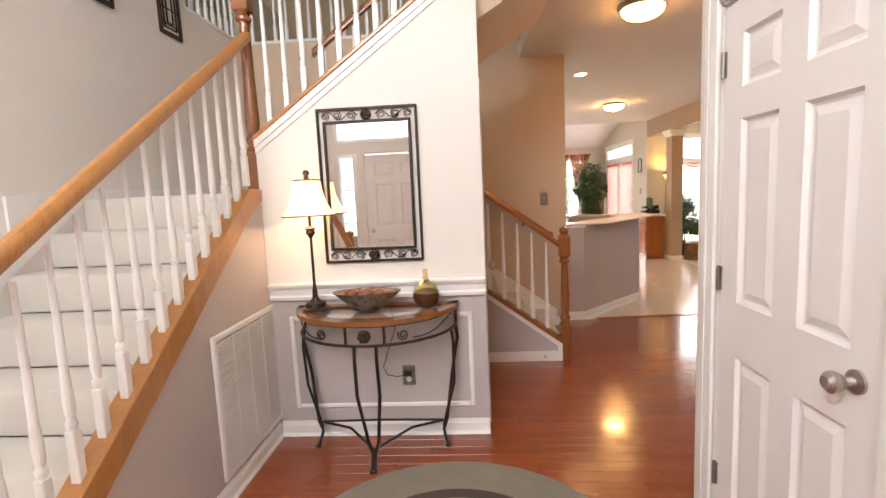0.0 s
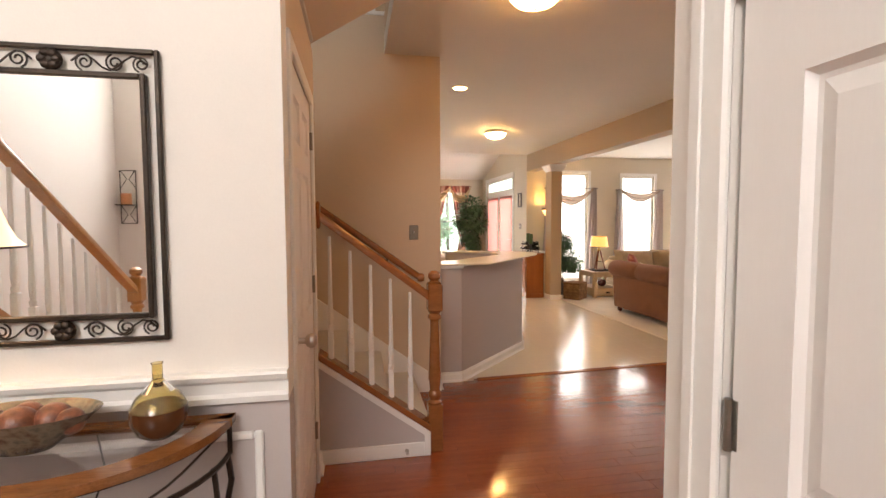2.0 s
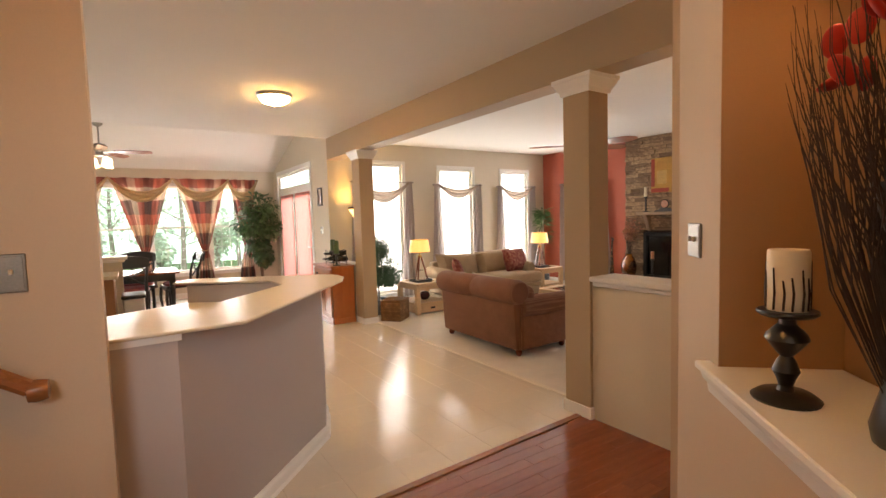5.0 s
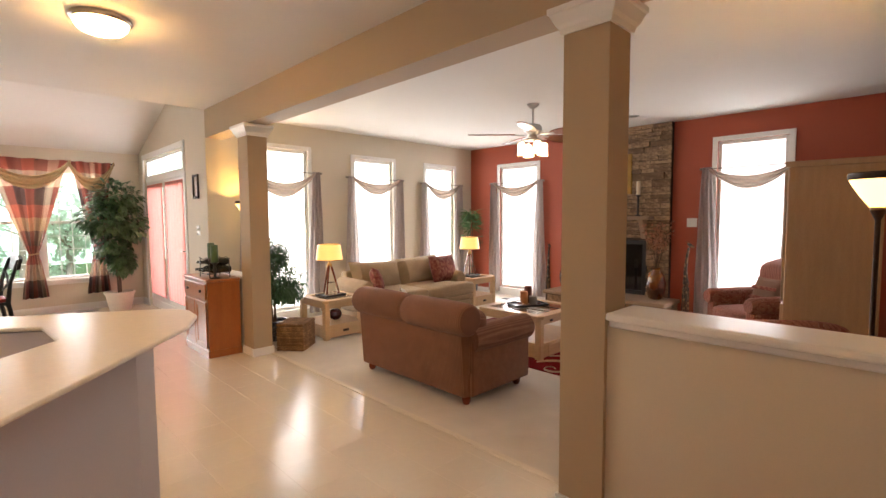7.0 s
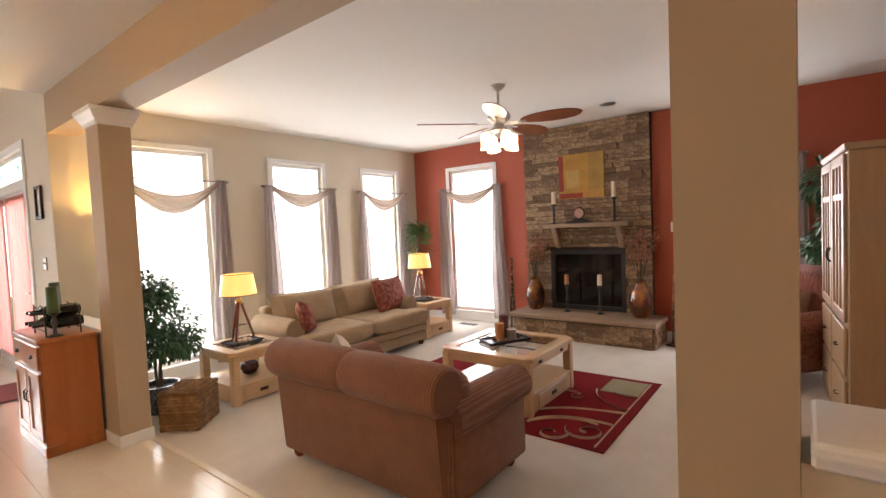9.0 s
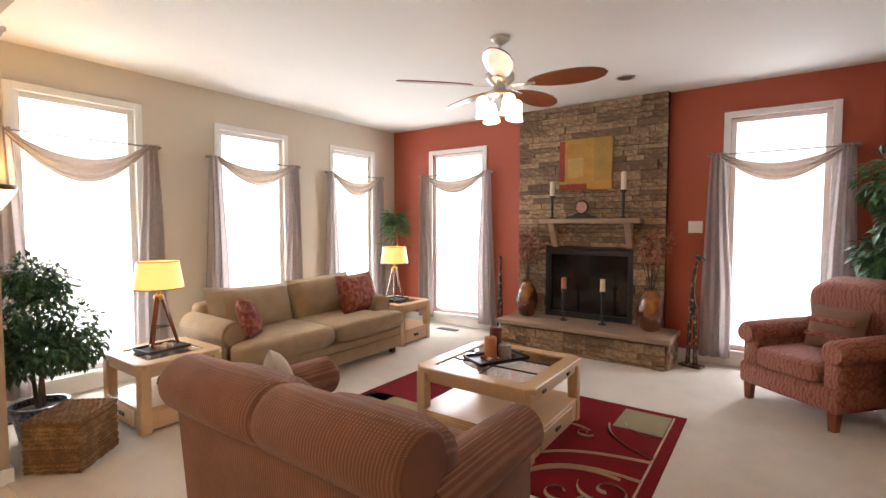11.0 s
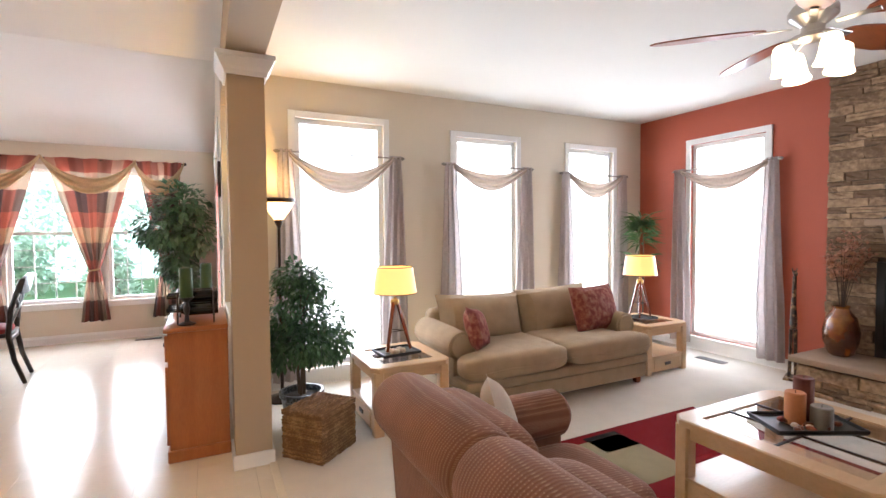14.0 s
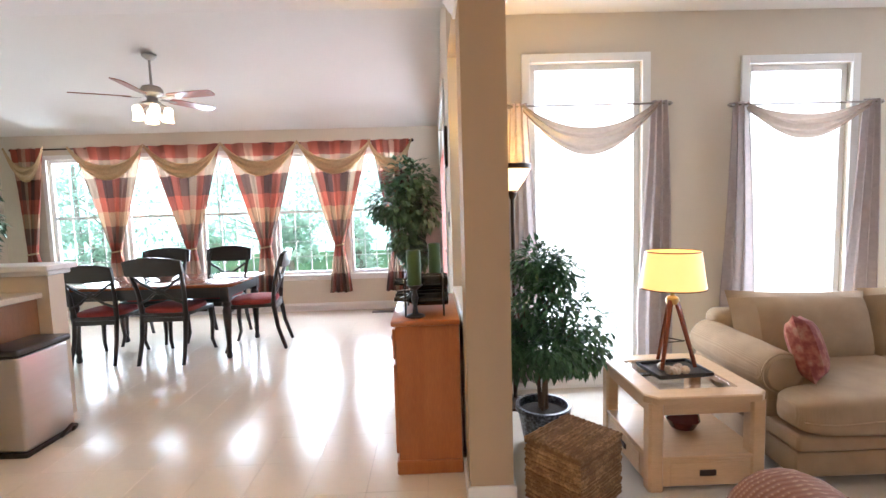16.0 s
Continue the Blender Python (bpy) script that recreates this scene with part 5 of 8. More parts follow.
wall_plate("light_switch", "pewter switch plate beside the French door", pose(XB0 - 0.0005, 10.50, 1.30, 0, 0, -90), 0.12, n=2)
t = thing("lamp_cord", "thin dark lamp cord with a black plug", "cord")
b = BM()
tube(b, [(-0.40, 2.60, 0.79), (-0.38, 2.60, 0.66), (-0.43, 2.59, 0.52), (-0.46, 2.59, 0.43), (-0.44, 2.59, 0.385), (-0.38, 2.58, 0.375), (-0.33, 2.59, 0.382)], 0.003, 5)
part("cable", b, BLACK, t)
b = BM()
box(b, -0.345, -0.30, 2.585, 2.622, 0.372, 0.402, 0.004)
part("plug", b, BLACK, t)
t = thing("thermostat", "white wall thermostat on the diagonal wall", "thermostat", DIAG @ pose(0.785, 0, 1.575, 0, 0, 180))
b = BM()
box(b, -0.075, 0.075, -0.028, -0.0005, -0.045, 0.045, 0.006, 2)
part("body", b, PLASTIC, t)
b = BM()
box(b, 0.035, 0.06, -0.030, -0.0275, 0.0, 0.022, 0.001)
part("display", b, BLACK, t, "dark display")
b = BM()
lathe(b, [(0.012, 0), (0.010, 0.004), (0, 0.004)], 14, Matrix.Translation((0.05, -0.0275, -0.022)) @ Matrix.Rotation(radians(90), 4, "X"))
part("dial", b, PEWTER, t)
t = thing("door_stop", "small metal door stop on the baseboard", "door stop", pose(0.66, 3.788, 0.045, 90))
b = BM()
lathe(b, [(0.012, 0), (0.012, 0.004), (0.005, 0.006), (0.005, 0.03), (0.009, 0.032), (0.009, 0.04), (0, 0.04)], 12)
part("spring", b, NICKEL, t)


def framed(name, label, m, w, h, inner, frame_mat=BRONZE, openwork=False):
    t = thing(name, label, "wall art", m)
    b = BM()
    frame_ring(b, "y", -0.022, -0.001, -w / 2 + 0.03, w / 2 - 0.03, 0.03, h - 0.03, 0.03, True, 0.004)
    part("frame", b, frame_mat, t)
    if openwork:
        for q in ((0.055, 0.012), (0.095, 0.010)):
            b = BM()
            frame_ring(b, "y", -0.018, -0.006, -w / 2 + q[0] + 0.01, w / 2 - q[0] - 0.01, q[0] + 0.01, h - q[0] - 0.01, 0.01, True, 0.002)
            part("bar", b, frame_mat, t)
        for k in range(4):
            b = BM()
            box(b, -w / 2 + 0.03, w / 2 - 0.03, -0.014, -0.008, 0.08 + k * (h - 0.16) / 3, 0.09 + k * (h - 0.16) / 3)
            part("bar", b, frame_mat, t)
    b = BM()
    box(b, -w / 2 + 0.03, w / 2 - 0.03, -0.006, -0.001, 0.03, h - 0.03)
    part("picture", b, inner, t, smooth=False)


framed("wall_plaque", "dark openwork square plaque on the cream wall", pose(XW + 0.001, 3.66, 2.735, 0, 0, 90), 0.27, 0.52, WALL_CREAM, openwork=True)
framed("wall_plaque", "dark openwork square plaque on the cream wall", pose(XW + 0.001, 2.92, 2.72, 0, 0, 90), 0.27, 0.52, WALL_CREAM, openwork=True)
PICTURE_BROWN = patterned("small_print", (0.30, 0.22, 0.13), (0.55, 0.45, 0.3), (0.15, 0.08, 0.05), 12, rough=0.3)
framed("picture_frame", "small dark framed print beside the French door", pose(XB0 - 0.001, 10.52, 1.70, 0, 0, -90), 0.2, 0.30, PICTURE_BROWN)
# sconce reflected in the mirror
t = thing("wall_sconce", "black wire wall sconce holding a copper candle", "sconce", pose(-2.085, -1.599, 1.40, 0, 0, 180))
b = BM()
frame_ring(b, "y", -0.012, -0.001, -0.075, 0.075, 0.008, 0.58, 0.008, True, 0.002)
part("frame", b, BLACKMETAL, t)
for z in (0.10, 0.49):
    for sx in (-1, 1):
        b = BM()
        tube(b, [(sx * 0.075, -0.006, z - 0.1), (sx * 0.012, -0.006, z), (sx * 0.075, -0.006, z + 0.1)], 0.004, 5)
        part("curve", b, BLACKMETAL, t)
b = BM()
box(b, -0.09, 0.09, -0.12, -0.002, 0.20, 0.21, 0.002)
part("shelf", b, BLACKMETAL, t)
b = BM()
lathe(b, [(0.05, 0.211), (0.052, 0.22), (0.05, 0.33), (0, 0.325)], 16, Matrix.Translation((0, -0.06, 0)))
part("candle", b, WAX_ORANGE, t)

# round foyer rug
RUG_GREY = material("rug_grey_green", (0.25, 0.23, 0.18), 0.95, 10, 0.25, 0.9, 260)
RUG_DARK = material("rug_dark_ring", (0.07, 0.055, 0.045), 0.95, 10, 0.25, 0.9, 260)
t = thing("round_rug", "round grey-green rug with dark ring lines on wood", "rug", pose(-0.02, 1.56, 0.0))
for r0, r1, z, k in ((0.0, 0.40, 0.013, RUG_GREY), (0.40, 0.415, 0.0132, RUG_DARK), (0.415, 0.44, 0.0134, RUG_GREY), (0.44, 0.505, 0.0136, RUG_DARK), (0.505, 0.735, 0.014, RUG_GREY)):
    b = BM()
    lathe(b, [(max(r0, 0.001), 0.001), (max(r0, 0.001), z), (r1, z), (r1 + 0.002, 0.001)], 64, cap=False)
    part("band", b, k, t)

# ---------------------------------------------------------------- niche
def twig_bundle(bm, n, base_r, top_r, h0, h1, rng, r=0.0022):
    for _ in range(n):
        a, q = rng.uniform(0, 2 * math.pi), math.sqrt(rng.uniform(0, 1))
        h = rng.uniform(h0, h1)
        x0, y0 = base_r * q * math.cos(a), base_r * q * math.sin(a)
        x1, y1 = top_r * q * math.cos(a), top_r * q * math.sin(a)
        bend = rng.uniform(-0.05, 0.05)
        pts = [(x0, y0, 0), (x0 + (x1 - x0) * 0.4 + bend, y0 + (y1 - y0) * 0.4 + bend, h * 0.45), (x1, y1, h * 0.85), (x1 * 1.08 + rng.uniform(-0.02, 0.02), y1 * 1.08 + rng.uniform(-0.02, 0.02), h)]
        tube(bm, pts, [r * 1.3, r * 1.2, r * 0.8, r * 0.4], 4)


def candle_stand(m, candle_mat=WAX, twigs=True, s=1.0, label="black turned pillar stand with a cream twig-wrapped candle"):
    t = thing("candle_holder", label, "candle holder", m)
    q = 1.28
    b = BM()
    lathe(b, [(r_, z_ * q) for r_, z_ in [(0.075 * s, 0), (0.078 * s, 0.005), (0.06 * s, 0.016), (0.02 * s, 0.02), (0.016, 0.03), (0.022 * s, 0.045), (0.031 * s, 0.06), (0.022 * s, 0.08), (0.014, 0.09), (0.03 * s, 0.105), (0.049 * s, 0.125), (0.045 * s, 0.135), (0.02 * s, 0.155), (0.018, 0.165), (0.06 * s, 0.172), (0.068 * s, 0.178), (0.066 * s, 0.183), (0, 0.182)]], 24)
    part("stand", b, BLACK, t)
    b = BM()
    lathe(b, [(r_, z_ * q) for r_, z_ in [(0.044 * s, 0.183), (0.046 * s, 0.186), (0.046 * s, 0.298), (0.043 * s, 0.304), (0.035 * s, 0.300), (0, 0.298)]], 24)
    part("candle", b, candle_mat, t, "cream pillar candle")
    if twigs:
        rng = random.Random(5)
        for k in range(13):
            a = 2 * math.pi * k / 13 + rng.uniform(-0.1, 0.1)
            h = rng.uniform(0.24, 0.285)
            b = BM()
            tube(b, [(0.0465 * s * math.cos(a), 0.0465 * s * math.sin(a), 0.186 * q), (0.047 * s * math.cos(a + 0.05), 0.047 * s * math.sin(a + 0.05), 0.22 * q), (0.0465 * s * math.cos(a - 0.04), 0.0465 * s * math.sin(a - 0.04), h * q)], [0.003, 0.003, 0.002], 5)
            part("twig", b, TWIG, t)
    return t


candle_stand(DIAG @ pose(2.17, -0.06, NZ0 + 0.012))
candle_stand(DIAG @ pose(1.61, -0.10, NZ0 + 0.012))
t = thing("twig_arrangement", "tall bundle of dark twigs with red flowers in a black wrap", "dried flowers", DIAG @ pose(1.92, -0.20, NZ0 + 0.012))
b = BM()
lathe(b, [(0.09, 0), (0.095, 0.03), (0.075, 0.12), (0.045, 0.24), (0.045, 0.28), (0.075, 0.42), (0.105, 0.54), (0.10, 0.54), (0.07, 0.42), (0.03, 0.30), (0, 0.29)], 20)
part("wrap", b, BLACK, t, "flared black wrap")
b = BM()
lathe(b, [(0.050, 0.232), (0.054, 0.238), (0.052, 0.254), (0.046, 0.256)], 20, cap=False)
part("band", b, BROWN_CLOTH, t, "brown tie band")
rng = random.Random(3)
b = BM()
twig_bundle(b, 340, 0.035, 0.235, 0.66, 0.97, rng, 0.0014)
p_ = part("dry_twig", b, TWIG, t)
p_["kind"] = "stuff"
for k in range(26):
    b = BM()
    a, q = rng.uniform(0, 6.28), rng.uniform(0.04, 0.20)
    ellipsoid(b, 0.038, 0.026, 0.009, 1, Matrix.Translation((q * math.cos(a), q * math.sin(a), rng.uniform(0.74, 0.95))) @ Euler((rng.uniform(0, 3), rng.uniform(0, 3), a)).to_matrix().to_4x4())
    part("petal", b, RED_PETAL, t, "red flower petal")

# ---------------------------------------------------------------- ceiling lights
def dome_light(x, y, lamp):
    t = thing("ceiling_light", "lit frosted dome ceiling light with a nickel rim", "ceiling light", pose(x, y, CEIL), "dome lights")
    b = BM()
    lathe(b, [(0.17, 0.0), (0.172, -0.02), (0.160, -0.035), (0.150, -0.035), (0.150, 0.0)], 32, cap=False)
    part("rim", b, NICKEL, t)
    b = BM()
    lathe(b, [(0.152, -0.030), (0.145, -0.055), (0.118, -0.082), (0.07, -0.10), (0, -0.106)], 32)
    part("dome", b, lamp, t, "glowing frosted glass dome")
    b = BM()
    lathe(b, [(0, -0.104), (0.010, -0.108), (0.007, -0.118), (0.009, -0.124), (0, -0.13)], 12)
    part("finial", b, NICKEL, t)


dome_light(1.40, 3.66, DOME_DIM)
dome_light(2.44, 7.86, DOME_GLASS)


def can_light(x, y, lit=True, tilt=0):
    t = thing("recessed_light", "recessed ceiling downlight with a trim ring" + (", lit" if lit else ", unlit"), "downlight", pose(x, y, CEIL))
    b = BM()
    lathe(b, [(0.085, 0.0), (0.085, -0.006), (0.066, -0.008), (0.060, -0.003)], 28, cap=False)
    part("trim_ring", b, TRIM if lit else NICKEL, t)
    b = BM()
    lathe(b, [(0.060, -0.003), (0.045, -0.005), (0.0, -0.006)], 28)
    part("lens", b, CAN_GLOW if lit else PEWTER, t)


can_light(1.42, 5.71)
can_light(7.9, 6.78, False)
t = thing("niche_downlight", "small warm downlight in the niche top", "downlight", DIAG @ pose(2.10, -0.20, NZ1 - 0.004))
b = BM()
lathe(b, [(0.035, -0.001), (0.030, -0.004), (0, -0.004)], 20)
part("lens", b, glow("niche_lens", (1.0, 0.56, 0.22), 92.0), t)

# ---------------------------------------------------------------- living room
def couch(name, label, L, D, mat, m, back_h, seat_h=0.42, n=2, arm_h=0.56, legs=MAHOG):
    """Upholstered seat: local x along the length, the front towards -y."""
    t = thing(name, label, "sofa", m)
    hl, hd = L / 2, D / 2
    aw = 0.20
    b = BM()
    box(b, -hl + 0.05, hl - 0.05, -hd + 0.03, hd - 0.08, 0.07, 0.27, 0.025, 3)
    part("base", b, mat, t)
    for sx in (-1, 1):
        # arm: a slab with a rolled top
        b = BM()
        x0, x1 = sorted((sx * (hl - aw + 0.03), sx * (hl - 0.04)))
        box(b, x0, x1, -hd + 0.04, hd - 0.10, 0.07, arm_h - 0.09, 0.02, 2)
        cx = sx * (hl - aw / 2)
        seg = [(cx, -hd + 0.0, arm_h - 0.10), (cx, -hd + 0.03, arm_h - 0.10), (cx, 0.0, arm_h - 0.095), (cx, hd - 0.12, arm_h - 0.09)]
        tube(b, seg, [0.085, 0.108, 0.112, 0.108], 22)
        part("arm", b, mat, t)
    sw = (L - 2 * aw) / n
    for k in range(n):
        cx = -hl + aw + sw * (k + 0.5)
        b = BM()
        ellipsoid(b, sw / 2 + 0.004, (D - 0.26) / 2, 0.095, 0.38, Matrix.Translation((cx, -0.12, seat_h - 0.085)), 36, 14)
        part("seat_cushion", b, mat, t)
    b = BM()
    prism(b, [(hd - 0.20, 0.07), (hd - 0.045, 0.07), (hd - 0.005, back_h - 0.16), (hd - 0.20, back_h - 0.12)], "x", -hl + 0.07, hl - 0.07, 0.02, 2)
    part("back_panel", b, mat, t)
    w = (L - 0.06) / n
    for k in range(n):
        c0 = -hl + 0.03 + w * k
        b = BM()
        prof = []
        for q in range(20):
            a = 2 * math.pi * q / 20
            prof.append((hd - 0.075 + 0.135 * math.cos(a), back_h - 0.13 + 0.128 * math.sin(a)))
        pts = [(0.0, 0.80), (0.012, 0.92), (0.05, 1.0), (w / 2, 1.03), (w - 0.05, 1.0), (w - 0.012, 0.92), (w, 0.80)]
        rings = [[b.verts.new((c0 + px, hd - 0.075 + (y - hd + 0.075) * s_, back_h - 0.13 + (z - back_h + 0.13) * s_)) for y, z in prof] for px, s_ in pts]
        for u, v in zip(rings, rings[1:]):
            for q in range(20):
                b.faces.new((u[q], u[(q + 1) % 20], v[(q + 1) % 20], v[q]))
        b.faces.new(rings[0][::-1])
        b.faces.new(rings[-1])
        ellipsoid(b, w / 2 - 0.01, 0.10, (back_h - seat_h) / 2 - 0.01, 0.5, Matrix.Translation((c0 + w / 2, hd - 0.22, (back_h + seat_h) / 2 - 0.05)) @ Matrix.Rotation(radians(8), 4, "X"), 28, 12)
        part("back_cushion", b, mat, t)
    for sx in (-1, 1):
        for sy in (-1, 1):
            b = BM()
            lathe(b, [(0.022, 0), (0.034, 0.02), (0.036, 0.045), (0.024, 0.06), (0.03, 0.075)], 14, Matrix.Translation((sx * (hl - 0.12), sy * (hd - 0.12), 0)))
            part("foot", b, legs, t, "dark turned wooden foot")
    return t


def big_sofa(m):
    """Sofa with set-back rolled arms and deep cushions that wrap round in front of them; the front towards -y."""
    t = thing("sofa", "tan chenille two-cushion sofa with rolled set-back arms", "sofa", m)
    part("base", box(BM(), -0.93, 0.93, -0.44, 0.44, 0.06, 0.19, 0.02, 2), BEIGE_SOFA, t)
    part("front_rail", box(BM(), -0.935, 0.935, -0.455, 0.40, 0.192, 0.275, 0.022, 3), BEIGE_SOFA, t)
    for sx in (-1, 1):
        b = BM()
        box(b, min(sx * 0.77, sx * 0.93), max(sx * 0.77, sx * 0.93), -0.235, 0.43, 0.19, 0.53, 0.02, 2)
        tube(b, [(sx * 0.865, -0.262, 0.50), (sx * 0.865, -0.245, 0.50), (sx * 0.865, -0.22, 0.50), (sx * 0.865, 0.1, 0.505), (sx * 0.865, 0.40, 0.515)], [0.085, 0.104, 0.112, 0.116, 0.112], 26)
        arm = part("arm", b, BEIGE_SOFA, t)
        b = BM()
        ring = [(sx * 0.865 + 0.104 * math.cos(a), -0.248, 0.50 + 0.104 * math.sin(a)) for a in [2 * math.pi * k / 24 for k in range(24)]]
        tube(b, ring, 0.006, 6, closed=True)
        part("piping", b, BEIGE_SOFA, arm)
    part("back_panel", box(BM(), -0.86, 0.86, 0.31, 0.47, 0.19, 0.70, 0.06, 4), BEIGE_SOFA, t)
    for k, sx in enumerate((-1, 1)):
        b = BM()
        ellipsoid(b, 0.385, 0.36, 0.100, 0.42, Matrix.Translation((sx * 0.385, -0.10, 0.375)), 44, 18)
        ellipsoid(b, 0.475, 0.125, 0.098, 0.45, Matrix.Translation((sx * 0.475, -0.385, 0.372)), 44, 18)
        cu = part("seat_cushion", b, BEIGE_SOFA, t)
        b = BM()
        tube(b, [(sx * (0.02 + 0.91 * q / 14), -0.508 + 0.03 * abs(2 * q / 14 - 1) ** 8, 0.352 + 0.006 * math.sin(q * 0.9)) for q in range(15)], 0.0055, 6)
        part("piping", b, BEIGE_SOFA, cu)
        b = BM()
        throw_pillow(b, 0.86, 0.46, 0.34, Matrix.Translation((sx * 0.415, 0.21, 0.60 + 0.015 * k)) @ Matrix.Rotation(radians(-17), 4, "X") @ Matrix.Rotation(radians(-2 * sx), 4, "Y"))
        part("back_cushion", b, BEIGE_SOFA, t, "soft loose back cushion")
    for sx in (-1, 1):
        for y in (-0.38, 0.38):
            b = BM()
            prism(b, [(-0.032, 0.062), (0.032, 0.062), (0.022, 0.0), (-0.022, 0.0)], "y", -0.025, 0.025, 0.003, m=Matrix.Translation((sx * 0.87, y, 0)))
            part("foot", b, MAHOG, t, "dark block wooden foot")
    return t


big_sofa(pose(6.255, 9.345, 0.004))
couch("loveseat", "rust brown woven loveseat with a rolled back", 1.46, 0.88, RUST_SOFA, pose(4.755, 7.12, 0.004, 0, 0, 90), 0.80, arm_h=0.60)
t = thing("throw_pillow", "red brocade pillow leaning on the sofa", "pillow", pose(6.90, 9.26, 0.655, -16, 0, 8), "sofa pillows")
part("cover", throw_pillow(BM(), 0.60, 0.43, 0.19, Matrix.Identity(4)), RED_CLOTH, t)
t = thing("throw_pillow", "red brocade pillow leaning on the sofa arm", "pillow", pose(5.57, 9.17, 0.61, -18, 0, 50), "sofa pillows")
part("cover", throw_pillow(BM(), 0.37, 0.34, 0.15, Matrix.Rotation(radians(12), 4, "Y")), RED_CLOTH, t)
t = thing("throw_pillow", "cream pillow on the loveseat", "pillow", pose(4.79, 7.64, 0.54, -16, 0, 60))
part("cover", throw_pillow(BM(), 0.38, 0.36, 0.14, Matrix.Rotation(radians(40), 4, "Y")), CREAM_CLOTH, t)


def armchair(m, label="paisley red armchair with wooden feet"):
    t = thing("armchair", label, "armchair", m, "paisley armchairs")
    b = BM()
    box(b, -0.38, 0.38, -0.40, 0.34, 0.13, 0.30, 0.03, 3)
    part("base", b, PAISLEY, t)
    for sx in (-1, 1):
        b = BM()
        box(b, min(sx * 0.25, sx * 0.37), max(sx * 0.25, sx * 0.37), -0.38, 0.30, 0.13, 0.52, 0.03, 3)
        tube(b, [(sx * 0.325, -0.41, 0.53), (sx * 0.325, -0.37, 0.53), (sx * 0.325, 0.0, 0.535), (sx * 0.325, 0.30, 0.54)], [0.065, 0.088, 0.092, 0.085], 20)
        part("arm", b, PAISLEY, t)
    b = BM()
    ellipsoid(b, 0.26, 0.34, 0.085, 0.4, Matrix.Translation((0, -0.10, 0.37)), 32, 12)
    part("seat_cushion", b, PAISLEY, t)
    b = BM()
    ellipsoid(b, 0.30, 0.13, 0.33, 0.5, Matrix.Translation((0, 0.31, 0.63)) @ Matrix.Rotation(radians(14), 4, "X"), 30, 14)
    ellipsoid(b, 0.27, 0.11, 0.10, 0.6, Matrix.Translation((0, 0.33, 0.87)) @ Matrix.Rotation(radians(14), 4, "X"), 28, 12)
    part("backrest", b, PAISLEY, t)
    for sx in (-1, 1):
        for sy in (-1, 1):
            b = BM()
            prism(b, [(-0.035, 0.14), (0.035, 0.14), (0.022, 0.0), (-0.022, 0.0)], "y", -0.026, 0.026, 0.003, m=Matrix.Translation((sx * 0.32, sy * 0.33 - 0.02, 0)))
            part("leg", b, MAHOG, t, "dark tapered wooden leg")
    return t


armchair(pose(7.82, 5.27, 0.004, 0, 0, -130))
armchair(pose(4.66, 4.72, 0.004, 0, 0, 128), "paisley red armchair behind the half wall")
t = thing("throw_pillow", "banded brown and red pillow on the armchair", "pillow", pose(7.86, 5.22, 0.60, -16, 0, -126))
part("cover", throw_pillow(BM(), 0.40, 0.36, 0.15, Matrix.Identity(4)), BROWN_CLOTH, t)
b = BM()
for z in (-0.06, 0.05):
    box(b, -0.16, 0.16, -0.082, -0.074, z - 0.018, z + 0.018, 0.003)
part("band", b, RED_CLOTH, t, "red woven band")


def chamfer_rect(hx, hy, c):
    return [(-hx + c, -hy), (hx - c, -hy), (hx, -hy + c), (hx, hy - c), (hx - c, hy), (-hx + c, hy), (-hx, hy - c), (-hx, -hy + c)]


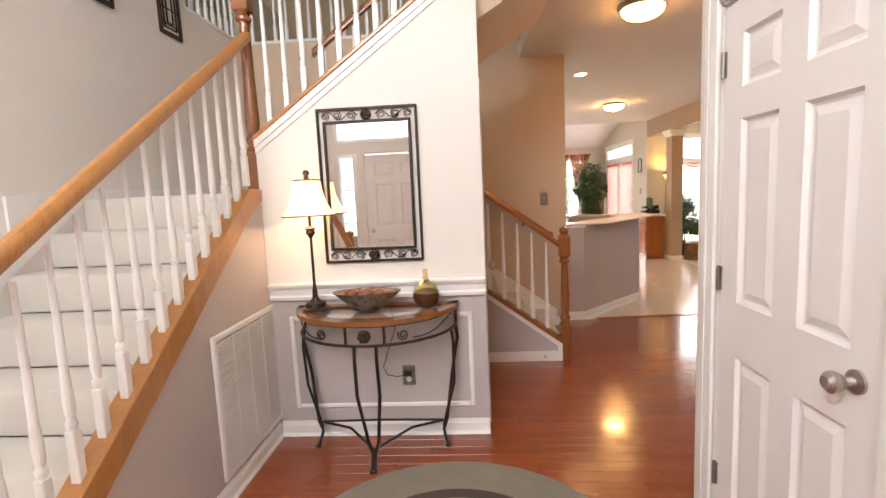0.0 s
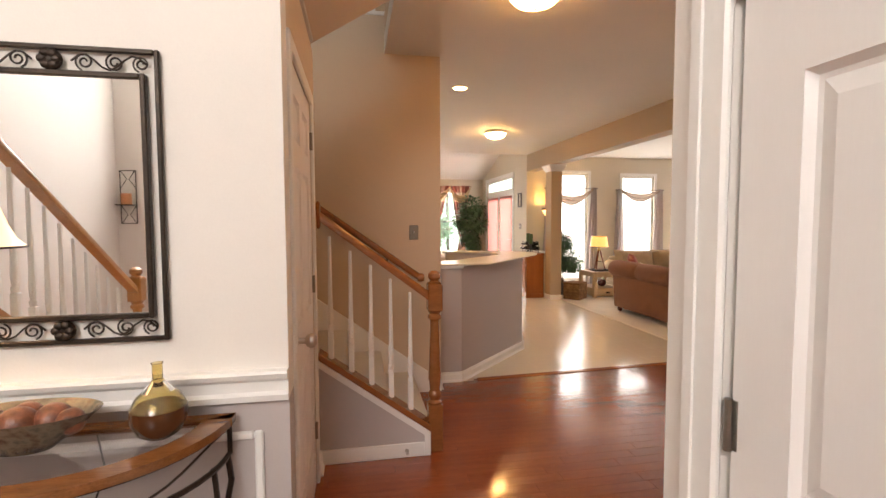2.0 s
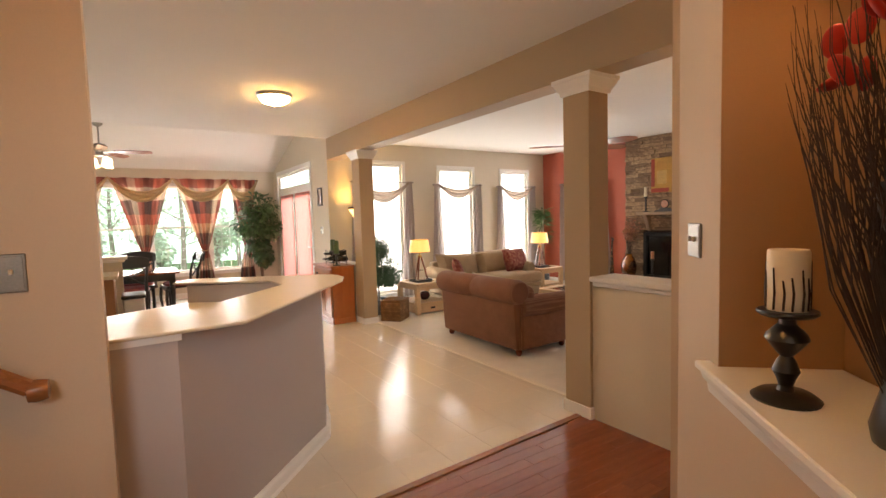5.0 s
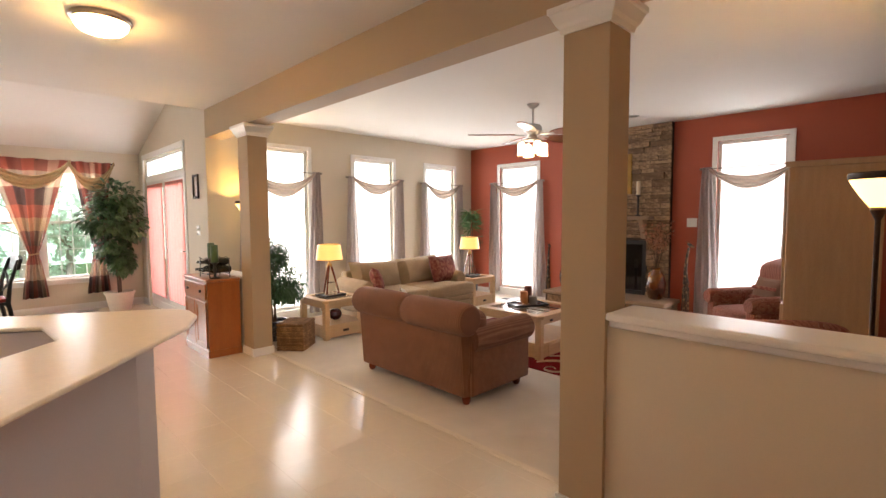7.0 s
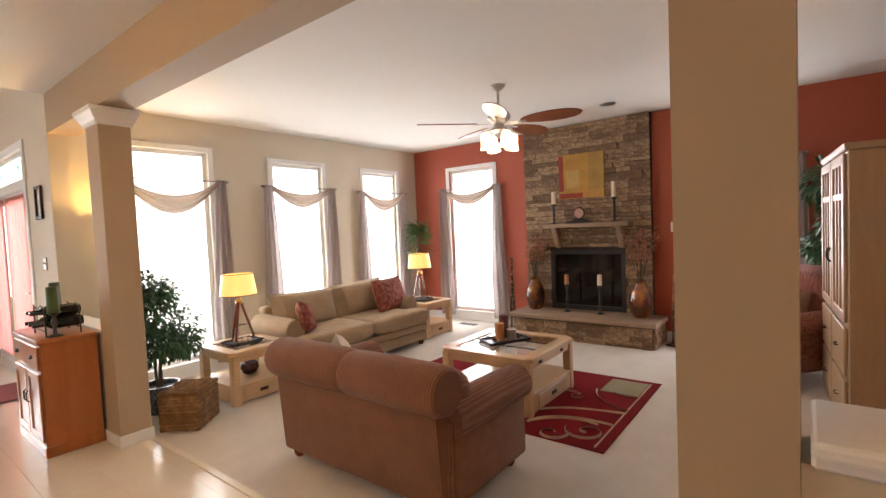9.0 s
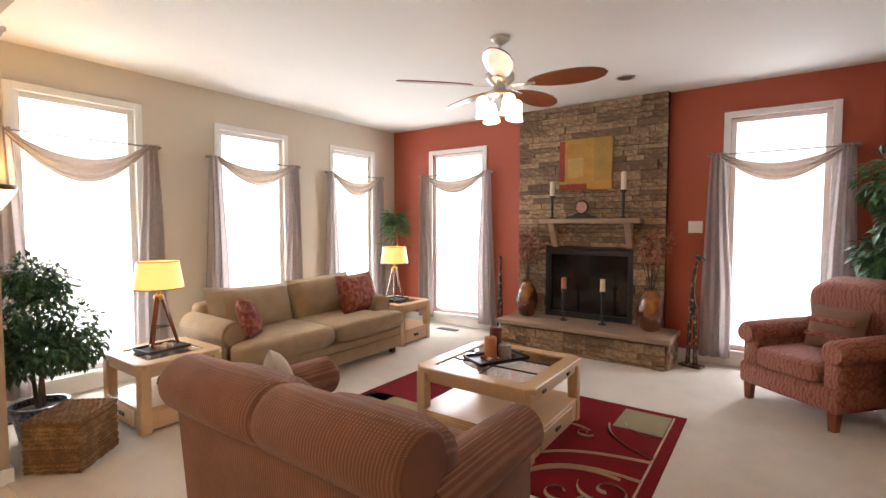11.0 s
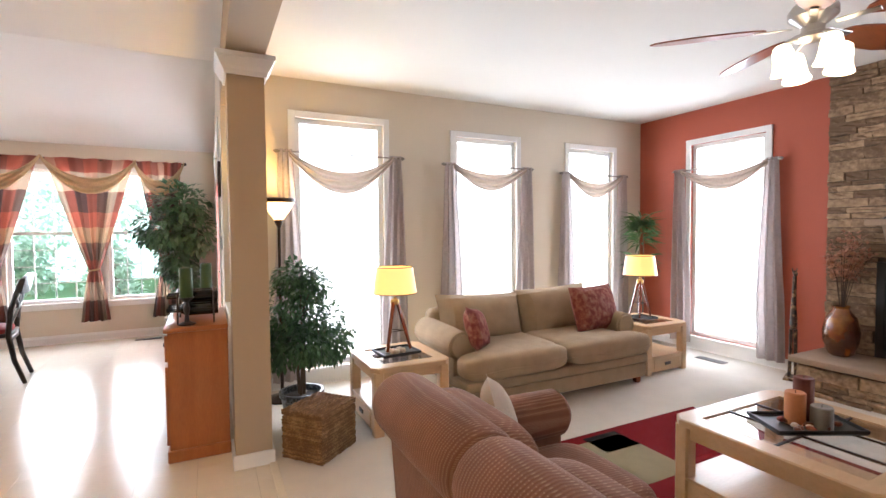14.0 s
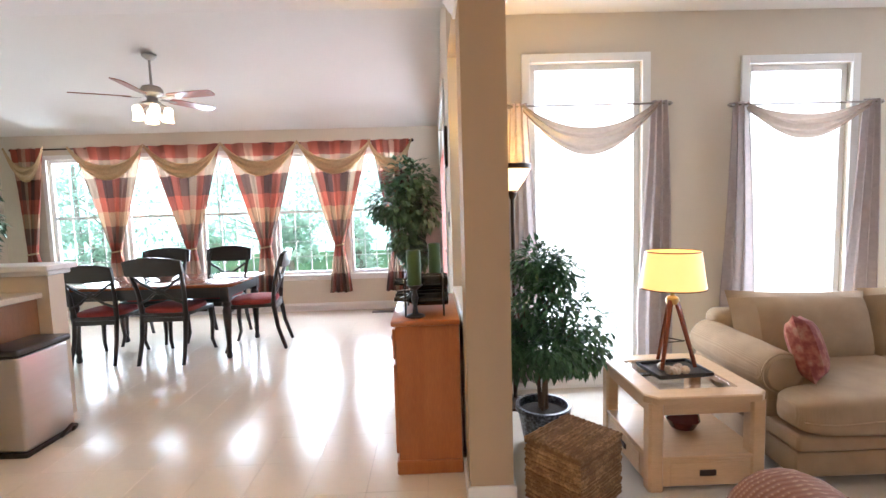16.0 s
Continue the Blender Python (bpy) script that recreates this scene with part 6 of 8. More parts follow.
def glass_table(name, label, x0, x1, y0, y1, h, panes, pull_sides=(-1,)):
    t = thing(name, label, "table", pose((x0 + x1) / 2, (y0 + y1) / 2, 0.004))
    hx, hy = (x1 - x0) / 2, (y1 - y0) / 2
    c, rim = 0.05, 0.10
    outer, inner = chamfer_rect(hx, hy, c), chamfer_rect(hx - rim, hy - rim, 0.004)
    b = BM()
    vs = [[b.verts.new((*p, z)) for p in ring] for ring, z in ((outer, h - 0.035), (outer, h - 0.006), (chamfer_rect(hx - 0.006, hy - 0.006, c), h), (inner, h), (inner, h - 0.035))]
    for u, v in zip(vs, vs[1:]):
        for k in range(8):
            b.faces.new((u[k], u[(k + 1) % 8], v[(k + 1) % 8], v[k]))
    for k in range(8):
        b.faces.new((vs[4][k], vs[4][(k + 1) % 8], vs[0][(k + 1) % 8], vs[0][k]))
    part("top_frame", b, BLOND, t, smooth=False)
    w = (2 * hx - 2 * rim) / panes[0]
    d = (2 * hy - 2 * rim) / panes[1]
    for i in range(panes[0]):
        for j in range(panes[1]):
            b = BM()
            xa, ya = -hx + rim + i * w, -hy + rim + j * d
            box(b, xa + 0.006, xa + w - 0.006, ya + 0.006, ya + d - 0.006, h - 0.016, h - 0.008, 0.002)
            part("glass_pane", b, GLASS, t, "smoked glass pane")
    for i in range(1, panes[0]):
        b = BM()
        box(b, -hx + rim + i * w - 0.005, -hx + rim + i * w + 0.005, -hy + rim, hy - rim, h - 0.018, h - 0.003)
        part("glazing_bar", b, BRONZE, t)
    for j in range(1, panes[1]):
        b = BM()
        box(b, -hx + rim, hx - rim, -hy + rim + j * d - 0.005, -hy + rim + j * d + 0.005, h - 0.018, h - 0.004)
        part("glazing_bar", b, BRONZE, t)
    b = BM()
    e = 0.03
    for xa, xb, ya, yb in ((-hx + e + 0.05, hx - e - 0.05, -hy + e, -hy + e + 0.02), (-hx + e + 0.05, hx - e - 0.05, hy - e - 0.02, hy - e), (-hx + e, -hx + e + 0.02, -hy + e + 0.05, hy - e - 0.05), (hx - e - 0.02, hx - e, -hy + e + 0.05, hy - e - 0.05)):
        box(b, xa, xb, ya, yb, h - 0.10, h - 0.036, 0.003)
    part("apron", b, BLOND, t)
    for sx in (-1, 1):
        for sy in (-1, 1):
            b = BM()
            px, py = sx * (hx - 0.05), sy * (hy - 0.05)
            prism(b, [(px + q, py + r) for q, r in chamfer_rect(0.036, 0.036, 0.010)], "z", 0.0, h - 0.036)
            part("leg", b, BLOND, t, smooth=False)
    b = BM()
    prism(b, chamfer_rect(hx - 0.022, hy - 0.022, 0.04), "z", 0.02, 0.155, 0.004)
    part("drawer_box", b, BLOND, t)
    b = BM()
    prism(b, chamfer_rect(hx - 0.016, hy - 0.016, 0.04), "z", 0.156, 0.172, 0.003)
    part("shelf", b, BLOND, t)
    for sy in (-1, 1):
        b = BM()
        box(b, -hx * 0.6, hx * 0.6, min(sy * (hy - 0.022), sy * (hy - 0.016)), max(sy * (hy - 0.022), sy * (hy - 0.016)), 0.035, 0.14, 0.002)
        dr = part("drawer_front", b, BLOND, t)
        b = BM()
        box(b, -0.04, 0.04, min(sy * (hy - 0.015), sy * (hy - 0.007)), max(sy * (hy - 0.015), sy * (hy - 0.007)), 0.075, 0.105, 0.003)
        part("handle", b, BRONZE, dr, "dark bronze pull")
    for sx in (-1, 1):
        b = BM()
        box(b, min(sx * (hx - 0.022), sx * (hx - 0.016)), max(sx * (hx - 0.022), sx * (hx - 0.016)), -hy * 0.6, hy * 0.6, 0.035, 0.14, 0.002)
        dr = part("drawer_front", b, BLOND, t)
        b = BM()
        box(b, min(sx * (hx - 0.015), sx * (hx - 0.007)), max(sx * (hx - 0.015), sx * (hx - 0.007)), -0.04, 0.04, 0.075, 0.105, 0.003)
        part("handle", b, BRONZE, dr, "dark bronze pull")
    return t


coffee = glass_table("coffee_table", "square blond oak coffee table with glass panes and drawers", 5.72, 6.58, 6.69, 7.54, 0.455, (3, 2))
for sy in (-1, 1):
    for x in (-0.2, 0.2):
        b = BM()
        box(b, x - 0.022, x + 0.022, min(sy * 0.394, sy * 0.408), max(sy * 0.394, sy * 0.408), 0.375, 0.40, 0.004)
        part("apron_pull", b, BRONZE, coffee, "small dark bronze pull")
glass_table("end_table", "blond oak end table with a glass top and drawer", 4.63, 5.22, 8.93, 9.57, 0.47, (1, 2))
glass_table("end_table", "blond oak end table with a glass top in the corner", 7.33, 7.92, 9.02, 9.64, 0.47, (1, 2))


def tripod_lamp(x, y, z):
    t = thing("table_lamp", "mahogany tripod table lamp with a glowing gold drum shade", "lamp", pose(x, y, z), "tripod lamps")
    for k in range(3):
        a = radians(100 + 120 * k)
        b = BM()
        tube(b, [(0.115 * math.cos(a), 0.115 * math.sin(a), 0.012), (0.02 * math.cos(a), 0.02 * math.sin(a), 0.37)], [0.016, 0.022], 8, flat=0.6)
        part("leg", b, MAHOG, t, "mahogany tripod leg")
    b = BM()
    lathe(b, [(0.03, 0.35), (0.035, 0.37), (0.03, 0.385), (0.012, 0.395), (0.010, 0.46)], 16)
    part("collar", b, material("brass", (0.55, 0.36, 0.12), 0.3, 10, 0.2, 0.05, 90, metal=1.0), t, "brass collar")
    b = BM()
    tube(b, [(0.06 * math.cos(k * 2.0944 + 1.745), 0.06 * math.sin(k * 2.0944 + 1.745), 0.15) for k in range(3)], 0.004, 5, closed=True)
    part("brace", b, BRONZE, t)
    b = BM()
    lathe(b, [(0.166, 0.437), (0.138, 0.632)], 32, cap=False)
    part("shade", b, SHADE_GOLD, t, "glowing gold fabric drum shade")
    b = BM()
    lathe(b, [(0.167, 0.435), (0.168, 0.441), (0.165, 0.441)], 32, cap=False)
    part("shade_trim", b, WALNUT, t)
    b = BM()
    lathe(b, [(0.139, 0.630), (0.139, 0.636), (0.135, 0.636)], 32, cap=False)
    part("shade_trim", b, WALNUT, t)


tripod_lamp(4.93, 9.30, 0.486)
tripod_lamp(7.62, 9.36, 0.486)
SHELLCOL = patterned("shell", (0.55, 0.42, 0.30), (0.62, 0.52, 0.40), (0.36, 0.22, 0.14), 30, rough=0.4)


def tray(x, y, z, w, d, rz, label):
    t = thing("tray", label, "tray", pose(x, y, z, 0, 0, rz))
    b = BM()
    prism(b, chamfer_rect(w / 2, d / 2, 0.01), "z", 0.0, 0.006, 0.002)
    for xa, xb, ya, yb in ((-w / 2, w / 2, -d / 2, -d / 2 + 0.008), (-w / 2, w / 2, d / 2 - 0.008, d / 2), (-w / 2, -w / 2 + 0.008, -d / 2 + 0.008, d / 2 - 0.008), (w / 2 - 0.008, w / 2, -d / 2 + 0.008, d / 2 - 0.008)):
        box(b, xa, xb, ya, yb, 0.005, 0.022, 0.002)
    part("tray_body", b, BLACK, t)


tray(4.93, 9.28, 0.474, 0.30, 0.24, 5, "flat black tray under the lamp")
tray(7.62, 9.36, 0.474, 0.28, 0.22, 0, "flat black tray under the corner lamp")
rng = random.Random(11)
for k in range(7):
    o = thing("seashell", "small pale seashell on the black tray", "shell", pose(4.93 + rng.uniform(-0.07, 0.09), 9.24 + rng.uniform(-0.05, 0.04), 0.50, rng.uniform(0, 60), rng.uniform(0, 60), rng.uniform(0, 360)), "shells on the tray")
    b = BM()
    lathe(b, [(0, -0.03), (0.010, -0.022), (0.021, -0.005), (0.024, 0.008), (0.016, 0.02), (0, 0.026)], 12)
    part("shell", b, SHELLCOL, o)
o = thing("round_pot", "dark red round pot on the end table shelf", "pot", pose(4.95, 9.22, 0.176))
b = BM()
lathe(b, [(0.03, 0), (0.06, 0.015), (0.085, 0.06), (0.075, 0.105), (0.05, 0.125), (0.042, 0.12), (0.03, 0.06)], 20)
part("pot", b, material("oxblood_glaze", (0.09, 0.018, 0.014), 0.2, 8, 0.3, 0.05, 50), o)
# tray and candles on the coffee table
tray(6.17, 7.165, 0.459, 0.40, 0.24, -28, "dark tray with candles on the coffee table")
for dx, dy, r, h, k, nm in ((0.055, 0.035, 0.042, 0.20, WAX_BROWN, "tall brown pillar candle"), (-0.045, 0.02, 0.042, 0.15, WAX_ORANGE, "orange pillar candle"), (0.005, -0.065, 0.044, 0.10, WAX_GREY, "short grey pillar candle")):
    o = thing("pillar_candle", nm + " on the tray", "candle", pose(6.18 + dx, 7.17 + dy, 0.466), "tray candles")
    b = BM()
    lathe(b, [(r, 0), (r + 0.001, 0.003), (r, h - 0.004), (r - 0.004, h), (r * 0.5, h - 0.006), (0, h - 0.006)], 18)
    part("wax", b, k, o)
    b = BM()
    tube(b, [(0, 0, h - 0.006), (0.002, 0, h + 0.008)], 0.0015, 5)
    part("wick", b, BLACK, o)
for k in range(14):
    o = thing("pebble", "smooth brown pebble on the tray", "pebble", pose(6.16 + rng.uniform(-0.13, 0.12), 7.16 + rng.uniform(-0.09, 0.07), 0.478, 0, 0, rng.uniform(0, 360)), "tray pebbles")
    b = BM()
    ellipsoid(b, rng.uniform(0.016, 0.026), rng.uniform(0.012, 0.02), 0.012, 1, None, 10, 6)
    part("stone", b, rng.choice([SHELLCOL, RED_CLOTH, BALL]), o)

# rug
RUG_RED = material("rug_red", (0.19, 0.010, 0.014), 0.95, 9, 0.25, 0.9, 260)
RUG_TAN = material("rug_olive_tan", (0.33, 0.28, 0.17), 0.95, 9, 0.25, 0.9, 260)
RUG_LINE = material("rug_cream_line", (0.52, 0.40, 0.28), 0.95, 9, 0.2, 0.8, 260)
RUG_BLACK = material("rug_black", (0.025, 0.022, 0.022), 0.95, 9, 0.2, 0.8, 260)
for k in (RUG_RED, RUG_TAN, RUG_LINE, RUG_BLACK):
    k.node_tree.nodes["Principled BSDF"].inputs["Specular IOR Level"].default_value = 0.08
t = thing("area_rug", "dark red rug with cream scrolls and olive patches", "rug", pose(5.50, 6.08, 0.004))
RW, RD = 1.50, 2.25
part("field", box(BM(), 0, RW, 0, RD, 0, 0.010, 0.003), RUG_RED, t)
for xa, xb, ya, yb, k in ((1.07, 1.43, 0.085, 0.40, RUG_TAN), (0.10, 0.62, 1.62, 2.15, RUG_TAN), (0.34, 0.62, 1.98, 2.20, RUG_BLACK), (0.62, 0.95, 1.7, 2.19, RUG_RED), (0.0, 0.2, 1.1, 1.6, RUG_TAN)):
    part("patch", box(BM(), xa, xb, ya, yb, 0.0101, 0.0125, 0.001), k, t)
part("border_line", box(BM(), 0.04, 1.44, 0.066, 0.078, 0.0101, 0.012), RUG_LINE, t)
def flat_line(pts, w=0.011):
    b = BM()
    tube(b, [(x, y, 0.0115) for x, y in pts], w, 8, flat=0.12)
    part("scroll_line", b, RUG_LINE, t)
def bez(p0, p1, p2, p3, n=18):
    return [tuple((1 - s) ** 3 * a + 3 * s * (1 - s) ** 2 * b_ + 3 * s * s * (1 - s) * c_ + s ** 3 * d for a, b_, c_, d in zip(p0, p1, p2, p3)) for s in [k / n for k in range(n + 1)]]
def curl(cx, cy, r0, r1, a0, turns, w):
    n = 26
    flat_line([(cx + (r0 + (r1 - r0) * k / n) * math.cos(a0 + turns * 6.283 * k / n), cy + (r0 + (r1 - r0) * k / n) * math.sin(a0 + turns * 6.283 * k / n)) for k in range(n + 1)], w)
curl(0.24, 0.20, 0.02, 0.155, 3.4, -1.3, 0.015)
curl(0.10, 0.40, 0.025, 0.12, 5.2, 0.95, 0.015)
curl(0.86, 0.52, 0.015, 0.07, 5.0, 0.9, 0.011)
flat_line(bez((0.17, 0.62), (0.34, 0.58), (0.46, 0.40), (0.42, 0.07)), 0.013)
flat_line(bez((0.17, 0.62), (0.36, 0.52), (0.42, 0.34), (0.38, 0.17)), 0.012)
flat_line(bez((0.43, 0.64), (0.58, 0.52), (0.64, 0.30), (0.67, 0.07)), 0.013)
flat_line(bez((1.09, 0.42), (0.92, 0.40), (0.78, 0.24), (0.73, 0.07)), 0.014)
flat_line(bez((0.93, 0.66), (0.94, 0.60), (0.93, 0.55), (0.90, 0.50)), 0.011)
flat_line(bez((1.16, 0.33), (1.06, 0.30), (1.00, 0.18), (1.06, 0.08)), 0.011)
flat_line(bez((0.7, 1.7), (0.9, 1.9), (1.0, 2.1), (1.35, 2.1)), 0.012)


# basket with lid
t = thing("wicker_basket", "lidded seagrass basket on the carpet", "basket", pose(4.285, 8.955, 0.004, 0, 0, 40) @ Matrix.Diagonal((1.05, 1.05, 1.12, 1)))
me = None
for k in range(15):
    b = BM()
    z = 0.010 + k * 0.0155
    o = 0.002 * math.sin(k * 2.1)
    pts = []
    for i in range(48):
        q = i / 48 * 4
        s_, f = int(q), q - int(q)
        cx, cy = [(-1, -1), (1, -1), (1, 1), (-1, 1)][s_]
        dx, dy = [(1, -1), (1, 1), (-1, 1), (-1, -1)][s_]
        x, y = (cx + 2 * f, cy) if s_ == 0 else (cx, cy + 2 * f) if s_ == 1 else (cx - 2 * f, cy) if s_ == 2 else (cx, cy - 2 * f)
        wv = 0.0016 * (1 if (i + k) % 2 else -1)
        ln = max(abs(x), abs(y))
        pts.append((x * (0.160 + o) + (wv if abs(x) >= ln - 1e-6 else 0), y * (0.138 + o) + (wv if abs(y) >= ln - 1e-6 else 0), z + 0.002 * math.sin(i * 1.7 + k)))
    tube(b, pts, 0.0092, 6, closed=True)
    part("woven_strand", b, WICKER, t)
b = BM()
box(b, -0.150, 0.150, -0.128, 0.128, 0.004, 0.235)
part("core", b, WICKER, t)
lid = part("lid", box(BM(), -0.168, 0.168, -0.146, 0.146, 0.240, 0.262, 0.006, 2), WICKER, t, "woven basket lid")
for k in range(20):
    b = BM()
    y = -0.138 + k * 0.0145
    tube(b, [(-0.168 + 0.336 * i / 12, y + 0.002 * math.sin(i * 2 + k), 0.262 + 0.0018 * (1 if (i + k) % 2 else -1)) for i in range(13)], 0.008, 5)
    part("woven_strand", b, WICKER, lid)


# ---------------------------------------------------------------- plants
def leaf_verts(bm, pos, d, up, ln, wd):
    d = d.normalized()
    s_ = d.cross(up)
    if s_.length < 1e-3:
        s_ = d.orthogonal()
    s_.normalize()
    n = s_.cross(d).normalized()
    p = [pos, pos + d * ln * 0.45 + s_ * wd / 2 + n * ln * 0.06, pos + d * ln - n * ln * 0.12, pos + d * ln * 0.45 - s_ * wd / 2 + n * ln * 0.06, pos + d * ln * 0.5]
    v = [bm.verts.new(q) for q in p]
    bm.faces.new((v[0], v[1], v[4]))
    bm.faces.new((v[1], v[2], v[4]))
    bm.faces.new((v[2], v[3], v[4]))
    bm.faces.new((v[3], v[0], v[4]))


def crown(bm, rng, blobs, n, ln, wd, droop=0.5):
    """Leaves scattered through a few overlapping clumps, denser towards their skin."""
    for _ in range(n):
        c, r = rng.choice(blobs)
        while True:
            v = Vector((rng.uniform(-1, 1), rng.uniform(-1, 1), rng.uniform(-1, 1)))
            if 0.25 < v.length < 1.0:
                break
        pos = Vector(c) + Vector((v.x * r[0], v.y * r[1], v.z * r[2]))
        d = v.normalized() + Vector((rng.uniform(-0.6, 0.6), rng.uniform(-0.6, 0.6), rng.uniform(-0.5, 0.3) - droop))
        s_ = rng.uniform(0.7, 1.25)
        leaf_verts(bm, pos, d, Vector((rng.uniform(-0.3, 0.3), rng.uniform(-0.3, 0.3), 1)), ln * s_, wd * s_)


def potted_tree(m, label, h, blobs, n, ln, wd, pot, pot_r, pot_h, seed, stems=3):
    rng_ = random.Random(seed)
    t = thing("potted_tree", label, "plant", m)
    b = BM()
    lathe(b, [(pot_r * 0.7, 0), (pot_r * 0.74, 0.01), (pot_r * 0.97, pot_h - 0.03), (pot_r * 1.05, pot_h - 0.03), (pot_r * 1.05, pot_h), (pot_r * 0.93, pot_h), (pot_r * 0.9, pot_h - 0.05)], 28)
    part("pot", b, pot, t)
    b = BM()
    lathe(b, [(pot_r * 0.91, pot_h - 0.045), (pot_r * 0.5, pot_h - 0.03), (0, pot_h - 0.028)], 20)
    part("soil", b, SOIL, t)
    b = BM()
    for k in range(stems):
        a = 2 * math.pi * k / stems
        c, r = blobs[k % len(blobs)]
        pts = [(0.02 * math.cos(a), 0.02 * math.sin(a), pot_h - 0.05), (0.03 * math.cos(a + 0.8), 0.03 * math.sin(a + 0.8), pot_h + (h - pot_h) * 0.25), (c[0] * 0.5 + 0.02 * math.cos(a), c[1] * 0.5, pot_h + (c[2] - pot_h) * 0.6), c, (c[0] * 1.3, c[1] * 1.3, c[2] + r[2] * 0.7)]
        tube(b, pts, [0.012, 0.011, 0.009, 0.006, 0.003], 6)
        for q in range(5):
            v = Vector((rng_.uniform(-1, 1) * r[0], rng_.uniform(-1, 1) * r[1], rng_.uniform(-0.6, 0.8) * r[2])) * 0.8
            tube(b, [(c[0] * 0.8, c[1] * 0.8, c[2] - r[2] * 0.4), tuple(Vector(c) + v)], [0.005, 0.002], 4)
    part("trunk", b, BARK, t)
    b = BM()
    crown(b, rng_, blobs, n, ln, wd)
    p_ = part("crown", b, LEAF, t, "glossy dark green leaves", smooth=False)
    return t


potted_tree(pose(4.26, 9.45, 0.004), "bushy green ficus in a dark mosaic pot on carpet", 1.15, [((0.0, 0.0, 0.86), (0.24, 0.24, 0.24)), ((-0.12, 0.02, 0.72), (0.20, 0.20, 0.18)), ((0.16, -0.06, 0.70), (0.22, 0.20, 0.20)), ((0.05, 0.04, 1.00), (0.17, 0.17, 0.14)), ((0.22, 0.0, 0.55), (0.15, 0.14, 0.13)), ((-0.15, -0.05, 0.56), (0.16, 0.15, 0.13)), ((0.02, -0.12, 0.60), (0.18, 0.15, 0.14)), ((-0.02, 0.0, 1.06), (0.16, 0.16, 0.12))], 4300, 0.056, 0.025, POT_DARK, 0.15, 0.24, 21)
potted_tree(pose(3.36, 13.02, 0.0), "tall green artificial tree in a cream pot", 2.1, [((0.0, 0.0, 1.75), (0.34, 0.34, 0.30)), ((-0.2, -0.1, 1.45), (0.30, 0.28, 0.24)), ((0.12, -0.05, 1.40), (0.28, 0.28, 0.30)), ((-0.05, 0.05, 1.05), (0.24, 0.24, 0.28)), ((0.05, 0.0, 0.78), (0.16, 0.16, 0.2))], 3000, 0.105, 0.056, POT_CREAM, 0.20, 0.30, 22)
potted_tree(pose(-1.72, 12.3, 0.0), "tall green artificial tree beside the nook windows", 2.1, [((0.0, 0.0, 1.72), (0.36, 0.34, 0.28)), ((-0.2, -0.1, 1.45), (0.32, 0.28, 0.26)), ((0.16, -0.05, 1.38), (0.28, 0.28, 0.30)), ((0.0, 0.05, 1.05), (0.26, 0.24, 0.28))], 2600, 0.105, 0.056, POT_CREAM, 0.20, 0.30, 23)
potted_tree(pose(8.27, 4.82, 0.004), "tall dark green artificial tree behind the armchair", 2.0, [((0.0, 0.0, 1.72), (0.24, 0.26, 0.24)), ((-0.08, -0.08, 1.40), (0.24, 0.24, 0.22)), ((0.05, 0.06, 1.15), (0.20, 0.20, 0.18))], 1500, 0.10, 0.05, POT_CREAM, 0.15, 0.28, 24)
# slender corner plant with long leaves
t = thing("corner_plant", "slender bamboo plant with long pale green leaves", "plant", pose(8.28, 9.92, 0.004))
b = BM()
lathe(b, [(0.09, 0), (0.11, 0.02), (0.13, 0.22), (0.12, 0.22), (0.10, 0.18)], 20)
part("pot", b, POT_DARK, t)
b = BM()
for k in range(4):
    a = k * 1.6
    tube(b, [(0.03 * math.cos(a), 0.03 * math.sin(a), 0.12), (0.04 * math.cos(a), 0.04 * math.sin(a), 0.8), (0.02 * math.cos(a), 0.03 * math.sin(a), 1.0 + 0.13 * k)], 0.007, 6)
part("stem", b, BARK, t)
b = BM()
rng_ = random.Random(31)
for k in range(230):
    z = rng_.choice([0.98, 1.28, 1.40, 1.48]) + rng_.uniform(-0.07, 0.07)
    a = rng_.uniform(0, 6.283)
    leaf_verts(b, Vector((0.02 * math.cos(a), 0.02 * math.sin(a), z)), Vector((math.cos(a), math.sin(a), rng_.uniform(-0.5, 0.6))), Vector((0, 0, 1)), rng_.uniform(0.16, 0.28), 0.030)
part("leaves", b, LEAF_PALE, t, "long pale green leaves", smooth=False)


